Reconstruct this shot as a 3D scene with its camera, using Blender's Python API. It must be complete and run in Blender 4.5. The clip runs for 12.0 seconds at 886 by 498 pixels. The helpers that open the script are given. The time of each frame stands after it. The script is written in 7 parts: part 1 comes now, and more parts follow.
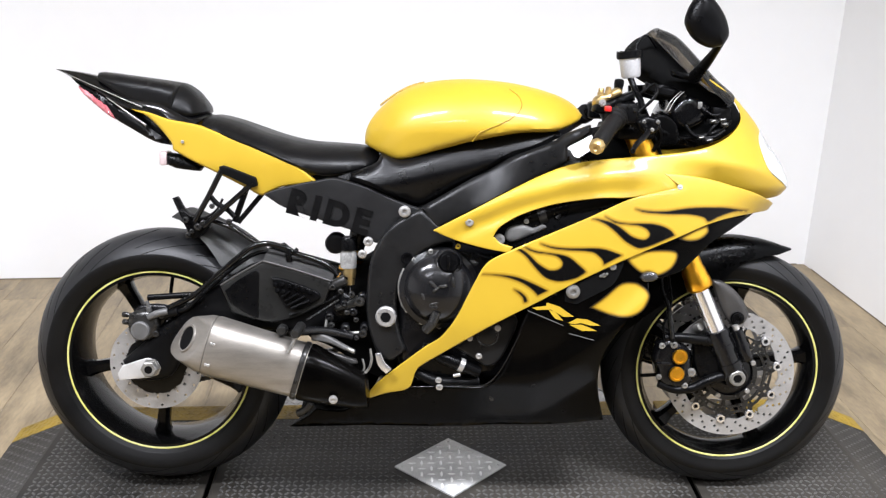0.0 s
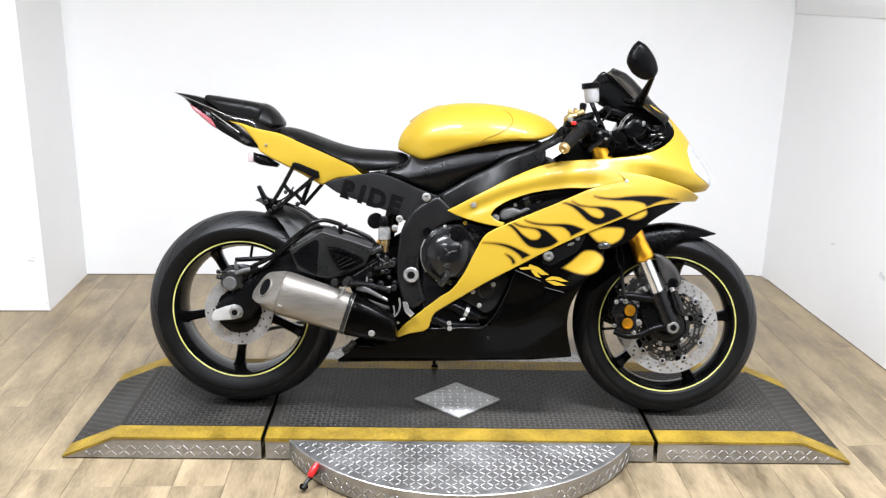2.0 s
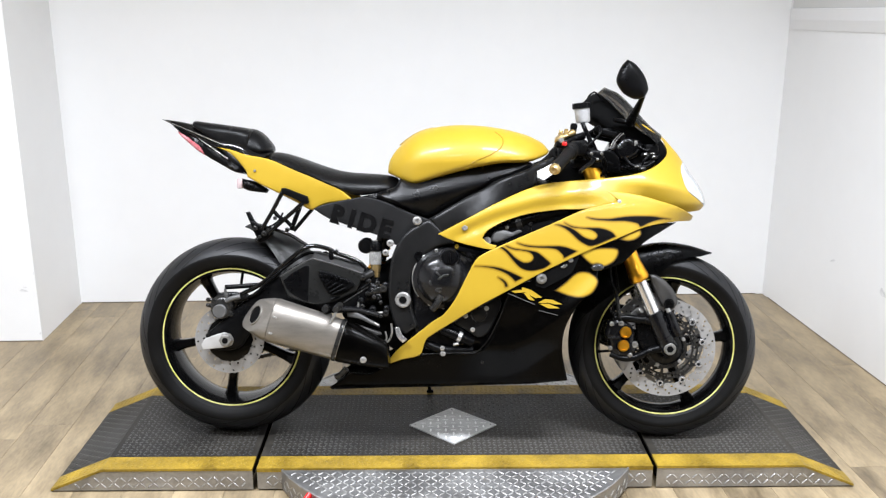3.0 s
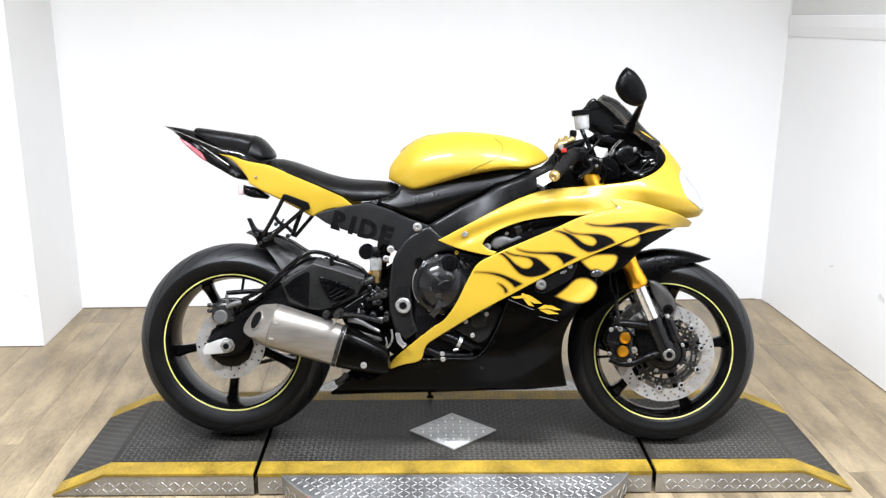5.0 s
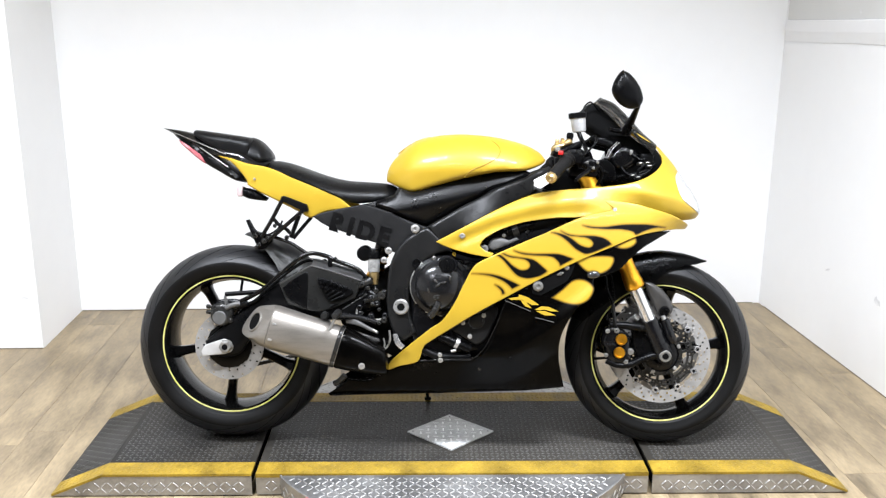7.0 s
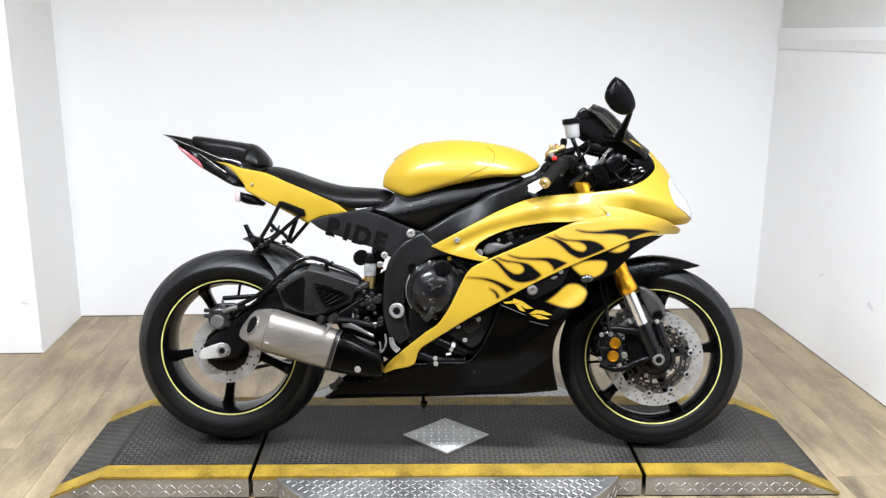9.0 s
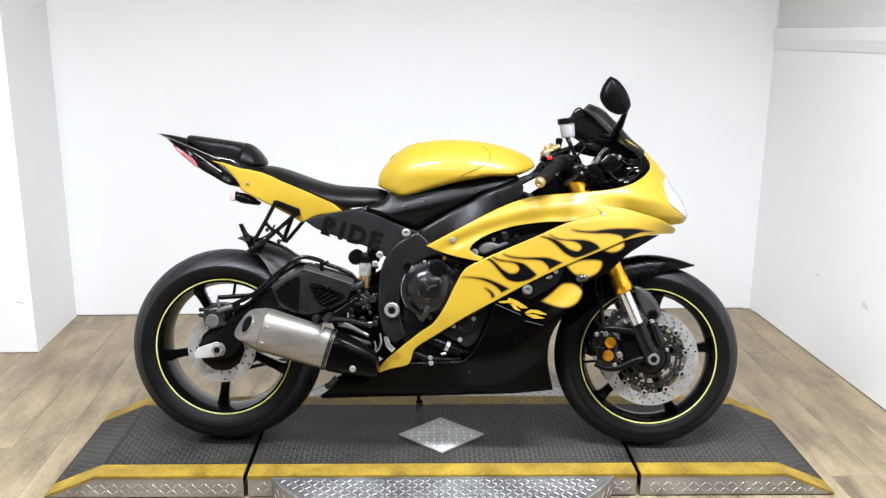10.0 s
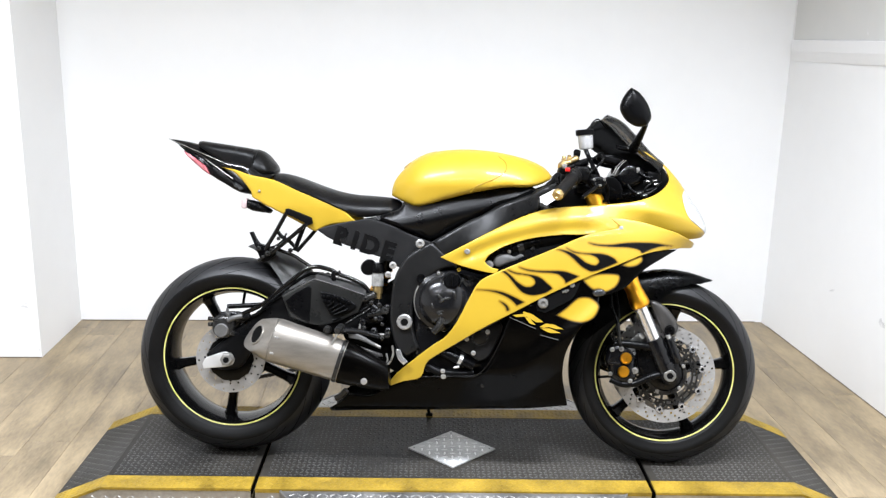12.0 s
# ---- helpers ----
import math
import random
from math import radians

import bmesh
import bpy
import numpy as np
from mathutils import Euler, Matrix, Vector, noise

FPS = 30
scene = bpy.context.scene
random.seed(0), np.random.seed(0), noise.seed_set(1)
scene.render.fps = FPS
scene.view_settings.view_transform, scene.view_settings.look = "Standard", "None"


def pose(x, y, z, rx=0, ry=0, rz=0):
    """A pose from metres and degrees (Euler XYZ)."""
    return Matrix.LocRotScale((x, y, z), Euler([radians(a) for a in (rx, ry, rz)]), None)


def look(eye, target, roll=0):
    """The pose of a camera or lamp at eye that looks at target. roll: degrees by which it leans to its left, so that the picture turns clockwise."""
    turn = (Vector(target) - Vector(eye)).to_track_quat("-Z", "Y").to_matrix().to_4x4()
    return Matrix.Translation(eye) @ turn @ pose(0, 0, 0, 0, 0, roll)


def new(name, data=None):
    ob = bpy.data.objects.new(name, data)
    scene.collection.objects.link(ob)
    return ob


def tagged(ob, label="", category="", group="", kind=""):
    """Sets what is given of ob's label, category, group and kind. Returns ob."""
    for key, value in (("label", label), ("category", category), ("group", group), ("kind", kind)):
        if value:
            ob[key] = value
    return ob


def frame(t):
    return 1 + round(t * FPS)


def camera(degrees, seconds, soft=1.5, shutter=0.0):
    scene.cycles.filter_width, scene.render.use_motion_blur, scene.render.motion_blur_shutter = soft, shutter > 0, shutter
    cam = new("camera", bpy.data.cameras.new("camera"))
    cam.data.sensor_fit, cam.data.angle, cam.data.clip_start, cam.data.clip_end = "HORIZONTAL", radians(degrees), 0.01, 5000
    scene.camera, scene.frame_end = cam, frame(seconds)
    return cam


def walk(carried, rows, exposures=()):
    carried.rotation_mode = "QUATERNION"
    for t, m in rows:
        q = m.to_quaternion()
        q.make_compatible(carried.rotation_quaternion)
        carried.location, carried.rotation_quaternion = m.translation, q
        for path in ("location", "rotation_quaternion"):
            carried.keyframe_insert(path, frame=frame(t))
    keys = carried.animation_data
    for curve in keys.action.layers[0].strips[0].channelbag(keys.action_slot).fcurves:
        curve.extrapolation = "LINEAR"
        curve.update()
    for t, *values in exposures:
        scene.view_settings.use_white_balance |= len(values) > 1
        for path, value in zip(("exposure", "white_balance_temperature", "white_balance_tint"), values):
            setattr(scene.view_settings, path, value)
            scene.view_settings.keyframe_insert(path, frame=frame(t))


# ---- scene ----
cam = camera(52.0, 12.0, soft=1.3)
PATH = [
    (0, (-0.115, -2.030, 1.427), (-0.035, -0.235, 0.758), 0.6),
    (0.1, (-0.112, -2.098, 1.427), (-0.040, -0.215, 0.756), 0.0),
    (0.2, (-0.101, -2.172, 1.432), (-0.044, -0.280, 0.786), 0.2),
    (0.3, (-0.088, -2.233, 1.434), (-0.044, -0.340, 0.790), 0.9),
    (0.4, (-0.069, -2.301, 1.430), (-0.033, -0.400, 0.810), 1.0),
    (0.5, (-0.061, -2.373, 1.431), (-0.036, -0.559, 0.807), 0.9),
    (0.6, (-0.058, -2.429, 1.438), (-0.024, -0.539, 0.785), 1.2),
    (0.7, (-0.058, -2.485, 1.439), (-0.003, -0.584, 0.822), 1.5),
    (0.8, (-0.063, -2.537, 1.443), (-0.010, -0.626, 0.856), 1.5),
    (0.9, (-0.066, -2.590, 1.447), (-0.003, -0.666, 0.905), 1.7),
    (1, (-0.080, -2.635, 1.448), (-0.039, -0.793, 0.915), 1.0),
    (1.1, (-0.093, -2.677, 1.459), (-0.026, -0.754, 0.916), 0.8),
    (1.2, (-0.113, -2.713, 1.455), (-0.062, -0.798, 0.880), 0.0),
    (1.3, (-0.127, -2.748, 1.459), (-0.077, -0.829, 0.897), 0.1),
    (1.4, (-0.137, -2.774, 1.460), (-0.092, -0.854, 0.901), 0.4),
    (1.5, (-0.149, -2.798, 1.458), (-0.107, -0.958, 0.915), 0.5),
    (1.7, (-0.144, -2.813, 1.457), (-0.106, -0.895, 0.890), 0.3),
    (2, (-0.128, -2.810, 1.450), (-0.083, -0.974, 0.895), 1.2),
    (2.2, (-0.114, -2.805, 1.453), (-0.072, -0.888, 0.884), 1.1),
    (2.5, (-0.097, -2.786, 1.449), (-0.065, -0.948, 0.903), 0.3),
    (2.7, (-0.096, -2.780, 1.447), (-0.048, -0.858, 0.893), 0.1),
    (3, (-0.089, -2.773, 1.451), (-0.053, -0.925, 0.937), 0.2),
    (3.2, (-0.091, -2.772, 1.449), (-0.054, -0.846, 0.910), -0.2),
    (4.8, (-0.091, -2.784, 1.456), (-0.052, -0.853, 0.934), 0.0),
    (5, (-0.088, -2.786, 1.458), (-0.053, -0.935, 0.954), 0.2),
    (5.5, (-0.082, -2.791, 1.456), (-0.048, -0.939, 0.959), 0.1),
    (6, (-0.084, -2.799, 1.456), (-0.046, -0.945, 0.966), 0.3),
    (6.5, (-0.084, -2.803, 1.453), (-0.040, -0.948, 0.964), 0.3),
    (7, (-0.084, -2.806, 1.450), (-0.047, -0.952, 0.958), 0.3),
    (7.2, (-0.084, -2.811, 1.451), (-0.052, -0.876, 0.943), 0.1),
    (8.8, (-0.070, -2.838, 1.446), (-0.035, -0.899, 0.956), 0.2),
    (9, (-0.070, -2.839, 1.446), (-0.033, -0.980, 0.971), 0.3),
    (9.5, (-0.064, -2.842, 1.444), (-0.027, -0.984, 0.975), 0.4),
    (10, (-0.064, -2.839, 1.445), (-0.021, -0.982, 0.970), 0.4),
    (10.5, (-0.070, -2.834, 1.445), (-0.033, -0.974, 0.976), 0.4),
    (10.7, (-0.076, -2.828, 1.444), (-0.036, -0.889, 0.956), 0.5),
    (11, (-0.083, -2.825, 1.448), (-0.047, -0.964, 0.985), 0.8),
    (11.2, (-0.087, -2.813, 1.448), (-0.042, -0.875, 0.959), 0.7),
    (11.5, (-0.097, -2.803, 1.449), (-0.049, -0.946, 0.976), 0.7),
    (11.7, (-0.099, -2.796, 1.447), (-0.045, -0.859, 0.952), 0.9),
    (12, (-0.103, -2.787, 1.452), (-0.063, -0.927, 0.987), 1.2),
]
EXPOSURES = [(0, 0.155, 6560, 12), (0.5, 0.105, 6540, 11.5), (1, 0.115, 6520, 11), (1.5, 0.155, 6500, 10), (2, 0.135, 6500, 9.7), (3, 0.055, 6490, 9.3), (4.8, 0.235, 6470, 9), (5.5, 0.305, 6470, 9), (7, 0.285, 6470, 9), (8.8, 0.095, 6463, 8.7), (9.5, 0.075, 6460, 8.6), (10.5, 0.075, 6460, 8.6), (11, 0.115, 6460, 8.7), (11.5, 0.175, 6460, 8.7), (12, 0.235, 6460, 8.7)]
walk(cam, [(t, look(eye, target, roll)) for t, eye, target, roll in PATH], EXPOSURES)

# ---- light ----
world = bpy.data.worlds.new("world")
scene.world = world
world.use_nodes = True
world.node_tree.nodes["Background"].inputs[0].default_value = (0.9, 0.95, 1.0, 1.0)
world.node_tree.nodes["Background"].inputs[1].default_value = 0.05
ROOM = pose(0, 0, 0, 0, 0, 2.0)          # the room stands two degrees askew to the turntable
CEILING = 2.9
PANELS = [(-1.35, -1.0, 1.3, 0.22, 102), (0.75, -1.0, 1.3, 0.22, 98), (-1.35, -2.6, 1.3, 0.22, 42), (0.75, -2.6, 1.3, 0.22, 27)]
for px, py, pw, pd, watts in PANELS:
    lamp = bpy.data.lights.new("panel_lamp", "AREA")
    lamp.shape, lamp.size, lamp.size_y, lamp.energy, lamp.color = "RECTANGLE", pw - 0.06, pd - 0.06, watts, (0.885, 0.927, 1.02)
    lamp.spread = radians(147)
    ob = new("panel_lamp", lamp)
    ob.matrix_world = ROOM @ pose(px, py, CEILING - 0.062)


# ---- materials ----
def material(name, color, rough=0.5, metal=0.0, coat=0.0, vary=0.15, scale=8.0, bump=0.0, bump_scale=200.0, rough_vary=0.1, second=None, stretch=(1, 1, 1), random_vary=0.0, **sockets):
    """A principled surface whose colour and gloss wander at two scales, with fine relief."""
    m = bpy.data.materials.new(name)
    m.use_nodes = True
    nt = m.node_tree
    bsdf = nt.nodes["Principled BSDF"]
    coord = nt.nodes.new("ShaderNodeTexCoord")
    mapping = nt.nodes.new("ShaderNodeMapping")
    mapping.inputs["Scale"].default_value = stretch
    if random_vary:
        info = nt.nodes.new("ShaderNodeObjectInfo")
        shift = nt.nodes.new("ShaderNodeVectorMath")
        shift.operation = "MULTIPLY_ADD"
        shift.inputs[1].default_value = (37.0, 91.0, 13.0)
        nt.links.new(info.outputs["Random"], shift.inputs[0])
        nt.links.new(coord.outputs["Object"], shift.inputs[2])
        nt.links.new(shift.outputs[0], mapping.inputs["Vector"])
    else:
        nt.links.new(coord.outputs["Object"], mapping.inputs["Vector"])

    def noise_node(sc, detail):
        n = nt.nodes.new("ShaderNodeTexNoise")
        n.inputs["Scale"].default_value, n.inputs["Detail"].default_value = sc, detail
        nt.links.new(mapping.outputs[0], n.inputs["Vector"])
        return n

    big, small = noise_node(scale, 3), noise_node(scale * 9, 4)
    add = nt.nodes.new("ShaderNodeMath")
    add.operation = "ADD"
    half = nt.nodes.new("ShaderNodeMath")
    half.operation = "MULTIPLY"
    half.inputs[1].default_value = 0.45
    nt.links.new(small.outputs["Fac"], half.inputs[0])
    nt.links.new(big.outputs["Fac"], add.inputs[0])
    nt.links.new(half.outputs[0], add.inputs[1])
    ramp = nt.nodes.new("ShaderNodeValToRGB")
    dark = tuple(c * (1 - vary) for c in color)
    light = tuple(min(1.0, c * (1 + vary)) for c in color) if second is None else second
    ramp.color_ramp.elements[0].position, ramp.color_ramp.elements[0].color = 0.42, (*dark, 1)
    ramp.color_ramp.elements[1].position, ramp.color_ramp.elements[1].color = 0.98, (*light, 1)
    nt.links.new(add.outputs[0], ramp.inputs[0])
    color_out = ramp.outputs[0]
    if random_vary:
        hsv = nt.nodes.new("ShaderNodeHueSaturation")
        span = nt.nodes.new("ShaderNodeMapRange")
        span.inputs["To Min"].default_value, span.inputs["To Max"].default_value = 1 - random_vary, 1 + random_vary
        nt.links.new(info.outputs["Random"], span.inputs["Value"])
        nt.links.new(span.outputs[0], hsv.inputs["Value"])
        nt.links.new(color_out, hsv.inputs["Color"])
        color_out = hsv.outputs[0]
    nt.links.new(color_out, bsdf.inputs["Base Color"])
    rr = nt.nodes.new("ShaderNodeMapRange")
    rr.inputs["From Min"].default_value, rr.inputs["From Max"].default_value = 0.4, 1.0
    rr.inputs["To Min"].default_value, rr.inputs["To Max"].default_value = max(0.02, rough - rough_vary), min(1.0, rough + rough_vary)
    nt.links.new(add.outputs[0], rr.inputs["Value"])
    nt.links.new(rr.outputs[0], bsdf.inputs["Roughness"])
    bsdf.inputs["Metallic"].default_value = metal
    bsdf.inputs["Coat Weight"].default_value = coat
    bsdf.inputs["Coat Roughness"].default_value = 0.06
    if bump:
        fine = noise_node(bump_scale, 2)
        b = nt.nodes.new("ShaderNodeBump")
        b.inputs["Strength"].default_value, b.inputs["Distance"].default_value = bump, 0.002
        nt.links.new(fine.outputs["Fac"], b.inputs["Height"])
        nt.links.new(b.outputs[0], bsdf.inputs["Normal"])
    for key, value in sockets.items():
        bsdf.inputs[key.replace("_", " ")].default_value = value
    return m


YELLOW_TONE = (0.380, 0.250, 0.0185)
YELLOW = material("yellow_paint", YELLOW_TONE, 0.44, coat=0.25, vary=0.05, scale=3, rough_vary=0.05, Specular_IOR_Level=0.3, Coat_Roughness=0.09)
BLACK_GLOSS = material("black_paint", (0.002, 0.002, 0.0023), 0.2, coat=0.35, vary=0.2, scale=6, Specular_IOR_Level=0.2)
BLACK_SATIN = material("black_satin_paint", (0.0022, 0.0022, 0.0024), 0.30, vary=0.3, scale=10, bump=0.04, bump_scale=500, Specular_IOR_Level=0.11)
BLACK_PLASTIC = material("black_plastic", (0.0020, 0.0020, 0.0022), 0.30, vary=0.3, scale=14, bump=0.10, bump_scale=700, Specular_IOR_Level=0.09)
BELLY_BLACK = material("scuffed_black_paint", (0.0009, 0.0008, 0.0007), 0.22, vary=0.6, scale=7, rough_vary=0.08, Specular_IOR_Level=0.075)
FLAME_EDGE = material("airbrushed_brown_yellow_paint", (0.29, 0.185, 0.011), 0.3, coat=0.4, vary=0.2, scale=30)
VINYL = material("seat_vinyl", (0.0030, 0.0030, 0.0032), 0.36, vary=0.2, scale=12, bump=0.2, bump_scale=420, Specular_IOR_Level=0.18)
KNEE_COVER = material("dimpled_black_cover", (0.0015, 0.0015, 0.0018), 0.30, vary=0.2, scale=12, Specular_IOR_Level=0.19)
RUBBER = material("tyre_rubber", (0.0065, 0.0066, 0.0071), 0.42, vary=0.3, scale=9, bump=0.08, bump_scale=300, rough_vary=0.10, second=(0.013, 0.0132, 0.0142), Specular_IOR_Level=0.29)
SIDEWALL = material("tyre_side_wall", (0.0035, 0.0034, 0.0033), 0.46, vary=0.3, scale=9, bump=0.05, bump_scale=300, rough_vary=0.08, Specular_IOR_Level=0.12)
SOFT_RUBBER = material("grip_rubber", (0.005, 0.0047, 0.0045), 0.55, vary=0.25, scale=30, bump=0.4, bump_scale=260, Specular_IOR_Level=0.12)
RIM_BLACK = material("black_wheel_paint", (0.0020, 0.0020, 0.0020), 0.17, vary=0.25, scale=20, coat=0.1, rough_vary=0.05, Specular_IOR_Level=0.13)
NEON = material("yellow_green_tape", (0.50, 0.46, 0.06), 0.4, vary=0.35, scale=22, second=(0.60, 0.58, 0.22))
TITANIUM = material("brushed_titanium", (0.245, 0.228, 0.204), 0.42, metal=0.75, vary=0.16, scale=14, rough_vary=0.05, stretch=(1, 1, 6), bump=0.05, bump_scale=400)
STEEL = material("brake_steel", (0.31, 0.304, 0.295), 0.38, metal=0.45, vary=0.15, scale=30)
CHROME = material("bright_metal", (0.74, 0.735, 0.73), 0.14, metal=0.85, vary=0.08, scale=30)
BOLT_METAL = material("zinc_bolt_metal", (0.38, 0.373, 0.36), 0.32, metal=0.65, vary=0.2, scale=60)
PALE_GOLD = material("pale_gold_metal", (0.46, 0.335, 0.15), 0.34, metal=0.9, scale=40)
PINK_LENS = material("pale_pink_lens", (0.40, 0.32, 0.32), 0.15, vary=0.3, scale=60, coat=0.5)
BADGE = material("bright_tread_plate", (0.42, 0.42, 0.41), 0.5, metal=0.3, vary=0.25, scale=14, rough_vary=0.1, second=(0.58, 0.58, 0.565))
SOUTH_WALL = material("reflection_darkening_grey", (0.06, 0.06, 0.062), 0.7, vary=0.1, scale=1.0)
GOLD = material("gold_anodised_metal", (0.85, 0.43, 0.035), 0.34, metal=1.0, vary=0.12, scale=30)
ENGINE_BLACK = material("engine_black_enamel", (0.0035, 0.0035, 0.004), 0.22, vary=0.35, scale=30, bump=0.05, bump_scale=350, Specular_IOR_Level=0.28)
DARK_METAL = material("dark_grey_cast_metal", (0.028, 0.0275, 0.0265), 0.30, metal=0.6, vary=0.4, scale=40, bump=0.2, bump_scale=300)
CAST_GREY = material("grey_cast_caliper_metal", (0.085, 0.084, 0.082), 0.5, metal=0.3, vary=0.25, scale=40, bump=0.2, bump_scale=300)
RED_LENS = material("red_lens", (0.42, 0.035, 0.05), 0.25, vary=0.3, scale=22, coat=0.2, second=(0.55, 0.22, 0.24))
CLEAR_LENS = material("clear_lens", (0.40, 0.41, 0.42), 0.1, vary=0.3, scale=30, coat=0.6)
SMOKE = material("smoked_screen", (0.02, 0.02, 0.02), 0.10, vary=0.05, scale=4, Transmission_Weight=0.45, IOR=1.3)
RESERVOIR = material("translucent_reservoir", (0.36, 0.36, 0.36), 0.35, vary=0.2, scale=25)
SMOKED_BOTTLE = material("smoky_translucent_plastic", (0.20, 0.198, 0.19), 0.3, vary=0.5, scale=40)
RED_PLASTIC = material("red_plastic", (0.55, 0.012, 0.012), 0.32, vary=0.2, scale=30)
LETTER = material("black_lettering", (0.0016, 0.0016, 0.0017), 0.45, vary=0.5, scale=30, Specular_IOR_Level=0.12)
WHITE_WALL = material("white_wall_paint", (0.84, 0.84, 0.835), 0.6, vary=0.02, scale=1.3, bump=0.05, bump_scale=90)
WHITE_TRIM = material("white_gloss_trim", (0.82, 0.82, 0.82), 0.4, vary=0.02, scale=3)
CEILING_WHITE = material("white_ceiling_paint", (0.75, 0.75, 0.74), 0.8, vary=0.03, scale=2, bump=0.1, bump_scale=60)
PLANK = material("washed_oak_plank", (0.125, 0.092, 0.052), 0.42, vary=0.2, scale=4.5, stretch=(3.0, 0.75, 1), second=(0.340, 0.264, 0.160), random_vary=0.08, rough_vary=0.1, bump=0.05, bump_scale=160)
JOINT_AND_SHADOW = material("floor_joint_and_wall_shadow", (0.15, 0.12, 0.085), 0.8, vary=0.2, scale=10)
TREAD_BLACK = material("worn_black_tread_plate", (0.010, 0.0097, 0.0094), 0.46, vary=0.6, scale=3.2, rough_vary=0.18, second=(0.041, 0.037, 0.031), Specular_IOR_Level=0.14)
TREAD_BARE = material("bare_tread_plate", (0.34, 0.336, 0.33), 0.40, metal=0.85, vary=0.3, scale=9, rough_vary=0.12)
TREAD_YELLOW = material("scuffed_yellow_paint", (0.19, 0.120, 0.014), 0.5, vary=0.4, scale=11, rough_vary=0.1, second=(0.34, 0.225, 0.026), Specular_IOR_Level=0.25)
TRIM_SHADE = material("painted_trim_shadow", (0.60, 0.60, 0.60), 0.9, vary=0.1, scale=12)
# plain black; in grooves, sockets and gaps it stands in for shade
GAP_BLACK = material("matt_black_and_recess_shade", (0.003, 0.003, 0.003), 0.8, vary=0.2, Specular_IOR_Level=0.05)
RAIL_BLACK = material("matt_black_rail", (0.0075, 0.0075, 0.0078), 0.5, vary=0.2, scale=14, bump=0.1, bump_scale=600, Specular_IOR_Level=0.18)
# mark colours are lighter than the plates: polished wear plus painted highlights
TREAD_MARK = material("polished_highlit_marks", (0.40, 0.395, 0.385), 0.34, metal=0.8, vary=0.25, scale=12)
WORN_LIT_MARK = material("worn_black_highlit_marks", (0.014, 0.014, 0.014), 0.40, metal=0.05, vary=0.5, scale=5, second=(0.066, 0.064, 0.060), Specular_IOR_Level=0.34)
DARK_LENS = material("dark_clear_lens", (0.02, 0.02, 0.02), 0.14, vary=0.5, scale=80, coat=0.3)
CLUTCH_BLACK = material("glossy_engine_enamel", (0.006, 0.006, 0.0066), 0.19, vary=0.35, scale=30, bump=0.06, bump_scale=180, Specular_IOR_Level=0.36)
BADGE_MARK = material("polished_plate_marks", (0.80, 0.80, 0.79), 0.4, metal=0.3, vary=0.15, scale=20)
FRAME_BLACK = material("dark_cast_frame_paint", (0.0095, 0.0095, 0.0096), 0.33, metal=0.25, vary=0.3, scale=9, bump=0.05, bump_scale=500, Specular_IOR_Level=0.30)
WARM_GREY_WALL = material("warm_grey_upper_wall", (0.66, 0.66, 0.64), 0.65, vary=0.03, scale=1.5, bump=0.05, bump_scale=90)
SCUFF = material("grey_wall_scuff", (0.68, 0.68, 0.68), 0.7, vary=0.25, scale=40)
STAY_GREY = material("brushed_grey_metal", (0.055, 0.053, 0.051), 0.42, metal=0.5, vary=0.2, scale=20, bump=0.05, bump_scale=500)
WORN_ALLOY = material("worn_grey_alloy", (0.24, 0.235, 0.22), 0.34, metal=0.65, vary=0.35, scale=50, bump=0.15, bump_scale=260)
PLATE_ALLOY = material("brushed_pale_alloy", (0.44, 0.436, 0.424), 0.45, metal=0.4, vary=0.1, scale=30)
SATIN_GREY = material("satin_grey_metal", (0.013, 0.013, 0.0124), 0.30, metal=0.2, vary=0.3, scale=12, bump=0.05, bump_scale=500, Specular_IOR_Level=0.28)

# airbrushed flame: one glossy coat whose pigment runs from the yellow through brown into black
FLAME_PAINT = material("airbrushed_flame_paint", YELLOW_TONE, 0.44, coat=0.25, vary=0.05, scale=3, rough_vary=0.05, Specular_IOR_Level=0.3, Coat_Roughness=0.09)
nt = FLAME_PAINT.node_tree
spray = nt.nodes.new("ShaderNodeAttribute")
spray.attribute_name = "spray"
grit = nt.nodes.new("ShaderNodeTexNoise")
grit.inputs["Scale"].default_value = 55.0
mixed = nt.nodes.new("ShaderNodeMath")
mixed.operation = "MULTIPLY_ADD"
mixed.inputs[1].default_value = 0.10
nt.links.new(grit.outputs["Fac"], mixed.inputs[0])
nt.links.new(spray.outputs["Fac"], mixed.inputs[2])
tone = nt.nodes.new("ShaderNodeValToRGB")
tone.color_ramp.elements[0].position, tone.color_ramp.elements[0].color = 0.08, (*YELLOW_TONE, 1)
tone.color_ramp.elements[1].position, tone.color_ramp.elements[1].color = 0.86, (0.0014, 0.0013, 0.0012, 1)
for at_share, shade in ((0.34, (0.27, 0.160, 0.010, 1)), (0.54, (0.085, 0.048, 0.004, 1)), (0.70, (0.010, 0.007, 0.003, 1))):
    tone.color_ramp.elements.new(at_share).color = shade
nt.links.new(mixed.outputs[0], tone.inputs[0])
nt.links.new(tone.outputs[0], nt.nodes["Principled BSDF"].inputs["Base Color"])
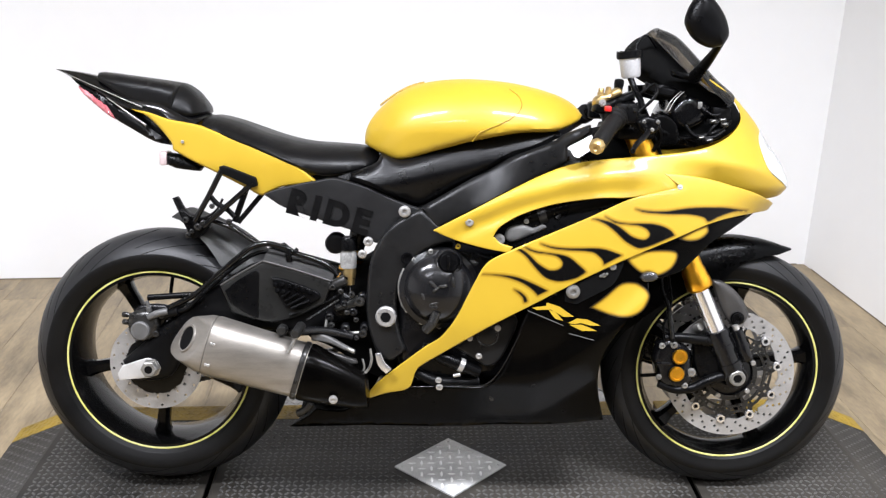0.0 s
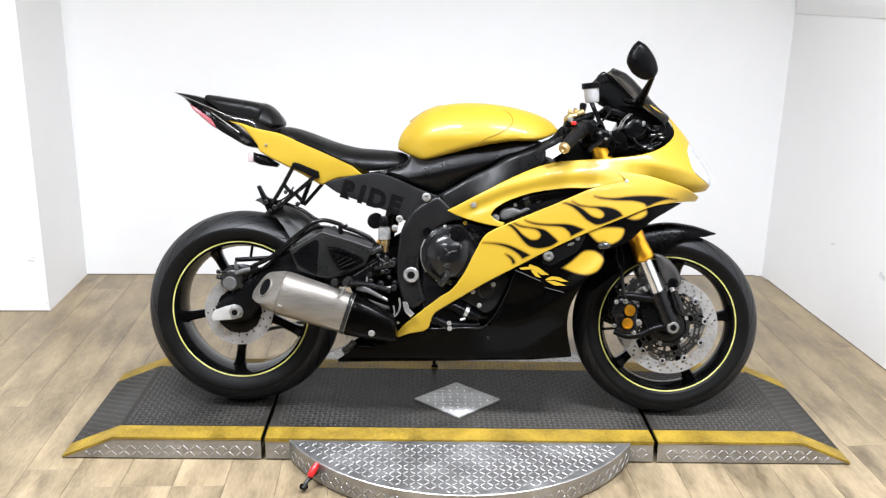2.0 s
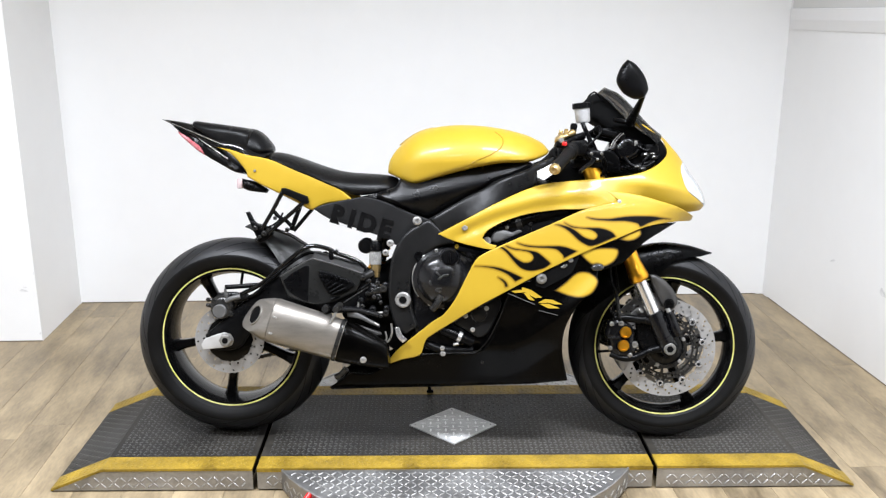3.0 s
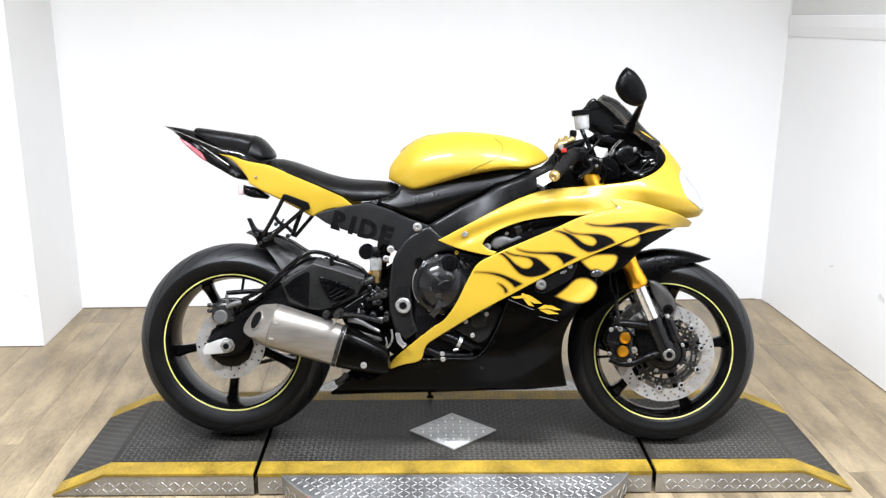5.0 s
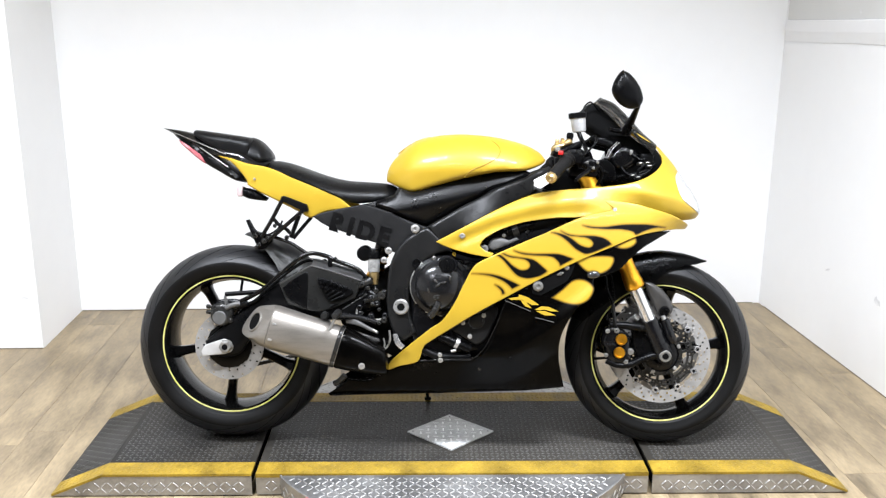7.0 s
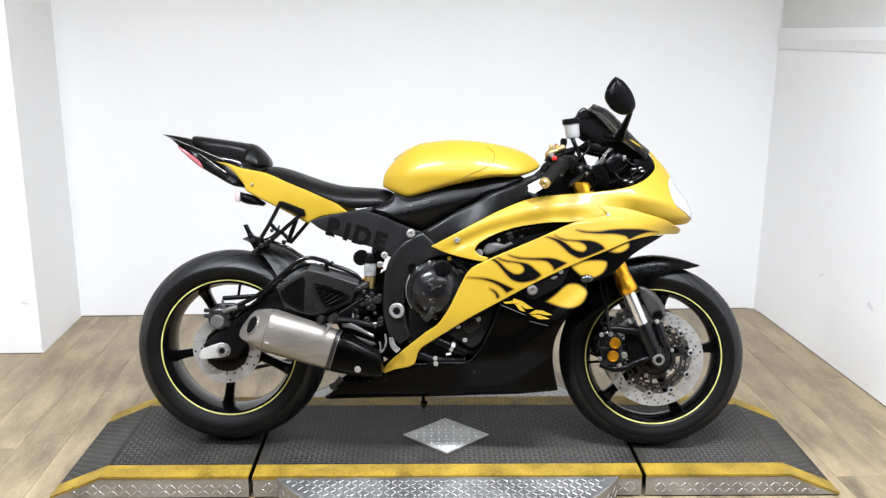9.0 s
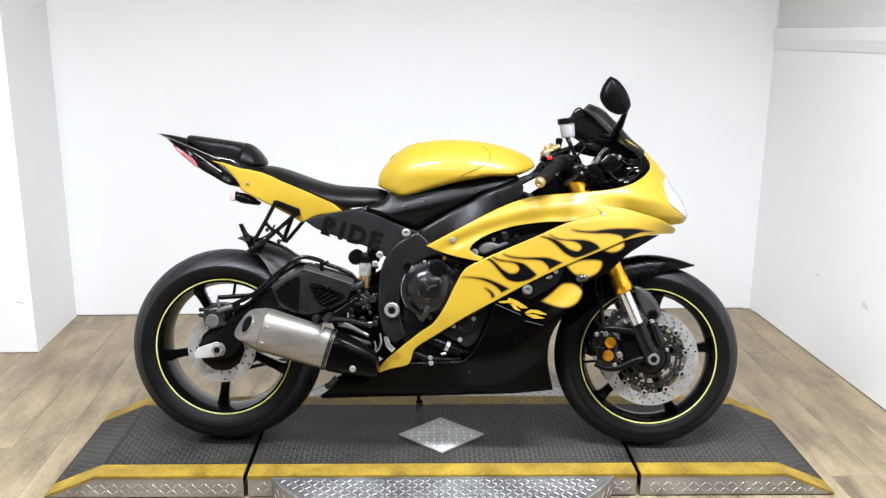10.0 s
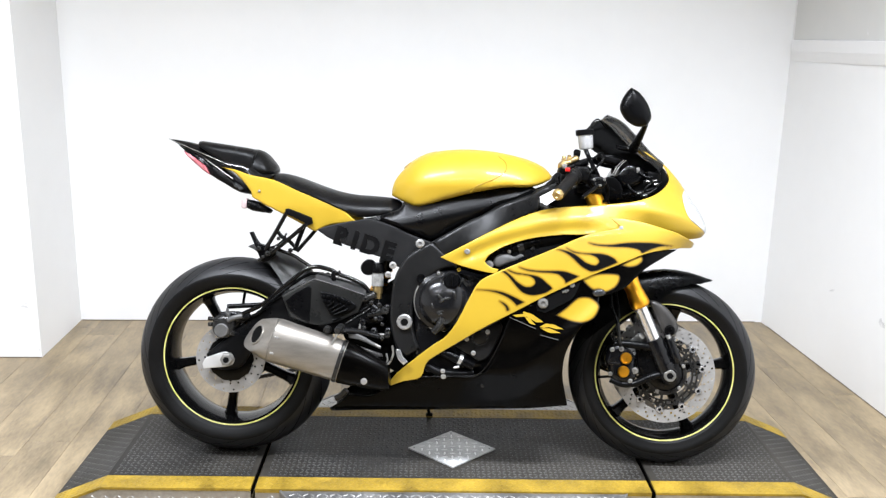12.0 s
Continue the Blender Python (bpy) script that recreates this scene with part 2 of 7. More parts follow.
for socket, least, most in (("Specular IOR Level", 0.08, 0.3), ("Coat Weight", 0.12, 0.25)):
    gloss = nt.nodes.new("ShaderNodeMapRange")
    gloss.inputs["To Min"].default_value, gloss.inputs["To Max"].default_value = most, least
    nt.links.new(spray.outputs["Fac"], gloss.inputs["Value"])
    nt.links.new(gloss.outputs[0], nt.nodes["Principled BSDF"].inputs[socket])

# regular small dimples on the knee cover
nt = KNEE_COVER.node_tree
dimples = nt.nodes.new("ShaderNodeTexVoronoi")
dimples.inputs["Scale"].default_value, dimples.inputs["Randomness"].default_value = 260.0, 0.0
relief = nt.nodes.new("ShaderNodeBump")
relief.inputs["Strength"].default_value, relief.inputs["Distance"].default_value = 0.12, 0.002
nt.links.new(nt.nodes["Texture Coordinate"].outputs["Object"], dimples.inputs["Vector"])
nt.links.new(dimples.outputs["Distance"], relief.inputs["Height"])
nt.links.new(relief.outputs[0], nt.nodes["Principled BSDF"].inputs["Normal"])


# ---- mesh helpers ----
def finish(name, bm, mat, smooth=True, angle=40):
    me = bpy.data.meshes.new(name)
    bmesh.ops.recalc_face_normals(bm, faces=bm.faces)
    bm.to_mesh(me)
    bm.free()
    me.materials.append(mat)
    if smooth:
        me.shade_smooth()
        me.set_sharp_from_angle(angle=radians(angle))
    return me


def part(name, bm, mat, parent, label="", smooth=True, angle=40):
    """Links a bmesh as one mesh object under a thing or a part."""
    ob = new(name, finish(name, bm, mat, smooth, angle))
    ob.parent = parent
    return tagged(ob, label)


def thing(name, label, category, m=None, group="", kind=""):
    ob = new(name)
    ob.empty_display_size = 0.05
    if m is not None:
        ob.matrix_basis = m
    return tagged(ob, label, category, group, kind)


def mesh_thing(name, bm, mat, label="", category="", m=None, group="", kind="", smooth=True):
    ob = new(name, finish(name, bm, mat, smooth))
    if m is not None:
        ob.matrix_basis = m
    return tagged(ob, label, category, group, kind)


def block(x0, y0, z0, x1, y1, z1, bevel=0.0, bm=None, seg=2, m=None):
    bm = bm or bmesh.new()
    made = bmesh.ops.create_cube(bm, size=1, matrix=Matrix.LocRotScale(((x0 + x1) / 2, (y0 + y1) / 2, (z0 + z1) / 2), None, (abs(x1 - x0), abs(y1 - y0), abs(z1 - z0))))
    if bevel:
        edges = {e for v in made["verts"] for e in v.link_edges}
        made = bmesh.ops.bevel(bm, geom=list(edges), offset=bevel, segments=seg, profile=0.5, affect="EDGES")
    if m is not None:
        bmesh.ops.transform(bm, matrix=m, verts=list({v for v in made["verts"]}) if not bevel else made["verts"])
    return bm


def frame_of(direction):
    d = Vector(direction).normalized()
    side = d.cross(Vector((0, 0, 1)) if abs(d.z) < 0.9 else Vector((1, 0, 0))).normalized()
    return d, side, d.cross(side)


def lathe(p0, p1, profile, seg=24, bm=None, squash=1.0, arc=None):
    """A turned body from p0 to p1: profile rows are (share of the way, radius)."""
    bm = bm or bmesh.new()
    p0, p1 = Vector(p0), Vector(p1)
    d, a, b = frame_of(p1 - p0)
    rings = []
    for s, r in profile:
        c = p0.lerp(p1, s)
        if r <= 1e-6:
            rings.append([bm.verts.new(c)])
        else:
            rings.append([bm.verts.new(c + a * (r * math.cos(k * math.tau / seg)) + b * (r * squash * math.sin(k * math.tau / seg))) for k in range(seg)])
    for u, v in zip(rings, rings[1:]):
        for k in range(seg):
            j = (k + 1) % seg
            if len(u) == 1 and len(v) > 1:
                bm.faces.new((u[0], v[j], v[k]))
            elif len(v) == 1 and len(u) > 1:
                bm.faces.new((u[k], u[j], v[0]))
            elif len(u) > 1:
                bm.faces.new((u[k], u[j], v[j], v[k]))
    return bm


def rod(p0, p1, r, bm=None, seg=16, edge=0.15):
    """A capped rod with slightly rounded ends."""
    n = (Vector(p1) - Vector(p0)).length
    e = min(0.2, edge * r / max(n, 1e-6))
    return lathe(p0, p1, [(0, 0), (0, r * 0.85), (e, r), (1 - e, r), (1, r * 0.85), (1, 0)], seg, bm)


def spline(points, n=6, closed=False, corner=None):
    """A smooth line through the points; corner keeps turns sharper than that many degrees."""
    P = [Vector(p) for p in points]
    N = len(P)

    def sharp(i):
        if not closed and i in (0, N - 1):
            return True
        if corner is None:
            return False
        u, v = P[i] - P[i - 1], P[(i + 1) % N] - P[i]
        return u.length > 1e-6 and v.length > 1e-6 and u.angle(v) > radians(corner)

    out = []
    for i in range(N if closed else N - 1):
        a, b = P[i], P[(i + 1) % N]
        ta = (b - a) if sharp(i) else (b - P[i - 1]) * 0.5
        tb = (b - a) if sharp((i + 1) % N) else (P[(i + 2) % N] - a) * 0.5
        L = (b - a).length
        ta, tb = (t * min(1.0, L / max(t.length, 1e-9)) for t in (ta, tb))
        for k in range(n):
            s = k / n
            out.append(a * (2 * s ** 3 - 3 * s ** 2 + 1) + ta * (s ** 3 - 2 * s ** 2 + s) + b * (3 * s ** 2 - 2 * s ** 3) + tb * (s ** 3 - s ** 2))
    if not closed:
        out.append(P[-1].copy())
    return out


def tube(points, r, bm=None, seg=10, n=6, smooth=True):
    """A round tube along a smooth line, with closed ends; r may be a number or (start, end)."""
    bm = bm or bmesh.new()
    line = spline(points, n) if smooth else [Vector(p) for p in points]
    r0, r1 = r if isinstance(r, tuple) else (r, r)
    last = None
    prev = None
    for i, p in enumerate(line):
        d = (line[min(i + 1, len(line) - 1)] - line[max(i - 1, 0)]).normalized()
        if prev is None:
            _, a, b = frame_of(d)
        else:
            a = (prev - d * prev.dot(d)).normalized()
            b = d.cross(a)
        prev = a
        rad = r0 + (r1 - r0) * i / max(1, len(line) - 1)
        ring = [bm.verts.new(p + a * (rad * math.cos(k * math.tau / seg)) + b * (rad * math.sin(k * math.tau / seg))) for k in range(seg)]
        if last:
            for k in range(seg):
                j = (k + 1) % seg
                bm.faces.new((last[k], last[j], ring[j], ring[k]))
        else:
            bm.faces.new(ring[::-1])
        last = ring
    bm.faces.new(last)
    return bm


def revolve(profile, x, z, seg=64, bm=None, closed=False, y=0.0, start=0.0, sweep=math.tau):
    """Turns rows of (radius, across) about the axle line through x, z."""
    bm = bm or bmesh.new()
    full = abs(sweep - math.tau) < 1e-6
    rings = []
    for k in range(seg if full else seg + 1):
        a = start + sweep * k / seg
        rings.append([bm.verts.new((x + r * math.cos(a), y + w, z + r * math.sin(a))) for r, w in profile])
    m = len(profile)
    for k in range(seg):
        u, v = rings[k], rings[(k + 1) % len(rings)]
        for i in range(m if closed else m - 1):
            j = (i + 1) % m
            bm.faces.new((u[i], u[j], v[j], v[i]))
    if closed and not full:
        bm.faces.new(rings[0])
        bm.faces.new(rings[-1][::-1])
    return bm


def outline(points, corner=55, step=0.012):
    """A closed side outline, smoothed between its corners and cut into even steps."""
    line = spline([(x, z, 0) for x, z in points], 8, True, corner)
    out = []
    for i, p in enumerate(line):
        if not out or (p - out[-1]).length > step * 0.55:
            out.append(p)
    while len(out) > 3 and (out[-1] - out[0]).length < step * 0.4:
        out.pop()
    return np.array([(p.x, p.y) for p in out])


def edge_distance(pts, loop):
    a, b = loop, np.roll(loop, -1, axis=0)
    d = b - a
    best = np.full(len(pts), 1e9)
    for i in range(len(a)):
        s = np.clip(((pts - a[i]) @ d[i]) / max(d[i] @ d[i], 1e-12), 0, 1)
        best = np.minimum(best, np.hypot(*(pts - a[i] - s[:, None] * d[i]).T))
    return best


def inside(pts, loop):
    x, y = pts[:, 0], pts[:, 1]
    res = np.zeros(len(pts), bool)
    x0, y0 = loop[-1]
    for x1, y1 in loop:
        hit = (y1 > y) != (y0 > y)
        cut = (x0 - x1) * (y - y1) / (y0 - y1 + 1e-15) + x1
        res ^= hit & (x < cut)
        x0, y0 = x1, y1
    return res


def filled(loop, step, rings=()):
    """Triangles that fill a closed outline, with inner points. Returns places, triangles, and the number of edge points."""
    from mathutils.geometry import delaunay_2d_cdt
    lo, hi = loop.min(0), loop.max(0)
    gx, gz = np.meshgrid(np.arange(lo[0], hi[0], step), np.arange(lo[1], hi[1], step * 0.866))
    gx = gx + (np.arange(gx.shape[0]) % 2)[:, None] * step * 0.5
    grid = np.stack([gx.ravel(), gz.ravel()], 1)
    grid = grid[inside(grid, loop)]
    reach = max(rings) if rings else 0
    grid = grid[edge_distance(grid, loop) > reach + step * 0.45] if len(grid) else grid
    extra = []
    area = 0.5 * np.sum(loop[:, 0] * np.roll(loop[:, 1], -1) - np.roll(loop[:, 0], -1) * loop[:, 1])
    t = np.roll(loop, -1, axis=0) - np.roll(loop, 1, axis=0)
    nrm = np.stack([-t[:, 1], t[:, 0]], 1) * np.sign(area)
    nrm /= np.linalg.norm(nrm, axis=1)[:, None] + 1e-12
    for r in rings:
        q = loop + nrm * r
        q = q[inside(q, loop)]
        q = q[edge_distance(q, loop) > r * 0.93] if len(q) else q
        extra.append(q)
    pts = np.concatenate([loop, *extra, grid])
    n = len(loop)
    v, _, f, *_ = delaunay_2d_cdt([Vector(p) for p in pts], [], [list(range(n))], 1, 1e-6)
    return np.array([(p.x, p.y) for p in v]), [t for t in f if len(t) == 3]


def shell(near, far, tris):
    """A closed body from two sheets over the same triangles."""
    bm = bmesh.new()
    a = [bm.verts.new(p) for p in near]
    b = [bm.verts.new(p) for p in far]
    count = {}
    for t in tris:
        bm.faces.new([a[i] for i in t])
        bm.faces.new([b[i] for i in reversed(t)])
        for i, j in zip(t, (*t[1:], t[0])):
            count[(min(i, j), max(i, j))] = count.get((min(i, j), max(i, j)), 0) + 1
    for (i, j), c in count.items():
        if c == 1:
            bm.faces.new((a[i], a[j], b[j], b[i]))
    return bm


def panel(points, width, thick=0.004, side=-1, step=0.016, roll=0.006, corner=55, lift=0.0):
    """A curved panel: its side outline laid on the body at the half-width width(x, z), with rolled edges."""
    loop = outline(points, corner, step * 0.75)
    pts, tris = filled(loop, step, (roll * 0.5, roll) if roll else ())
    d = edge_distance(pts, loop)
    near, far = [], []
    for (x, z), e in zip(pts, d):
        w = width(x, z) + lift
        dip = roll * (1 - math.sqrt(max(0.0, 1 - (1 - min(1.0, e / roll)) ** 2))) if roll else 0.0
        near.append((x, side * (w - dip * 0.7), z))
        far.append((x, side * (w - max(thick, dip * 0.7 + 0.0008)), z))
    return shell(near, far, tris)


def pillow(points, half, r=0.03, y0=0.0, step=0.014, corner=55, power=2.0, relax=0, floor_share=0.02):
    """A rounded solid from its side outline: half-width half(x, z), edges rounded over r."""
    loop = outline(points, corner, step * 0.75)
    pts, tris = filled(loop, step, (r * 0.04, r * 0.14, r * 0.32, r * 0.6))
    d = edge_distance(pts, loop)
    h = np.array([(half(x, z) if callable(half) else half) * max((max(0.0, 1 - (1 - min(1.0, e / r)) ** power)) ** (1 / power) * (1 - floor_share) + floor_share, 0.02) for (x, z), e in zip(pts, d)])
    if relax:
        pairs = np.array(sorted({(min(i, j), max(i, j)) for t in tris for i, j in zip(t, (*t[1:], t[0]))}))
        deg = np.bincount(pairs.ravel(), minlength=len(h))
        free = d > 1e-5
        for _ in range(relax):
            total = np.bincount(pairs[:, 0], h[pairs[:, 1]], len(h)) + np.bincount(pairs[:, 1], h[pairs[:, 0]], len(h))
            h = np.where(free & (deg > 0), 0.5 * h + 0.5 * total / np.maximum(deg, 1), h)
    near = [(x, y0 - w, z) for (x, z), w in zip(pts, h)]
    far = [(x, y0 + w, z) for (x, z), w in zip(pts, h)]
    return shell(near, far, tris)


def upper_edge(points):
    """The height of an outline's upper edge as a function of x."""
    loop = outline(points)
    a, b = loop, np.roll(loop, -1, axis=0)
    xs = np.linspace(loop[:, 0].min() + 1e-4, loop[:, 0].max() - 1e-4, 60)
    top = []
    for x in xs:
        hit = (a[:, 0] - x) * (b[:, 0] - x) <= 0
        t = (x - a[hit, 0]) / np.where(np.abs(b[hit, 0] - a[hit, 0]) < 1e-9, 1e-9, b[hit, 0] - a[hit, 0])
        top.append((a[hit, 1] + np.clip(t, 0, 1) * (b[hit, 1] - a[hit, 1])).max())
    return ramp_fn(xs, top)


def crowned(points, width, r, edge=0.012, step=0.010, ends=0.0, under=0.0):
    """A solid with a crowned top: full width below, rounded over r towards its upper edge, and towards its ends."""
    top = upper_edge(points)
    x0, x1 = min(p[0] for p in points), max(p[0] for p in points)

    def half(x, z):
        d = min(1.0, max(0.0, (top(x) + 0.003 - z) / r))
        h = width(x) * (0.08 + 0.92 * math.sqrt(max(0.0, 1 - (1 - d) ** 2.2))) * (1 - under * d)
        if ends:
            e = min(1.0, max(0.0, min(x - x0, x1 - x) / ends))
            h *= 0.3 + 0.7 * math.sqrt(max(0.0, 1 - (1 - e) ** 2))
        return h
    return pillow(points, half, edge, 0.0, step, floor_share=0.88)


def ramp_fn(xs, ys):
    xs, ys = np.array(xs, float), np.array(ys, float)

    def f(v):
        return float(np.mean(np.interp((v - 0.02, v - 0.01, v, v + 0.01, v + 0.02), xs, ys)))
    return f


# ---- the room ----
def wall(name, x0, y0, z0, x1, y1, z1, m=ROOM, mat=WHITE_WALL):
    return mesh_thing(name, block(x0, y0, z0, x1, y1, z1), mat, kind="structure", m=m, smooth=False)


wall("wall_north", -1.80, 1.53, 0, 1.80, 1.65, CEILING)
wall("wall_pier", -3.6, 1.02, 0, -1.722, 1.65, CEILING)
wall("wall_west", -3.72, -6.3, 0, -3.602, 1.14, CEILING)
# added unseen wall, coloured dark to keep reflections on the blacks dark
wall("wall_south", -3.72, -6.42, 0, 2.4, -6.302, CEILING, mat=SOUTH_WALL)
EAST = Matrix.Translation((1.621, 1.585, 0)) @ pose(0, 0, 0, 0, 0, 3.7)
wall("wall_east", 0.0, -8.2, 0, 0.12, 0.1, CEILING, EAST)
mesh_thing("ceiling", block(-3.75, -6.45, CEILING, 2.4, 1.7, CEILING + 0.1), CEILING_WHITE, kind="structure", m=ROOM, smooth=False)
TRIM = EAST @ pose(0, 0, 1.402, -1.0, 0, 0)
bm = bmesh.new()
ring = [[bm.verts.new((x, y, z)) for x, z in ((-0.001, 0.0), (-0.011, 0.0), (-0.013, -0.003), (-0.012, -0.05), (-0.003, -0.095), (-0.001, -0.095))] for y in (-5.9, -0.02)]
bm.faces.new(ring[0])
bm.faces.new(ring[1][::-1])
for i in range(6):
    bm.faces.new((ring[0][i], ring[0][(i + 1) % 6], ring[1][(i + 1) % 6], ring[1][i]))
mesh_thing("wall_trim", bm, WHITE_TRIM, kind="structure", m=TRIM, smooth=False)
# thin sheet over the upper wall, greyer than the wall below
mesh_thing("wall_upper", block(-0.003, -5.9, 0.0045, 0.0005, -0.02, 1.45), WARM_GREY_WALL, kind="structure", m=TRIM, smooth=False)
# grey strip that paints the shadow line along the top of the trim
mesh_thing("trim_gap", block(-0.004, -5.9, 0.0005, -0.001, -0.02, 0.004), TRIM_SHADE, kind="structure", m=TRIM, smooth=False)
mesh_thing("floor", block(-3.75, -6.45, -0.12, 2.4, 1.7, -0.006), JOINT_AND_SHADOW, kind="structure", m=ROOM, smooth=False)

# dark strips at the foot of the walls, painted in for the shadow there
mesh_thing("wall_gap_north", block(-1.72, 1.5285, -0.002, 1.64, 1.5305, 0.004), JOINT_AND_SHADOW, kind="structure", m=ROOM, smooth=False)
mesh_thing("wall_gap_northwest", block(-3.6, 1.0185, -0.002, -1.722, 1.0205, 0.004), JOINT_AND_SHADOW, kind="structure", m=ROOM, smooth=False)
mesh_thing("wall_gap_east", block(-0.0015, -8.0, -0.002, 0.0005, -0.06, 0.004), JOINT_AND_SHADOW, kind="structure", m=EAST, smooth=False)


def scuff(name, m, wide, high, seed):
    """A thin smudge of grey rubbed onto a wall: a ragged flat patch."""
    rnd = random.Random(seed)
    bm = bmesh.new()
    n = 14
    bm.faces.new([bm.verts.new((wide * math.cos(math.tau * k / n) * rnd.uniform(0.4, 1.0), 0, high * math.sin(math.tau * k / n) * rnd.uniform(0.4, 1.0))) for k in range(n)])
    mesh_thing(name, bm, SCUFF, kind="structure", m=m, smooth=False)


for k, (x, z, w, h) in enumerate(((-1.775, 0.232, 0.022, 0.008), (-1.768, 0.246, 0.012, 0.004), (-1.727, 0.307, 0.003, 0.012), (-1.728, 0.035, 0.004, 0.010))):
    scuff("wall_scuff", ROOM @ pose(x, 1.0185, z, 0, 10, 0), w, h, k)
for k, (y, z, w, h, t) in enumerate(((-0.638, 0.361, 0.030, 0.007, 20), (-1.036, 0.346, 0.030, 0.018, -30), (-0.665, 1.447, 0.006, 0.022, 15))):
    scuff("wall_scuff", EAST @ pose(-0.006 if z > 1.4 else -0.0015, y, z, 0, 0, 90) @ pose(0, 0, 0, 0, t, 0), w, h, k + 9)

for px, py, pw, pd, watts in PANELS:
    light = thing("ceiling_light", "flat white rectangular light panel on the ceiling", "ceiling light", ROOM @ pose(px, py, CEILING), "ceiling lights")
    bm = bmesh.new()
    for s in (-1, 1):
        block(s * pw / 2 - 0.012, -pd / 2, -0.055, s * pw / 2 + 0.012, pd / 2, 0, bm=bm)
        block(-pw / 2, s * pd / 2 - 0.012, -0.055, pw / 2, s * pd / 2 + 0.012, 0, bm=bm)
    part("frame", bm, WHITE_TRIM, light, smooth=False)
    part("diffuser", block(-pw / 2 + 0.012, -pd / 2 + 0.012, -0.05, pw / 2 - 0.012, pd / 2 - 0.012, -0.04), WHITE_TRIM, light, smooth=False)


# ---- the turntable ----
TOP = 0.076
HALF, INNER, REACH, TOE = 0.30, 0.225, 0.605, 1.225
DISC = 0.605


PLATE_MARKS = dict(pitch=0.0200, length=0.0118, wide=0.0024, high=0.0020)


def lozenges(bm, keep, x0, x1, y0, y1, place, pitch=0.0163, length=0.0084, wide=0.0033, high=0.0013, turn=(45, -45)):
    """Raised tread marks in alternating directions; keep(x, y) says where, place(x, y, h) puts them into space."""
    ny, nx = int((y1 - y0) / pitch), int((x1 - x0) / pitch)
    for j in range(ny + 1):
        for i in range(nx + 1):
            x, y = x0 + i * pitch, y0 + j * pitch
            if not keep(x, y):
                continue
            a = radians(turn[(i + j) % 2])
            ux, uy = math.cos(a), math.sin(a)
            ring = [place(x + ux * p - uy * q, y + uy * p + ux * q, 0) for p, q in ((-length, 0), (-length * 0.45, -wide), (length * 0.45, -wide), (length, 0), (length * 0.45, wide), (-length * 0.45, wide))]
            v = [bm.verts.new(p) for p in ring]
            t0, t1 = bm.verts.new(place(x - ux * length * 0.55, y - uy * length * 0.55, high)), bm.verts.new(place(x + ux * length * 0.55, y + uy * length * 0.55, high))
            for f in ((v[0], v[1], t0), (v[1], v[2], t1, t0), (v[2], v[3], t1), (v[3], v[4], t1), (v[4], v[5], t0, t1), (v[5], v[0], t0)):
                bm.faces.new(f)
    return bm


def marks(parent, mat, *args, **kw):
    """The raised marks of a tread plate, too many to count, as one piece."""
    return tagged(part("tread_pattern", lozenges(bmesh.new(), *args, **kw), mat, parent, smooth=False), kind="stuff")


def plate(poly, z0, z1):
    bm = bmesh.new()
    lo, hi = [bm.verts.new((x, y, z0)) for x, y in poly], [bm.verts.new((x, y, z1)) for x, y in poly]
    bm.faces.new(hi)
    bm.faces.new(lo[::-1])
    for i in range(len(poly)):
        j = (i + 1) % len(poly)
        bm.faces.new((lo[i], lo[j], hi[j], hi[i]))
    return bm


def flat(h):
    return lambda x, y, d: (x, y, h + d)


turntable = thing("motorcycle_turntable", "low black tread-plate turntable with yellow edges and a bare metal disc", "turntable")
G = 0.004
bm = plate([(-REACH + G, -INNER), (REACH - G, -INNER), (REACH - G, INNER), (-REACH + G, INNER)], TOP - 0.012, TOP)
deck = part("deck", bm, TREAD_BLACK, turntable, "worn black tread-plate deck", smooth=False)
marks(deck, WORN_LIT_MARK, lambda x, y: abs(x) < REACH - 0.02 and abs(y) < INNER - 0.008 and abs(x) / 0.165 + abs(y + 0.022) / 0.152 > 1, -REACH, REACH, -INNER, INNER, flat(TOP))
for s in (-1, 1):
    y0, y1 = sorted((s * INNER, s * HALF))
    bm = plate([(-REACH + G, y0), (REACH - G, y0), (REACH - G, y1), (-REACH + G, y1)], TOP - 0.012, TOP + 0.0008)
    lozenges(bm, lambda x, y: abs(x) < REACH - 0.02 and y0 + 0.008 < y < y1 - 0.006, -REACH, REACH, y0, y1, flat(TOP + 0.0008), high=0.0012)
    part("edge_stripe", bm, TREAD_YELLOW, turntable, "scuffed yellow painted edge", smooth=False)
    bm = block(-REACH + G, s * (HALF - 0.004) - 0.002, 0.006, REACH - G, s * (HALF - 0.004) + 0.002, TOP - 0.0125)
    side = part("side_plate", bm, TREAD_BARE, turntable, "bare tread-plate side", smooth=False)
    marks(side, TREAD_MARK, lambda x, z: abs(x) < REACH - 0.02 and 0.014 < z < TOP - 0.02, -REACH, REACH, 0.004, TOP, lambda x, z, d: (x, s * (HALF - 0.002 + d), z), **PLATE_MARKS)
part("base", block(-REACH + 0.03, -HALF + 0.03, 0.0, REACH - 0.03, HALF - 0.03, TOP - 0.014), GAP_BLACK, turntable, smooth=False)
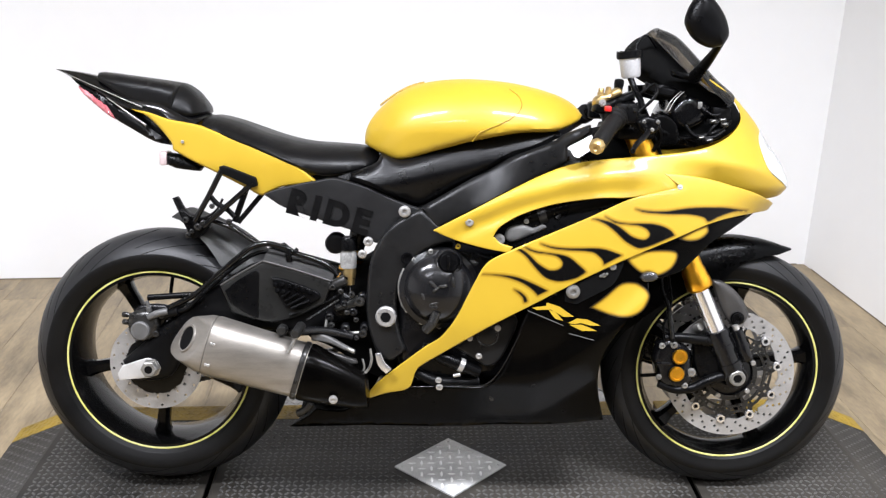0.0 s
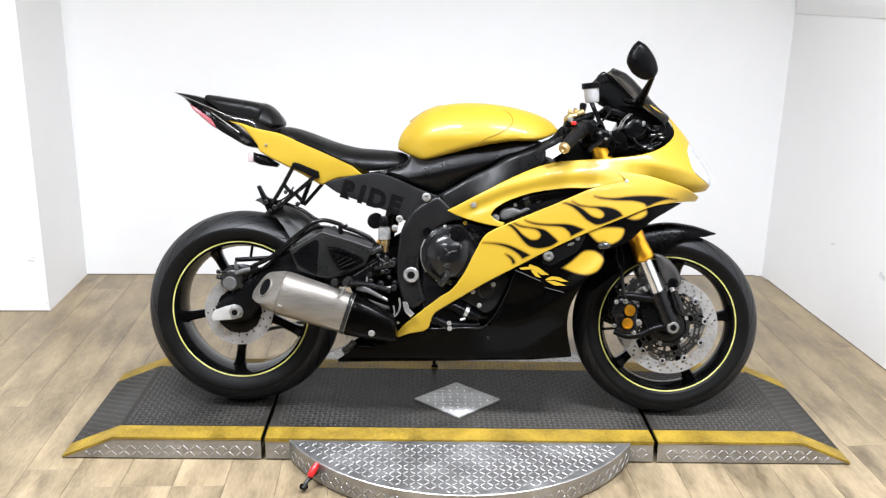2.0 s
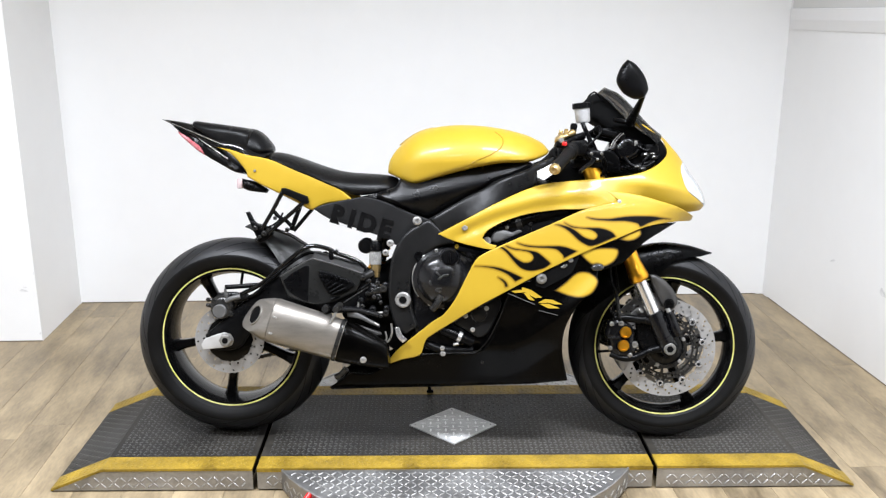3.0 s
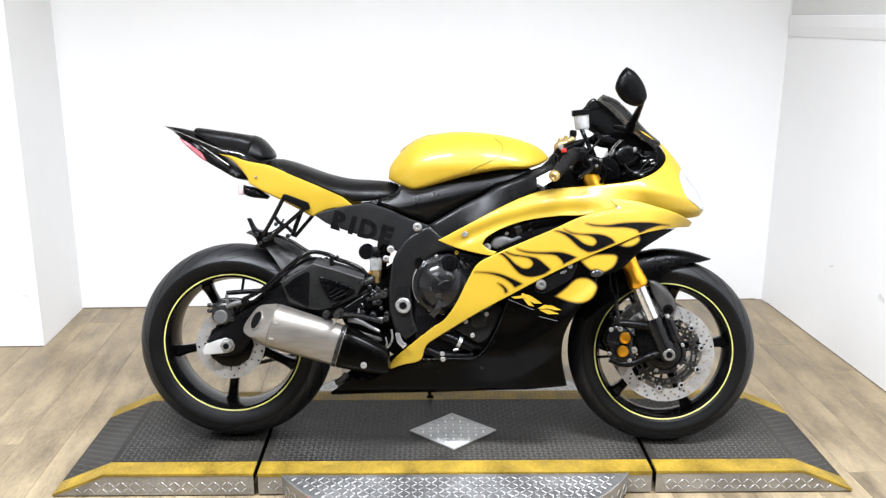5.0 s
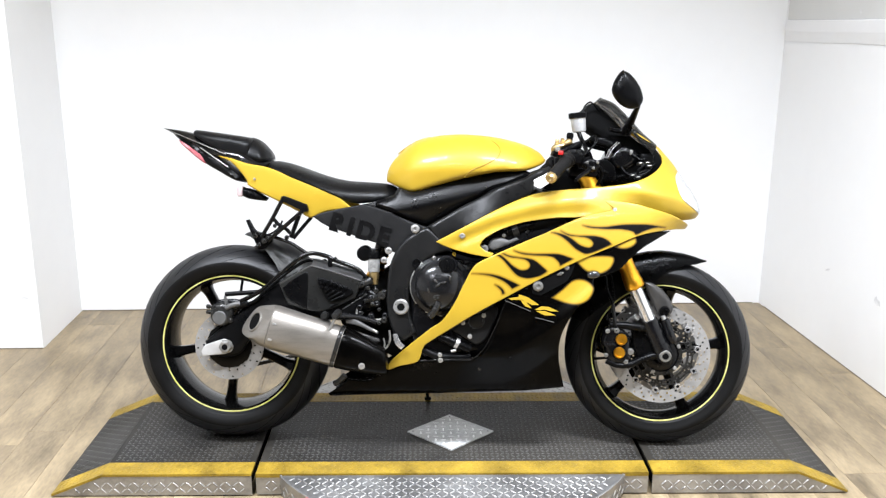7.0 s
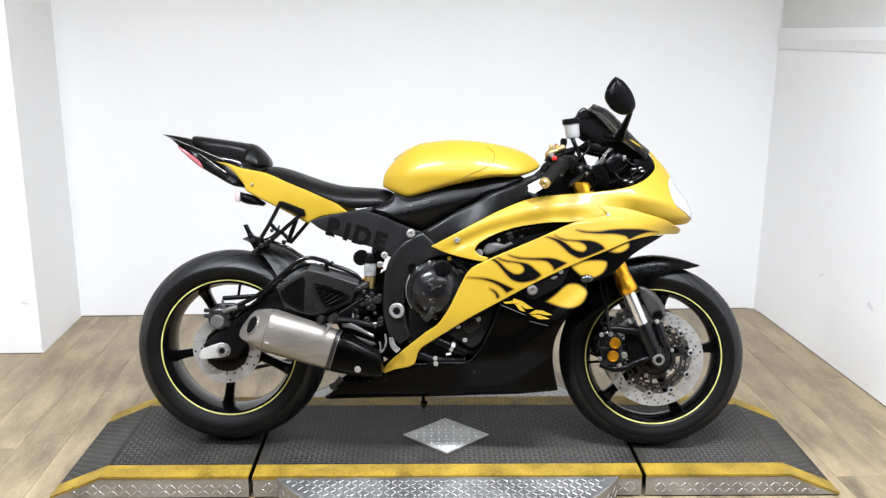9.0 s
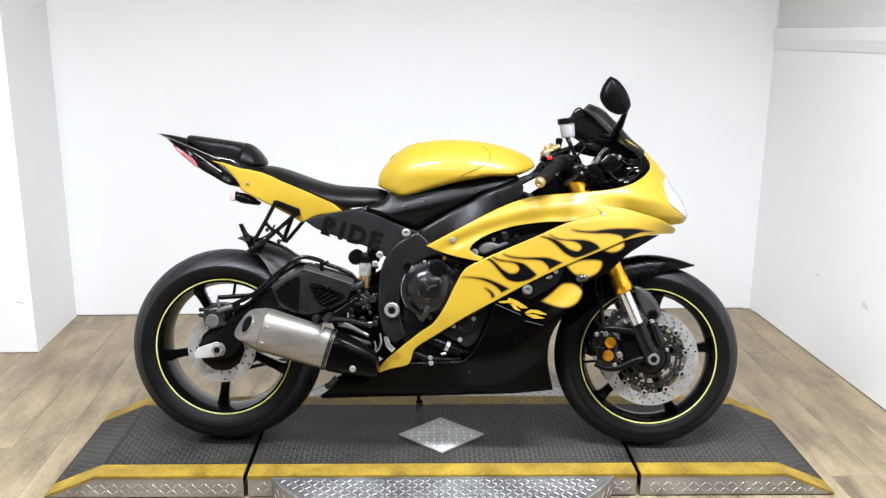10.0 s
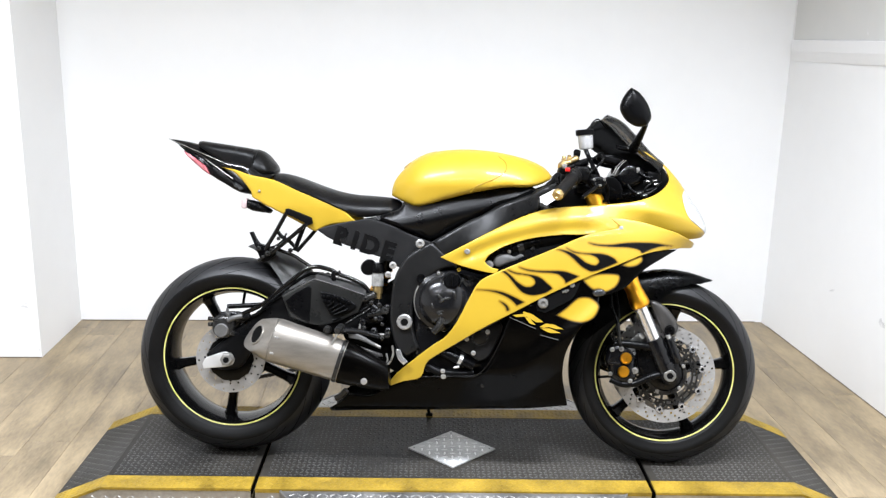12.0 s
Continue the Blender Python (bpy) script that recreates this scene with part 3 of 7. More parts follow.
for s in (-1, 1):
    a0 = math.asin((HALF + 0.003) / DISC)
    arc = [(DISC * math.cos(a), s * DISC * math.sin(a)) for a in np.linspace(a0, math.pi - a0, 48)]
    bm = plate(arc if s > 0 else arc[::-1], TOP - 0.014, TOP - 0.004)
    step = part("step_disc", bm, TREAD_BARE, turntable, "bare tread-plate half disc step", smooth=False)
    marks(step, TREAD_MARK, lambda x, y: math.hypot(x, y) < DISC - 0.018 and abs(y) > HALF + 0.014, -DISC, DISC, *sorted((s * HALF, s * DISC)), flat(TOP - 0.004), **PLATE_MARKS)
    bm = bmesh.new()
    ring = []
    for a in np.linspace(a0, math.pi - a0, 64):
        c, q = math.cos(a), s * math.sin(a)
        ring.append([bm.verts.new((r * c, r * q, z)) for r, z in ((DISC + 0.001, 0.006), (DISC + 0.004, TOP - 0.003), (DISC + 0.0015, TOP - 0.001), (DISC - 0.003, TOP - 0.002), (DISC - 0.003, 0.006))])
    for u, v in zip(ring, ring[1:]):
        for i in range(5):
            bm.faces.new((u[i], u[(i + 1) % 5], v[(i + 1) % 5], v[i]))
    marks(step, TREAD_MARK, lambda q, z: 0.016 < z < TOP - 0.018, DISC * (a0 + 0.03), DISC * (math.pi - a0 - 0.03), 0.004, TOP, lambda q, z, d: ((DISC + 0.0032 + d) * math.cos(q / DISC), s * (DISC + 0.0032 + d) * math.sin(q / DISC), z), **PLATE_MARKS)
    part("rim", bm, TREAD_BARE, step, smooth=False)

plate_bm = plate([(-0.145, -0.022), (0.0, -0.155), (0.145, -0.022), (0.0, 0.108)], TOP, TOP + 0.004)
badge = part("diamond_plate", plate_bm, BADGE, turntable, "bare metal diamond-shaped plate", smooth=False)
marks(badge, BADGE_MARK, lambda x, y: abs(x) / 0.145 + abs(y + 0.022) / 0.131 < 0.90, -0.15, 0.15, -0.16, 0.12, flat(TOP + 0.004), pitch=0.0250, length=0.0120, wide=0.0032, high=0.0018, turn=(0, 90))
for x, y in ((-0.125, -0.022), (0.125, -0.022), (0, -0.135), (0, 0.09)):
    part("screw", rod((x, y, TOP + 0.003), (x, y, TOP + 0.007), 0.0035, seg=10), BADGE, badge)

lever = part("lock_lever", tube([(-0.43, -0.425, 0.035), (-0.440, -0.452, 0.036), (-0.454, -0.474, 0.03), (-0.460, -0.486, 0.018)], 0.006), DARK_METAL, turntable, "dark metal lock lever")
part("grip", lathe((-0.424, -0.434, 0.070), (-0.446, -0.464, 0.042), [(0, 0), (0, 0.006), (0.06, 0.009), (0.5, 0.0105), (0.92, 0.0095), (1, 0.006), (1, 0)], 18), RED_PLASTIC, lever, "red plastic grip")
part("pivot", rod((-0.456, -0.468, 0.012), (-0.466, -0.484, 0.022), 0.009, seg=12), GAP_BLACK, lever)


def ramp(s):
    """A tapering end ramp of the turntable; s is the side it stands on."""
    foot = 1.06
    r = thing("end_ramp", "black tread-plate end ramp with yellow edges and bare metal sides", "ramp", pose(s * (REACH + 0.006), 0, 0), "turntable ramps")

    def lift(x):
        return TOP if abs(x) < foot - REACH else TOP - (TOP - 0.008) * (abs(x) - (foot - REACH)) / (TOE - foot)

    xs = [0.004, foot - REACH, TOE - REACH - 0.006]

    def strip(y0, y1, dz, mat, name, label):
        bm = bmesh.new()
        rows = []
        for x in xs:
            h = lift(x) + dz
            rows.append([bm.verts.new((s * x, y, z)) for y, z in ((y0, h), (y1, h), (y1, h - 0.008), (y0, h - 0.008))])
        for u, v in zip(rows, rows[1:]):
            for i in range(4):
                bm.faces.new((u[i], u[(i + 1) % 4], v[(i + 1) % 4], v[i]))
        bm.faces.new(rows[0])
        bm.faces.new(rows[-1][::-1])
        deck = part(name, bm, mat, r, label, smooth=False)
        marks(deck, WORN_LIT_MARK if mat is TREAD_BLACK else mat, lambda x, y: 0.02 < abs(x) < xs[2] - 0.014 and y0 + 0.008 < y < y1 - 0.006 and abs(abs(x) - xs[1]) > 0.006, -xs[2] if s < 0 else 0, 0 if s < 0 else xs[2], y0, y1, lambda x, y, d: (x, y, lift(x) + dz + d), high=0.0013)

    strip(-INNER, INNER, 0.0, TREAD_BLACK, "deck", "black tread-plate deck")
    for q in (-1, 1):
        strip(*sorted((q * INNER, q * HALF)), 0.0008, TREAD_YELLOW, "edge_stripe", "scuffed yellow painted edge")
        bm = bmesh.new()
        ring = []
        for y in (q * (HALF - 0.006), q * (HALF - 0.002)):
            ring.append([bm.verts.new((s * x, y, z)) for x, z in ((0.004, 0.005), (xs[2] - 0.004, 0.005), (xs[1], TOP - 0.009), (0.004, TOP - 0.009))])
        bm.faces.new(ring[0])
        bm.faces.new(ring[1][::-1])
        for i in range(4):
            bm.faces.new((ring[0][i], ring[0][(i + 1) % 4], ring[1][(i + 1) % 4], ring[1][i]))
        side = part("side_plate", bm, TREAD_BARE, r, "bare tread-plate side", smooth=False)
        marks(side, TREAD_MARK, lambda x, z: 0.02 < abs(x) < xs[2] - 0.03 and 0.012 < z < lift(x) - 0.02, -xs[2] if s < 0 else 0, 0 if s < 0 else xs[2], 0.0, TOP, lambda x, z, d: (x, q * (HALF - 0.002 + d), z), **PLATE_MARKS)
    bm = bmesh.new()
    ring = [[bm.verts.new((s * x, y, z)) for x, z in ((0.02, 0), (xs[2] - 0.01, 0), (xs[2] - 0.03, 0.006), (xs[1], TOP - 0.012), (0.02, TOP - 0.012))] for y in (-HALF + 0.012, HALF - 0.012)]
    bm.faces.new(ring[0])
    bm.faces.new(ring[1][::-1])
    for i in range(5):
        bm.faces.new((ring[0][i], ring[0][(i + 1) % 5], ring[1][(i + 1) % 5], ring[1][i]))
    part("base", bm, GAP_BLACK, r, smooth=False)


ramp(-1)
ramp(1)


# ---- the motorcycle: leans to its left on its side stand ----
# side outlines of the motorcycle: metres forward of its middle, metres up from the tyres' foot
TAIL_TOP = [(-0.925, 1.008), (-0.870, 1.001), (-0.815, 0.990), (-0.732, 0.968), (-0.653, 0.957), (-0.595, 0.915), (-0.559, 0.902), (-0.587, 0.880), (-0.656, 0.894), (-0.706, 0.910), (-0.751, 0.921), (-0.813, 0.956), (-0.877, 0.986)]
TAIL_UNDER = [(-0.893, 0.990), (-0.824, 0.962), (-0.744, 0.919), (-0.700, 0.888), (-0.656, 0.860), (-0.636, 0.841), (-0.640, 0.832), (-0.680, 0.840), (-0.733, 0.868), (-0.766, 0.886), (-0.794, 0.908), (-0.845, 0.951)]
TAIL_LIGHT = [(-0.873, 0.972), (-0.840, 0.959), (-0.809, 0.939), (-0.783, 0.922), (-0.766, 0.887), (-0.790, 0.901), (-0.824, 0.927), (-0.856, 0.953)]
TAIL_SIDE = [(-0.725, 0.918), (-0.683, 0.911), (-0.635, 0.896), (-0.562, 0.882), (-0.494, 0.857), (-0.417, 0.827), (-0.339, 0.794), (-0.297, 0.761), (-0.317, 0.755), (-0.373, 0.747), (-0.399, 0.737), (-0.426, 0.726), (-0.458, 0.742), (-0.516, 0.771), (-0.586, 0.804), (-0.610, 0.817), (-0.630, 0.829), (-0.627, 0.839), (-0.658, 0.877), (-0.690, 0.904)]
COWL_PAD = [(-0.817, 1.000), (-0.808, 1.002), (-0.727, 0.992), (-0.640, 0.980), (-0.622, 0.974), (-0.630, 0.918), (-0.664, 0.921), (-0.730, 0.937), (-0.812, 0.984)]
COWL_HUMP = [(-0.657, 0.975), (-0.634, 0.980), (-0.611, 0.972), (-0.584, 0.949), (-0.568, 0.925), (-0.565, 0.913), (-0.594, 0.903), (-0.637, 0.910), (-0.664, 0.921)]
SEAT = [(-0.565, 0.903), (-0.544, 0.905), (-0.502, 0.895), (-0.457, 0.880), (-0.392, 0.858), (-0.327, 0.844), (-0.262, 0.840), (-0.197, 0.835), (-0.166, 0.825), (-0.159, 0.808), (-0.178, 0.792), (-0.217, 0.780), (-0.263, 0.773), (-0.298, 0.775), (-0.354, 0.797), (-0.432, 0.829), (-0.509, 0.859), (-0.564, 0.881)]
TANK = [(-0.193, 0.843), (-0.192, 0.865), (-0.183, 0.891), (-0.163, 0.919), (-0.130, 0.950), (-0.085, 0.976), (-0.022, 0.990), (0.047, 0.994), (0.116, 0.990), (0.180, 0.980), (0.243, 0.963), (0.288, 0.941), (0.311, 0.915), (0.302, 0.903), (0.246, 0.880), (0.158, 0.875), (0.055, 0.855), (-0.027, 0.832), (-0.106, 0.809), (-0.153, 0.824)]
TANK_TOP = [(-0.173, 0.916), (-0.138, 0.950), (-0.091, 0.977), (-0.024, 0.992), (0.050, 0.997), (0.124, 0.992), (0.191, 0.981), (0.259, 0.963), (0.307, 0.940)]
TANK_SEAM = [(0.055, 0.856), (0.073, 0.877), (0.117, 0.896), (0.151, 0.916), (0.164, 0.935), (0.160, 0.955), (0.140, 0.972)]
TANK_COVER = [(-0.249, 0.771), (-0.191, 0.791), (-0.161, 0.804), (-0.150, 0.826), (-0.105, 0.811), (-0.027, 0.833), (0.055, 0.857), (0.156, 0.877), (0.242, 0.881), (0.261, 0.872), (0.244, 0.861), (0.187, 0.836), (0.143, 0.823), (0.075, 0.782), (0.012, 0.745), (-0.058, 0.708), (-0.115, 0.726), (-0.178, 0.754)]
FRAME_SPAR = [(0.319, 0.895), (0.260, 0.872), (0.243, 0.859), (0.143, 0.821), (0.074, 0.783), (0.012, 0.746), (-0.057, 0.705), (-0.025, 0.657), (0.050, 0.696), (0.138, 0.743), (0.244, 0.797), (0.267, 0.814), (0.268, 0.845), (0.317, 0.876)]
PIVOT_PLATE = [(-0.058, 0.704), (-0.096, 0.684), (-0.128, 0.661), (-0.152, 0.631), (-0.171, 0.587), (-0.180, 0.520), (-0.181, 0.461), (-0.173, 0.414), (-0.156, 0.367), (-0.127, 0.347), (-0.088, 0.372), (-0.104, 0.415), (-0.112, 0.481), (-0.107, 0.534), (-0.086, 0.577), (-0.051, 0.607), (-0.012, 0.624), (0.020, 0.627), (0.000, 0.653)]
SUBFRAME_PLATE = [(-0.415, 0.731), (-0.392, 0.741), (-0.334, 0.756), (-0.291, 0.764), (-0.252, 0.769), (-0.180, 0.749), (-0.116, 0.721), (-0.058, 0.701), (-0.067, 0.678), (-0.113, 0.645), (-0.152, 0.622), (-0.174, 0.628), (-0.193, 0.643), (-0.245, 0.660), (-0.303, 0.679), (-0.373, 0.704)]
UPPER = [(-0.030, 0.660), (0.050, 0.704), (0.136, 0.751), (0.210, 0.787), (0.274, 0.810), (0.334, 0.820), (0.445, 0.830), (0.540, 0.841), (0.600, 0.857), (0.645, 0.881), (0.672, 0.909), (0.671, 0.937), (0.653, 0.965), (0.614, 1.000), (0.688, 0.744), (0.632, 0.763), (0.569, 0.780), (0.469, 0.793), (0.511, 0.762), (0.480, 0.757), (0.403, 0.741), (0.332, 0.738), (0.234, 0.723), (0.161, 0.698), (0.117, 0.671), (0.104, 0.651), (0.120, 0.637), (0.147, 0.629), (0.135, 0.617), (0.075, 0.626), (0.013, 0.642)]
SIDE_LOWER = [(0.091, 0.592), (0.137, 0.619), (0.210, 0.653), (0.308, 0.696), (0.403, 0.739), (0.480, 0.758), (0.511, 0.764), (0.469, 0.797), (0.569, 0.783), (0.632, 0.766), (0.687, 0.749), (0.733, 0.713), (0.733, 0.698), (0.691, 0.704), (0.594, 0.691), (0.506, 0.656), (0.407, 0.614), (0.323, 0.573), (0.257, 0.538), (0.190, 0.500), (0.104, 0.450), (0.016, 0.392), (-0.055, 0.343), (-0.068, 0.325), (-0.084, 0.284), (-0.141, 0.266), (-0.188, 0.247), (-0.165, 0.285), (-0.114, 0.333), (-0.042, 0.394), (-0.012, 0.415), (0.009, 0.441), (0.030, 0.475), (0.064, 0.547)]
BELLY = [(0.692, 0.701), (0.643, 0.677), (0.592, 0.648), (0.556, 0.616), (0.524, 0.585), (0.490, 0.570), (0.447, 0.557), (0.440, 0.500), (0.407, 0.478), (0.373, 0.428), (0.353, 0.372), (0.352, 0.301), (0.371, 0.213), (0.254, 0.199), (-0.034, 0.184), (-0.371, 0.166), (-0.325, 0.197), (-0.304, 0.215), (-0.243, 0.214), (-0.188, 0.245), (-0.084, 0.283), (0.017, 0.292), (0.092, 0.301), (0.126, 0.333), (0.150, 0.386), (0.164, 0.435), (0.178, 0.475), (0.196, 0.502), (0.323, 0.574), (0.407, 0.616), (0.506, 0.658), (0.594, 0.695)]
BELLY_GAP = [(0.263, 0.539), (0.311, 0.563), (0.377, 0.604), (0.393, 0.610), (0.384, 0.582), (0.367, 0.550), (0.325, 0.524), (0.289, 0.504), (0.264, 0.510)]
YELLOW_A = [(0.393, 0.609), (0.397, 0.618), (0.420, 0.624), (0.444, 0.626), (0.473, 0.627), (0.494, 0.626), (0.505, 0.622), (0.507, 0.612), (0.500, 0.595), (0.488, 0.583), (0.465, 0.573), (0.446, 0.580), (0.429, 0.578), (0.413, 0.589)]
YELLOW_B = [(0.319, 0.498), (0.350, 0.521), (0.385, 0.552), (0.416, 0.555), (0.439, 0.542), (0.446, 0.526), (0.431, 0.496), (0.401, 0.481), (0.364, 0.483)]
YELLOW_C = [(0.506, 0.652), (0.543, 0.672), (0.573, 0.684), (0.574, 0.667), (0.556, 0.652), (0.531, 0.648)]
FLAME_A = [(0.150, 0.626), (0.162, 0.621), (0.176, 0.610), (0.189, 0.595), (0.204, 0.578), (0.217, 0.566), (0.233, 0.559), (0.254, 0.557), (0.286, 0.565), (0.306, 0.578), (0.302, 0.584), (0.290, 0.594), (0.277, 0.605), (0.265, 0.612), (0.248, 0.616), (0.223, 0.619), (0.195, 0.623), (0.170, 0.632), (0.180, 0.625), (0.199, 0.619), (0.219, 0.617), (0.240, 0.613), (0.252, 0.605), (0.256, 0.595), (0.251, 0.586), (0.241, 0.581), (0.226, 0.581), (0.212, 0.588), (0.199, 0.597), (0.187, 0.609), (0.174, 0.620), (0.162, 0.626)]
FLAME_B = [(0.207, 0.639), (0.231, 0.633), (0.260, 0.630), (0.293, 0.630), (0.325, 0.631), (0.346, 0.629), (0.366, 0.623), (0.383, 0.617), (0.345, 0.596), (0.343, 0.604), (0.334, 0.614), (0.322, 0.622), (0.301, 0.625), (0.268, 0.626), (0.235, 0.629), (0.215, 0.635)]
FLAME_C = [(0.318, 0.695), (0.332, 0.691), (0.349, 0.683), (0.365, 0.671), (0.378, 0.659), (0.390, 0.648), (0.405, 0.639), (0.421, 0.633), (0.444, 0.638), (0.497, 0.661), (0.489, 0.671), (0.472, 0.680), (0.451, 0.685), (0.426, 0.686), (0.398, 0.686), (0.369, 0.690), (0.346, 0.700), (0.357, 0.693), (0.369, 0.687), (0.398, 0.684), (0.418, 0.682), (0.435, 0.675), (0.443, 0.665), (0.440, 0.656), (0.431, 0.651), (0.417, 0.653), (0.402, 0.659), (0.390, 0.668), (0.375, 0.679), (0.357, 0.688), (0.332, 0.694)]
FLAME_D = [(0.412, 0.717), (0.430, 0.714), (0.455, 0.712), (0.484, 0.713), (0.509, 0.717), (0.538, 0.720), (0.576, 0.721), (0.611, 0.720), (0.644, 0.715), (0.667, 0.711), (0.634, 0.712), (0.598, 0.702), (0.572, 0.691), (0.564, 0.699), (0.547, 0.704), (0.522, 0.707), (0.492, 0.707), (0.463, 0.708), (0.430, 0.711)]
FLAME_E = [(0.076, 0.567), (0.105, 0.567), (0.134, 0.566), (0.159, 0.562), (0.182, 0.554), (0.205, 0.544), (0.224, 0.535), (0.203, 0.524), (0.194, 0.534), (0.178, 0.546), (0.159, 0.555), (0.135, 0.562), (0.105, 0.566)]
FLAME_F = [(0.152, 0.535), (0.166, 0.529), (0.177, 0.519), (0.181, 0.509), (0.174, 0.507), (0.171, 0.517), (0.164, 0.525)]
TAG = [(0.262, 0.850), (0.310, 0.876), (0.325, 0.853), (0.278, 0.822)]
DASH = [(0.419, 1.067), (0.454, 1.091), (0.470, 1.074), (0.511, 1.037), (0.558, 0.993), (0.606, 0.990), (0.646, 0.965), (0.669, 0.937), (0.678, 0.909), (0.662, 0.879), (0.625, 0.855), (0.567, 0.839), (0.508, 0.834), (0.493, 0.870), (0.498, 0.916), (0.515, 0.948), (0.521, 0.967), (0.461, 0.998), (0.427, 1.026)]
SWINGARM = [(-0.762, 0.330), (-0.697, 0.386), (-0.603, 0.469), (-0.523, 0.523), (-0.456, 0.564), (-0.416, 0.578), (-0.391, 0.558), (-0.300, 0.532), (-0.260, 0.520), (-0.195, 0.487), (-0.195, 0.446), (-0.261, 0.425), (-0.328, 0.404), (-0.433, 0.410), (-0.513, 0.402), (-0.580, 0.387), (-0.622, 0.332), (-0.650, 0.293), (-0.701, 0.281), (-0.743, 0.292)]
ENGINE = [(-0.116, 0.570), (-0.058, 0.610), (0.013, 0.630), (0.091, 0.612), (0.143, 0.612), (0.274, 0.574), (0.278, 0.454), (0.229, 0.345), (0.137, 0.289), (-0.062, 0.272), (-0.129, 0.341)]
LOWER_COVER = [(0.019, 0.388), (0.057, 0.412), (0.108, 0.442), (0.152, 0.468), (0.166, 0.454), (0.161, 0.430), (0.134, 0.370), (0.117, 0.349), (0.094, 0.343), (0.064, 0.362), (0.034, 0.379)]

BIKE = Matrix.Translation((-0.020, -0.057, TOP)) @ pose(0, 0, 0, 0, 0, -2.65) @ pose(0, 0, 0, -10.7, 0, 0)
bike = thing("motorcycle", "yellow sport motorcycle with black flames leaning on its side stand", "motorcycle", BIKE)

body_x = ramp_fn([-.35, -.2, 0, .2, .4, .5, .6, .85], [.15, .165, .20, .228, .238, .234, .225, .205])
body_z = ramp_fn([0.05, .12, .2, .35, .45, .6, .68, .76, .84, .92, 1.0], [.60, .70, .78, .93, 1, 1, .97, .90, .76, .55, .38])
nose_x = ramp_fn([.5, .70, .72, .738, .76, .81, .835, .86, .89, .917, .94, .957, 1.0, 1.06], [.80, .762, .772, .812, .812, .792, .772, .753, .737, .718, .698, .682, .645, .60])


def body(x, z):
    """Half-width of the fairing: full at the flanks, drawn in to the belly and the nose."""
    r = min(1.0, max(0.0, (nose_x(z) - x) / 0.2))
    return body_x(x) * body_z(z) * math.sqrt(max(0.0, 1 - (1 - r) ** 2)) + 0.004


def both(name, points, width, mat, label="", **kw):
    made = []
    for s in (-1, 1):
        made.append(part(name, panel(points, width, side=s, **kw), mat, bike, label))
    return made


def bolt(x, y, z, r=0.009, parent=None, mat=BOLT_METAL, name="bolt", out=0.006, s=-1):
    bm = lathe((x, y, z), (x, y + s * out, z), [(0, 0), (0, r * 1.25), (0.35, r * 1.25), (0.4, r), (0.9, r), (1, r * 0.8), (1, r * 0.5), (0.6, r * 0.45), (0.6, 0)], 16)
    return part(name, bm, mat, parent or bike)


def grown(points, d):
    """The outline pushed outward by d."""
    P = np.array(points)
    area = np.sum(P[:, 0] * np.roll(P[:, 1], -1) - np.roll(P[:, 0], -1) * P[:, 1])
    t = np.roll(P, -1, axis=0) - np.roll(P, 1, axis=0)
    n = np.stack([t[:, 1], -t[:, 0]], 1) * np.sign(area)
    return [tuple(p) for p in P + d * n / np.linalg.norm(n, axis=1)[:, None]]


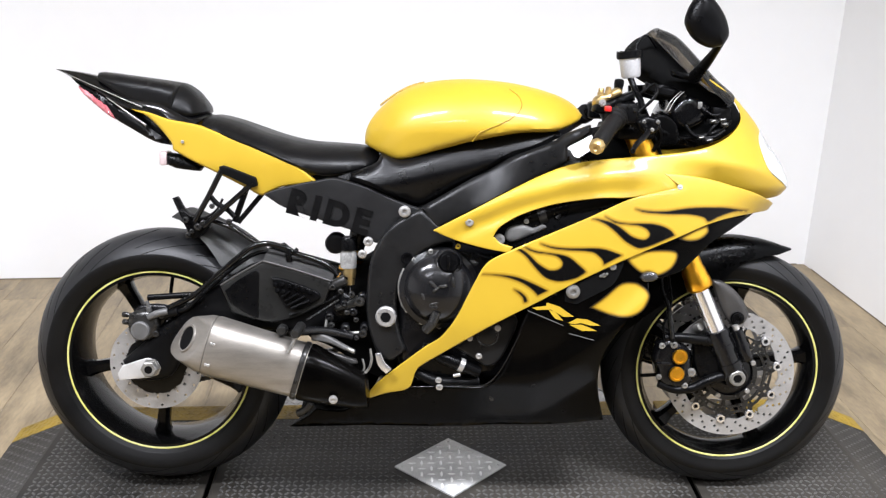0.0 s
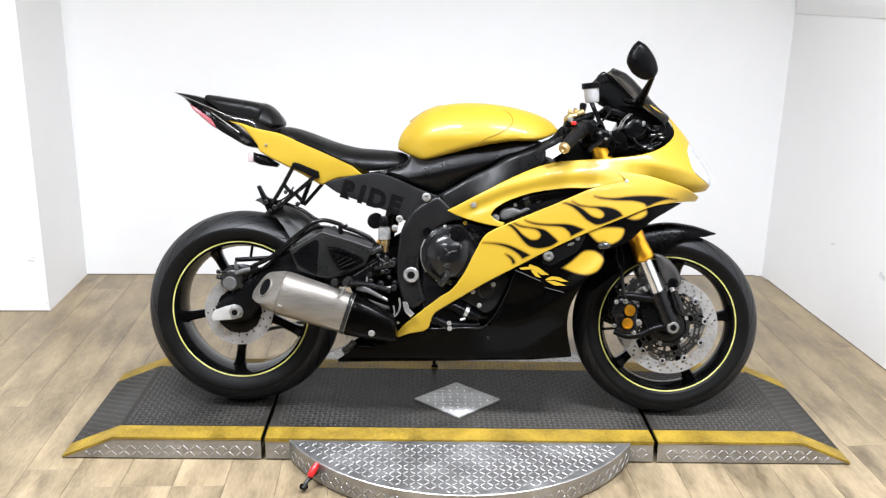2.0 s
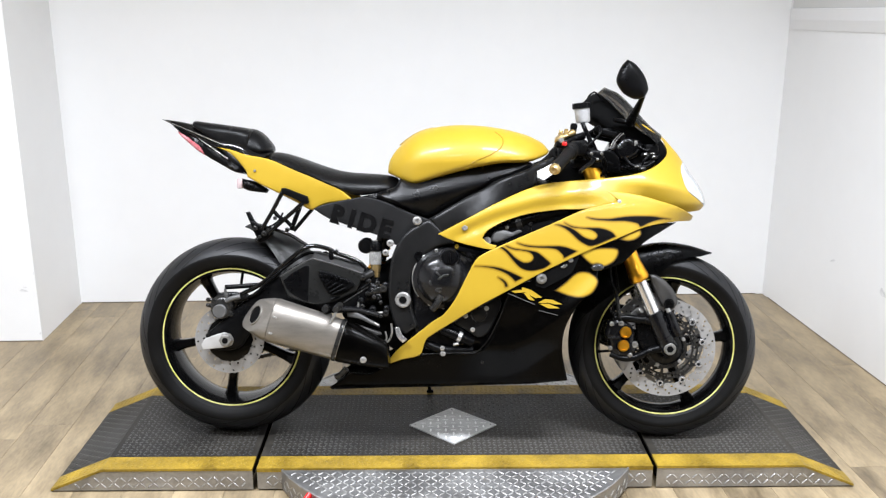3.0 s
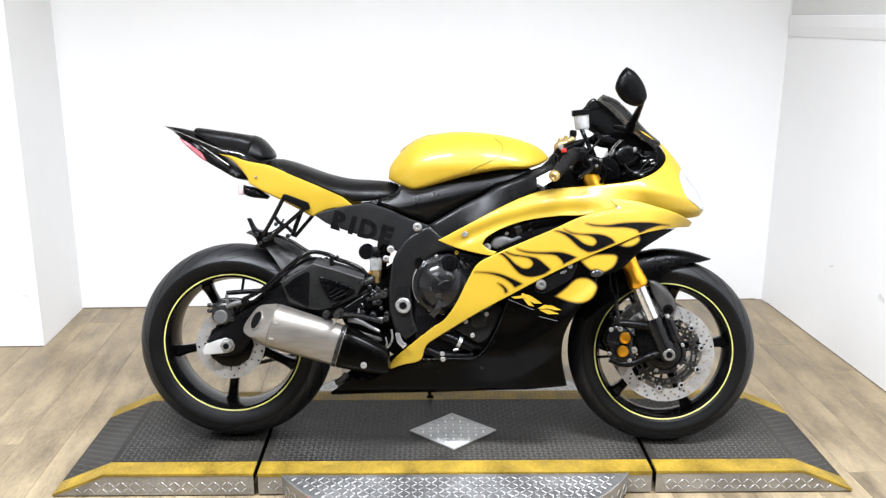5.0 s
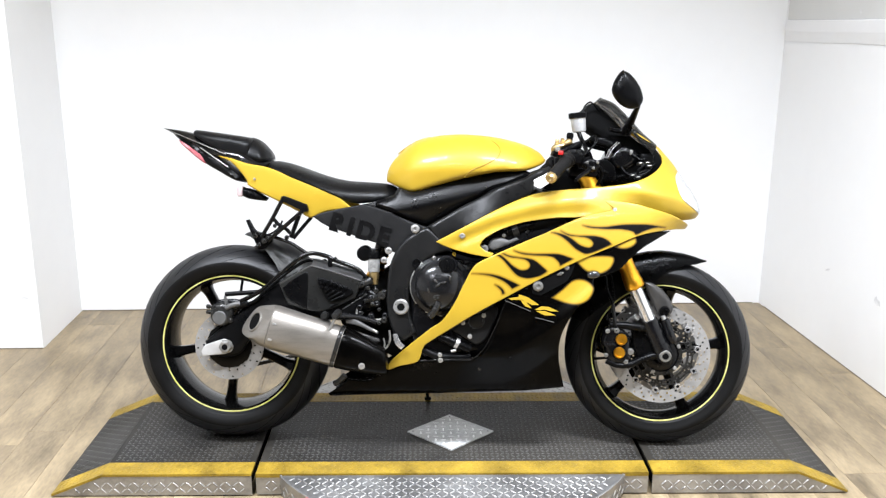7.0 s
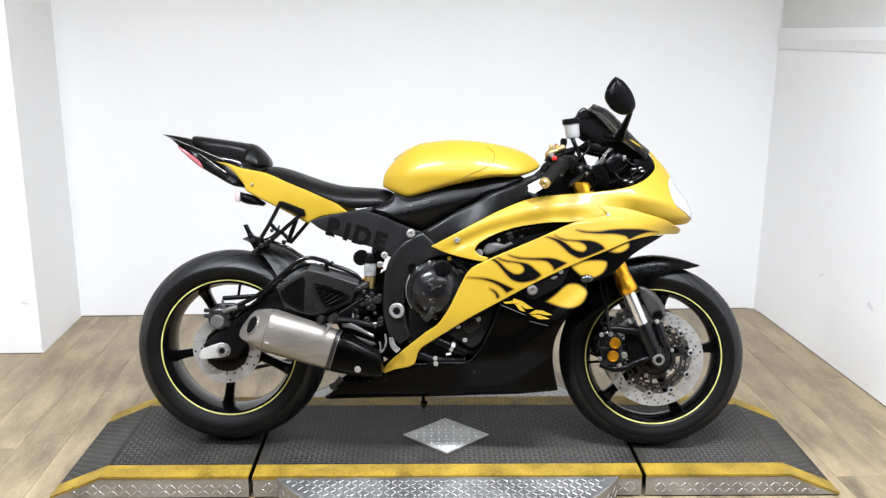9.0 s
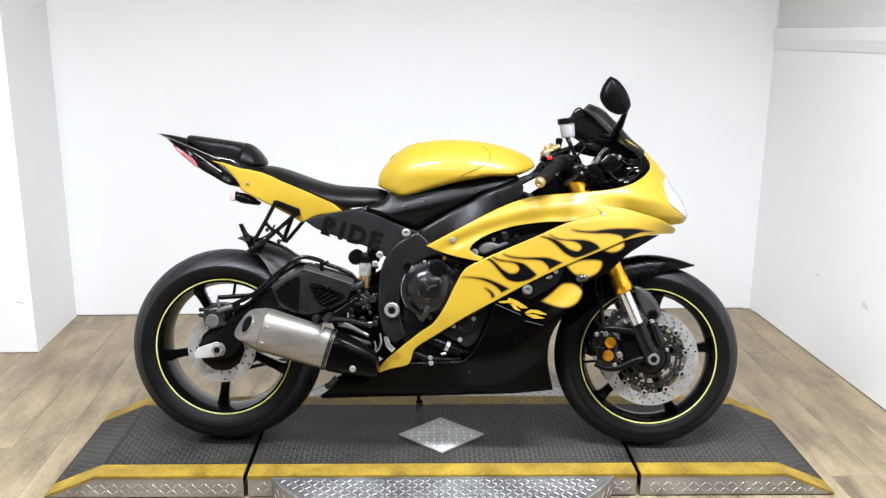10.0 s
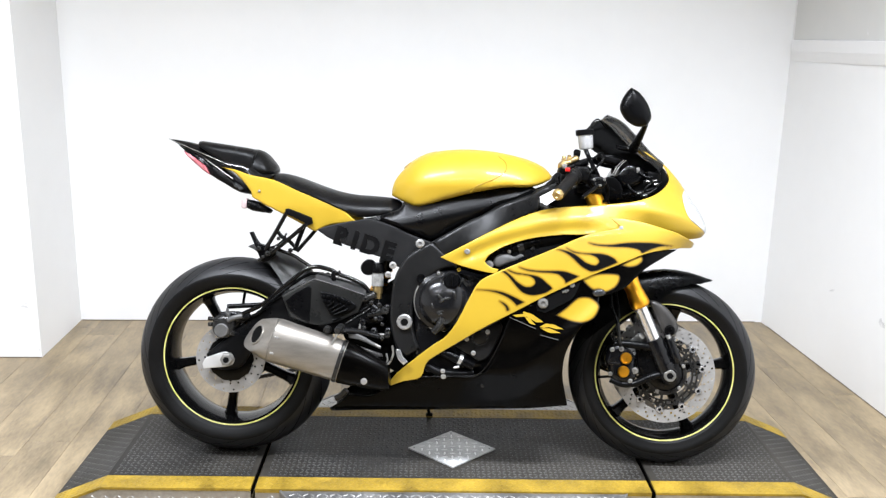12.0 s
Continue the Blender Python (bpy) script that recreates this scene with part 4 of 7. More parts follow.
# wheels
def wheel(name, x, R, tyre_w, rim_r, rim_w, phase, n_groove, fall, sweep, label):
    z = R
    bm = bmesh.new()
    hw = rim_w / 2
    prof = [(rim_r, -hw), (rim_r + 0.002, -hw + 0.004), (rim_r - 0.008, -hw + 0.012), (rim_r - 0.011, -hw + 0.022), (rim_r - 0.016, -hw * 0.3), (rim_r - 0.016, hw * 0.3), (rim_r - 0.011, hw - 0.022),
            (rim_r - 0.008, hw - 0.012), (rim_r + 0.002, hw - 0.004), (rim_r, hw), (rim_r - 0.012, hw), (rim_r - 0.016, hw - 0.018), (rim_r - 0.023, hw * 0.3), (rim_r - 0.023, -hw * 0.3), (rim_r - 0.016, -hw + 0.018), (rim_r - 0.012, -hw)]
    revolve(prof, x, z, 96, bm, True)
    revolve([(0.018, -0.055), (0.042, -0.055), (0.046, -0.05), (0.046, -0.03), (0.036, -0.02), (0.036, 0.02), (0.046, 0.03), (0.046, 0.05), (0.042, 0.055), (0.018, 0.055)], x, z, 40, bm, True)
    w = part(name, bm, RIM_BLACK, bike, label, angle=50)
    for k in range(5):
        a = radians(phase + 72 * k)
        c, q = math.cos(a), math.sin(a)
        bm = bmesh.new()
        rows = []
        for r, sw, d in ((0.034, 0.022, 0.030), (0.07, 0.017, 0.026), (0.12, 0.0135, 0.022), (rim_r - 0.050, 0.0145, 0.021), (rim_r - 0.033, 0.0165, 0.023), (rim_r - 0.020, 0.022, 0.026)):
            rows.append([bm.verts.new((x + r * c - u * sw * q, v * d, z + r * q + u * sw * c)) for u, v in ((-1, -0.5), (-0.6, -0.95), (0.6, -0.95), (1, -0.5), (1, 0.5), (0.6, 0.95), (-0.6, 0.95), (-1, 0.5))])
        for u, v in zip(rows, rows[1:]):
            for i in range(8):
                bm.faces.new((u[i], u[(i + 1) % 8], v[(i + 1) % 8], v[i]))
        bm.faces.new(rows[0])
        bm.faces.new(rows[-1][::-1])
        part("spoke", bm, RIM_BLACK, w)
    # tyre: a tread lightened for dust and for the wall it reflects, with thin swept grooves, and darker side walls that
    # meet it at a clear shoulder
    tw = tyre_w / 2
    sect = []
    for k in range(33):
        u = -1 + 2 * k / 32
        yy = tw * math.sin(u * 1.25) / math.sin(1.25)
        sect.append((R - fall * (1 - math.cos(u * 1.25)) / (1 - math.cos(1.25)), yy, u))
    seg = 56 * n_groove
    bm = bmesh.new()
    cut_rows = set()
    rings = []
    for k in range(seg):
        row = []
        for r, y, u in sect:
            v = abs(u)
            p = (k + (28 if u > 0 else 0)) % 56
            cut = 0.0045 if 0.16 < v < 0.985 and p == 0 or 0.45 < v < 0.80 and p == 27 else 0.0
            a = math.tau * k / seg + sweep * v ** 1.8
            row.append(bm.verts.new((x + (r - cut) * math.cos(a), y, z + (r - cut) * math.sin(a))))
            if cut:
                cut_rows.add(row[-1])
        rings.append(row)
    for k in range(seg):
        u, v = rings[k], rings[(k + 1) % seg]
        for i in range(len(sect) - 1):
            face = bm.faces.new((u[i], u[i + 1], v[i + 1], v[i]))
            # groove faces get black, so the shade inside them is painted
            face.material_index = int(any(q in cut_rows for q in face.verts))
    tyre = part("tyre", bm, RUBBER, w, "worn black rubber sport tyre with swept grooves", angle=50)
    tyre.data.materials.append(GAP_BLACK)
    r1, y1 = R - fall, tw
    for s in (-1, 1):
        bm = revolve([(r1 + 0.0006, s * (y1 - 0.0005)), (r1 - 0.003, s * (y1 + 0.0012)), (r1 - 0.012, s * (y1 + 0.0005)), (rim_r + 0.020, s * (y1 * 0.965)), (rim_r + 0.009, s * (y1 * 0.91)), (rim_r + 0.0065, s * (y1 * 0.895)), (rim_r + 0.0055, s * (hw + 0.006)), (rim_r + 0.001, s * (hw + 0.002)), (rim_r - 0.006, s * (hw - 0.004))], x, z, 120)
        part("side_wall", bm, SIDEWALL, w, "dark smooth tyre side wall")
    for s in (-1, 1):
        bm = revolve([(rim_r - 0.0052, s * (hw + 0.0002)), (rim_r - 0.0040, s * (hw + 0.0014)), (rim_r - 0.0012, s * (hw + 0.0014)), (rim_r + 0.0002, s * (hw - 0.001)), (rim_r - 0.003, s * (hw - 0.004))], x, z, 120, None, True)
        part("rim_stripe", bm, NEON, w, "thin yellow-green rim tape")
    a = radians(phase + 36)
    part("valve", rod((x + (rim_r - 0.020) * math.cos(a), -0.008, z + (rim_r - 0.020) * math.sin(a)), (x + (rim_r - 0.070) * math.cos(a), -0.018, z + (rim_r - 0.070) * math.sin(a)), 0.0045, seg=10), BLACK_PLASTIC, w)
    return w


def brake_disc(x, z, y, r_out, r_in, parent, rows, per, thick=0.005, name="brake_disc"):
    """A flat steel ring with rows of drilled holes."""
    from mathutils.geometry import delaunay_2d_cdt
    pts, edges, centres = [], [], []

    def loop(cx, cy, r, n, wave=0.0):
        s = len(pts)
        for k in range(n):
            a = math.tau * k / n
            q = r + wave * math.cos(a * 10)
            pts.append(Vector((cx + q * math.cos(a), cy + q * math.sin(a))))
            edges.append((s + k, s + (k + 1) % n))

    loop(0, 0, r_out, 100)
    loop(0, 0, r_in, 80, 0.003)
    for j in range(rows):
        rr = r_in + (r_out - r_in) * (0.24 + 0.54 * j / max(1, rows - 1))
        for k in range(per):
            a = math.tau * (k + 0.33 * j) / per
            centres.append((rr * math.cos(a), rr * math.sin(a)))
            loop(*centres[-1], 0.0036, 8)
    v, _, f, *_ = delaunay_2d_cdt(pts, edges, [], 0, 1e-6)
    keep = []
    for t in f:
        c = (v[t[0]] + v[t[1]] + v[t[2]]) / 3
        if r_in + 0.0008 < c.length < r_out and all((c.x - p) ** 2 + (c.y - q) ** 2 > 0.0031 ** 2 for p, q in centres):
            keep.append(t)
    near = [(x + p.x, y - thick / 2, z + p.y) for p in v]
    far = [(x + p.x, y + thick / 2, z + p.y) for p in v]
    bm = shell(near, far, keep)
    for q in [q for q in bm.verts if not q.link_faces]:
        bm.verts.remove(q)
    return part(name, bm, STEEL, parent, "drilled steel brake disc", smooth=False)


XR, XF, RR, RF = -0.69, 0.69, 0.315, 0.30
rear = wheel("rear_wheel", XR, RR, 0.185, 0.2235, 0.150, 48, 12, 0.049, 0.62, "black five-spoke rear wheel")
front = wheel("front_wheel", XF, RF, 0.122, 0.2225, 0.098, 224 - 72, 12, 0.040, -0.55, "black five-spoke front wheel")
brake_disc(XR, RR, -0.098, 0.110, 0.073, rear, 2, 20)
part("disc_carrier", revolve([(0.03, -0.101), (0.060, -0.101), (0.0735, -0.099), (0.0735, -0.095), (0.060, -0.094), (0.03, -0.094)], XR, RR, 48, None, True), RIM_BLACK, rear)
part("sprocket", revolve([(0.04, 0.085), (0.098, 0.085), (0.102, 0.088), (0.098, 0.091), (0.04, 0.091)], XR, RR, 86, None, True), DARK_METAL, rear, "rear chain sprocket")


def pierced_ring(x, z, y, thick, r_in, lobes, holes, windows, name, mat, parent, label=""):
    """A flat ring with a scalloped outer edge r(angle), round holes (radius, angle, size) and curved windows (inner, outer radius, from, to)."""
    from mathutils.geometry import delaunay_2d_cdt
    pts, edges, spots = [], [], []

    def loop(cx, cy, n, r):
        s = len(pts)
        for k in range(n):
            a = math.tau * k / n
            pts.append(Vector((cx + r(a) * math.cos(a), cy + r(a) * math.sin(a))))
            edges.append((s + k, s + (k + 1) % n))

    loop(0, 0, 160, lobes)
    loop(0, 0, 60, lambda a: r_in)
    for rr, a, size in holes:
        spots.append((rr * math.cos(a), rr * math.sin(a), size))
        loop(*spots[-1][:2], 10, lambda a: size)
    for r0, r1, a0, a1 in windows:
        s = len(pts)
        side = [(r1, a) for a in np.linspace(a0, a1, 7)] + [(r0, a) for a in np.linspace(a1, a0, 7)]
        pts.extend(Vector((r * math.cos(a), r * math.sin(a))) for r, a in side)
        edges.extend((s + k, s + (k + 1) % 14) for k in range(14))

    def open_at(c):
        a = math.atan2(c.y, c.x) % math.tau
        return any(r0 < c.length < r1 and (a - a0) % math.tau < a1 - a0 for r0, r1, a0, a1 in windows)

    v, _, f, *_ = delaunay_2d_cdt(pts, edges, [], 0, 1e-6)
    keep = []
    for t in f:
        c = (v[t[0]] + v[t[1]] + v[t[2]]) / 3
        if r_in + 0.0003 < c.length < lobes(math.atan2(c.y, c.x)) + 0.0003 and all((c.x - p) ** 2 + (c.y - q) ** 2 > (0.93 * e) ** 2 for p, q, e in spots) and not open_at(c):
            keep.append(t)
    bm = shell([(x + p.x, y - thick / 2, z + p.y) for p in v], [(x + p.x, y + thick / 2, z + p.y) for p in v], keep)
    for q in [q for q in bm.verts if not q.link_faces]:
        bm.verts.remove(q)
    return part(name, bm, mat, parent, label, smooth=False)


BOB = 0.17
for s in (-1, 1):
    brake_disc(XF, RF, s * 0.072, 0.155, 0.1165, front, 3, 27)
    lobes = lambda a: 0.1005 + 0.0190 * max(0.0, math.cos((a - BOB) * 10)) ** 1.5
    holes, windows = [], []
    for k in range(10):
        a = BOB + math.tau * k / 10
        holes += [(0.098, a, 0.0046), (0.089, a + 0.12, 0.0030), (0.089, a - 0.12, 0.0030)]
        windows += [(0.066, 0.081, a + 0.05, a + math.tau / 10 - 0.05), (0.0865, 0.0955, a + math.tau / 20 - 0.115, a + math.tau / 20 + 0.115)]
    pierced_ring(XF, RF, s * 0.0735, 0.005, 0.055, lobes, holes, windows, "disc_carrier", DARK_METAL, front, "dark grey disc carrier with curved windows")
    part("hub_flange", revolve([(0.03, s * 0.070), (0.056, s * 0.070), (0.060, s * 0.068), (0.056, s * 0.061), (0.03, s * 0.061)], XF, RF, 40, None, True), ENGINE_BLACK, front)
    for k in range(10):
        a = BOB + math.tau * k / 10
        x, z = XF + 0.114 * math.cos(a), RF + 0.114 * math.sin(a)
        part("disc_button", lathe((x, s * 0.070, z), (x, s * 0.0805, z), [(0, 0.0042), (0, 0.0108), (0.8, 0.0108), (1, 0.0098), (1, 0.0052), (0.3, 0.0042)], 16), CHROME, front, "bright ring button")
        part("button_core", rod((x, s * 0.070, z), (x, s * 0.0775, z), 0.0046, seg=10), GAP_BLACK, front)
    for k in range(5):
        a = BOB + math.tau * (k + 0.25) / 5
        x, z = XF + 0.060 * math.cos(a), RF + 0.060 * math.sin(a)
        part("carrier_bolt", rod((x, s * 0.075, z), (x, s * 0.081, z), 0.0062, seg=10), BOLT_METAL, front)

# front fork, axle and brakes
for s in (-1, 1):
    y = s * 0.105
    leg = part("fork_leg", lathe((0.428, y, 0.880), (0.598, y, 0.516), [(0, 0), (0, 0.026), (0.02, 0.029), (0.62, 0.029), (0.72, 0.0275), (0.80, 0.0262), (0.872, 0.0262), (0.885, 0.0288), (0.925, 0.0288), (0.935, 0.0305), (0.985, 0.0310), (0.99, 0.0295), (1, 0.026), (1, 0)], 32), GOLD, bike, "gold anodised upper fork tube")
    part("stanchion", lathe((0.590, y, 0.526), (0.650, y, 0.395), [(0, 0.0212), (1, 0.0212)], 26), CHROME, leg, "polished chrome fork slider")
    bm = lathe((0.640, y, 0.416), (0.690, y, 0.305), [(0, 0.02), (0.0, 0.027), (0.08, 0.029), (0.5, 0.028), (0.85, 0.029), (1.0, 0.027), (1.1, 0.016), (1.13, 0)], 24)
    lathe((XF, y - 0.022, RF + 0.006), (XF, y + 0.022, RF + 0.006), [(0, 0), (0, 0.024), (0.08, 0.027), (0.92, 0.027), (1, 0.024), (1, 0)], 24, bm)
    foot = part("fork_foot", bm, ENGINE_BLACK, leg)
    part("axle_nut", lathe((XF, s * 0.122, RF + 0.006), (XF, s * 0.135, RF + 0.006), [(0, 0), (0, 0.019), (0.8, 0.019), (1, 0.0165), (1, 0.0105), (0.4, 0.0095), (0.4, 0)], 22), WORN_ALLOY, leg)
    # black disc paints the dark of the nut's hole
    part("nut_socket", lathe((XF, s * 0.1335, RF + 0.006), (XF, s * 0.1355, RF + 0.006), [(0, 0), (0, 0.011), (1, 0.0105), (1, 0)], 6), GAP_BLACK, leg)
    for dx, dz, r in ((0.0, 0.0, 0.030), (0.020, -0.042, 0.0305)):
        part("clamp_band", lathe((0.655 + dx, y, 0.383 + dz), (0.660 + dx, y, 0.372 + dz), [(0, 0.02), (0, r), (1, r), (1, 0.02)], 24), ENGINE_BLACK, leg)
    part("axle_clamp", lathe((0.688, s * 0.112, 0.418), (0.717, s * 0.112, 0.346), [(0, 0), (0, 0.011), (0.08, 0.0135), (0.45, 0.0135), (0.5, 0.0155), (0.92, 0.0155), (1, 0.012), (1, 0)], 18), ENGINE_BLACK, leg)
    part("clamp_bolt", lathe((0.687, s * 0.112, 0.420), (0.683, s * 0.112, 0.430), [(0, 0), (0, 0.0075), (1, 0.007), (1, 0)], 12), BOLT_METAL, leg)
    # radial caliper, its two carrier arms and the gold piston caps
    bm = pillow([(0.499, 0.389), (0.529, 0.400), (0.556, 0.389), (0.580, 0.366), (0.585, 0.328), (0.590, 0.297), (0.574, 0.274), (0.543, 0.276), (0.509, 0.290), (0.500, 0.327), (0.490, 0.345)], 0.026, 0.014, s * 0.102, 0.009)
    cal = part("brake_caliper", bm, ENGINE_BLACK, bike, "black radial brake caliper with gold caps")
    part("carrier_arm", tube([(0.516, s * 0.112, 0.398), (0.560, s * 0.115, 0.399), (0.600, s * 0.114, 0.394), (0.645, s * 0.110, 0.388)], (0.011, 0.014), None, 12), BLACK_SATIN, cal)
    part("carrier_arm", tube([(0.508, s * 0.115, 0.286), (0.545, s * 0.118, 0.273), (0.585, s * 0.117, 0.276), (0.625, s * 0.114, 0.294), (0.660, s * 0.110, 0.304), (0.690, s * 0.106, 0.304)], (0.009, 0.013), None, 12), BLACK_SATIN, cal)
    part("carrier_web", pillow([(0.585, 0.390), (0.640, 0.388), (0.690, 0.300), (0.650, 0.296), (0.610, 0.292), (0.594, 0.330)], 0.010, 0.008, s * 0.098, 0.010), BLACK_SATIN, cal)
    part("bridge_rib", block(0.498, s * 0.126 - 0.004, 0.334, 0.535, s * 0.126 + 0.004, 0.343, 0.003), ENGINE_BLACK, cal)
    for x, z in ((0.552, 0.357), (0.546, 0.315)):
        part("piston_housing", lathe((x, s * 0.120, z), (x, s * 0.131, z), [(0, 0), (0, 0.023), (0.7, 0.0225), (1, 0.020), (1, 0)], 26), ENGINE_BLACK, cal)
        part("piston_cap", lathe((x, s * 0.127, z), (x, s * 0.136, z), [(0, 0), (0, 0.0185), (0.7, 0.0185), (1, 0.0165), (1, 0.0125), (0.8, 0.0115), (0.8, 0)], 26), GOLD, cal, "gold piston cap")
    for x, z, r in ((0.582, 0.318, 0.0085), (0.537, 0.384, 0.0075), (0.510, 0.382, 0.006), (0.506, 0.306, 0.0055), (0.568, 0.286, 0.006)):
        bolt(x, s * 0.125, z, r, cal, WORN_ALLOY, s=s)
    part("pad_pin", rod((0.596, s * 0.09, 0.414), (0.605, s * 0.105, 0.424), 0.010, seg=10), WORN_ALLOY, cal)
    part("brake_hose", tube([(0.537, s * 0.124, 0.384), (0.530, s * 0.124, 0.42), (0.523, s * 0.120, 0.47), (0.505, s * 0.112, 0.52), (0.50, s * 0.09, 0.62), (0.46, s * 0.07, 0.74)], 0.0052), BLACK_PLASTIC, cal, "black brake hose")
    part("hose_sleeve", tube([(0.533, s * 0.124, 0.400), (0.527, s * 0.1225, 0.440), (0.524, s * 0.1205, 0.465)], 0.0066), SATIN_GREY, cal)
    part("sensor_wire", tube([(0.520, s * 0.118, 0.392), (0.512, s * 0.120, 0.43), (0.530, s * 0.11, 0.48), (0.52, s * 0.10, 0.56)], 0.003), BLACK_PLASTIC, cal)
part("axle", rod((XF, -0.125, RF + 0.003), (XF, 0.125, RF + 0.003), 0.012), BOLT_METAL, front)
part("lower_triple_clamp", block(0.475, -0.135, 0.690, 0.545, 0.135, 0.735, 0.012), BLACK_SATIN, bike)
part("upper_triple_clamp", block(0.380, -0.140, 0.862, 0.466, 0.140, 0.896, 0.010), BLACK_SATIN, bike)
part("steering_stem", rod((0.51, 0, 0.70), (0.425, 0, 0.90), 0.026), BLACK_SATIN, bike)

# front fender
bm = bmesh.new()
rows = []
for a, w, r0, fall in [(63, 0.010, 0.334, 0.004), (66, 0.028, 0.331, 0.012), (70, 0.047, 0.330, 0.024), (76, 0.060, 0.329, 0.034), (84, 0.068, 0.328, 0.050), (90, 0.070, 0.328, 0.070), (96, 0.071, 0.327, 0.092), (106, 0.073, 0.326, 0.098), (118, 0.074, 0.325, 0.095), (132, 0.074, 0.323, 0.085), (146, 0.070, 0.321, 0.070), (158, 0.058, 0.320, 0.050)]:
    ar = radians(a)
    row = []
    for k in range(17):
        t = -1 + k / 8
        rr = r0 - fall * abs(t) ** 3.0
        row.append(bm.verts.new((XF + rr * math.cos(ar), w * math.sin(t * 1.35) / math.sin(1.35), RF + rr * math.sin(ar))))
    rows.append(row)
for u, v in zip(rows, rows[1:]):
    for i in range(16):
        bm.faces.new((u[i], u[i + 1], v[i + 1], v[i]))
bmesh.ops.solidify(bm, geom=bm.faces[:], thickness=0.003)
fender = part("front_fender", bm, BLACK_SATIN, bike, "satin black front fender")
for s in (-1, 1):
    # the grey colour stands in for a reflection on the fender's glossy side
    stay = part("fender_stay", pillow([(0.625, 0.535), (0.650, 0.532), (0.681, 0.512), (0.707, 0.482), (0.719, 0.451), (0.710, 0.431), (0.691, 0.421), (0.673, 0.433), (0.656, 0.461), (0.638, 0.500)], 0.012, 0.016, s * 0.088, 0.007), STAY_GREY, fender, "fender bracket, its grey painting a reflection")
    bolt(0.690, s * 0.099, 0.444, 0.013, stay, BLACK_PLASTIC, s=s, out=0.010)

# rear axle, swingarm
for s in (-1, 1):
    arm = part("swingarm_side", pillow(SWINGARM, lambda x, z: 0.017 + 0.012 * max(0.0, (x + 0.5)), 0.02, s * 0.118), BLACK_SATIN, bike, "black braced swingarm")
    part("chain_adjuster", panel([(-0.770, 0.302), (-0.758, 0.321), (-0.726, 0.333), (-0.697, 0.342), (-0.676, 0.335), (-0.667, 0.318), (-0.674, 0.301), (-0.696, 0.2935), (-0.728, 0.290), (-0.765, 0.2855)], lambda x, z: 0.137, 0.012, s, 0.010, 0.002, 35), PLATE_ALLOY, arm, "bright metal chain adjuster plate")
    part("axle_nut", lathe((XR, s * 0.136, RR + 0.004), (XR, s * 0.158, RR + 0.004), [(0, 0), (0, 0.0225), (0.25, 0.0225), (0.27, 0.0195), (0.9, 0.0195), (1, 0.0170), (1, 0.010), (0.5, 0.009), (0.5, 0)], 6), WORN_ALLOY, arm, "large hexagonal axle nut")
    # flat black disc in place of the shade in the socket
    part("nut_socket", lathe((XR, s * 0.1565, RR + 0.004), (XR, s * 0.1585, RR + 0.004), [(0, 0), (0, 0.010), (1, 0.0095), (1, 0)], 12), GAP_BLACK, arm)
part("swingarm_bridge", block(-0.34, -0.11, 0.44, -0.24, 0.11, 0.51, 0.015), BLACK_SATIN, bike)
ARM_COVER = [(-0.518, 0.518), (-0.465, 0.551), (-0.418, 0.577), (-0.341, 0.556), (-0.264, 0.532), (-0.270, 0.505), (-0.281, 0.479), (-0.345, 0.447), (-0.398, 0.434), (-0.428, 0.436), (-0.493, 0.455)]
cover = part("swingarm_cover", panel(ARM_COVER, lambda x, z: 0.150, 0.014, -1, 0.012, 0.004, 40), SATIN_GREY, bike, "satin dark grey swingarm cover plate")
part("inset_plate", panel([(-0.508, 0.508), (-0.476, 0.534), (-0.436, 0.558), (-0.427, 0.557), (-0.430, 0.498), (-0.432, 0.443), (-0.458, 0.455), (-0.493, 0.479)], lambda x, z: 0.1525, 0.006, -1, 0.010, 0.002, 40), BLACK_SATIN, cover, "black inset plate")
# tubes greyer than the cover, a painted highlight along its edge
part("ridge", tube([(-0.518, -0.147, 0.520), (-0.465, -0.149, 0.553), (-0.419, -0.1495, 0.5785)], 0.0026), STAY_GREY, cover, "grey tube painting the highlight on the upper edge")
part("ridge", tube([(-0.418, -0.1495, 0.5785), (-0.341, -0.1495, 0.5575), (-0.264, -0.1485, 0.533)], 0.0030), STAY_GREY, cover, "grey tube painting the highlight on the upper edge")
bm = bmesh.new()
rows = [[bm.verts.new(q) for q in ((x0, -0.148, z0), (x0 + 0.003, -0.128, z0 + 0.013), (x0 + 0.006, -0.096, z0 + 0.020))] for x0, z0 in ((-0.420, 0.577), (-0.380, 0.567), (-0.341, 0.556), (-0.302, 0.545), (-0.262, 0.532))]
for u, v in zip(rows, rows[1:]):
    for k in range(2):
        bm.faces.new((u[k], u[k + 1], v[k + 1], v[k]))
bmesh.ops.solidify(bm, geom=bm.faces[:], thickness=0.003)
# paler than the cover: the light on its top is put into the colour
part("top_face", bm, CAST_GREY, cover, "sloping upper face, coloured paler as if lit")
guard = part("heel_guard", panel([(-0.399, 0.541), (-0.375, 0.539), (-0.328, 0.523), (-0.292, 0.507), (-0.286, 0.495), (-0.315, 0.476), (-0.345, 0.466), (-0.368, 0.471), (-0.387, 0.506)], lambda x, z: 0.158, 0.010, -1, 0.010, 0.004, 40), BLACK_PLASTIC, cover, "ribbed black heel guard")
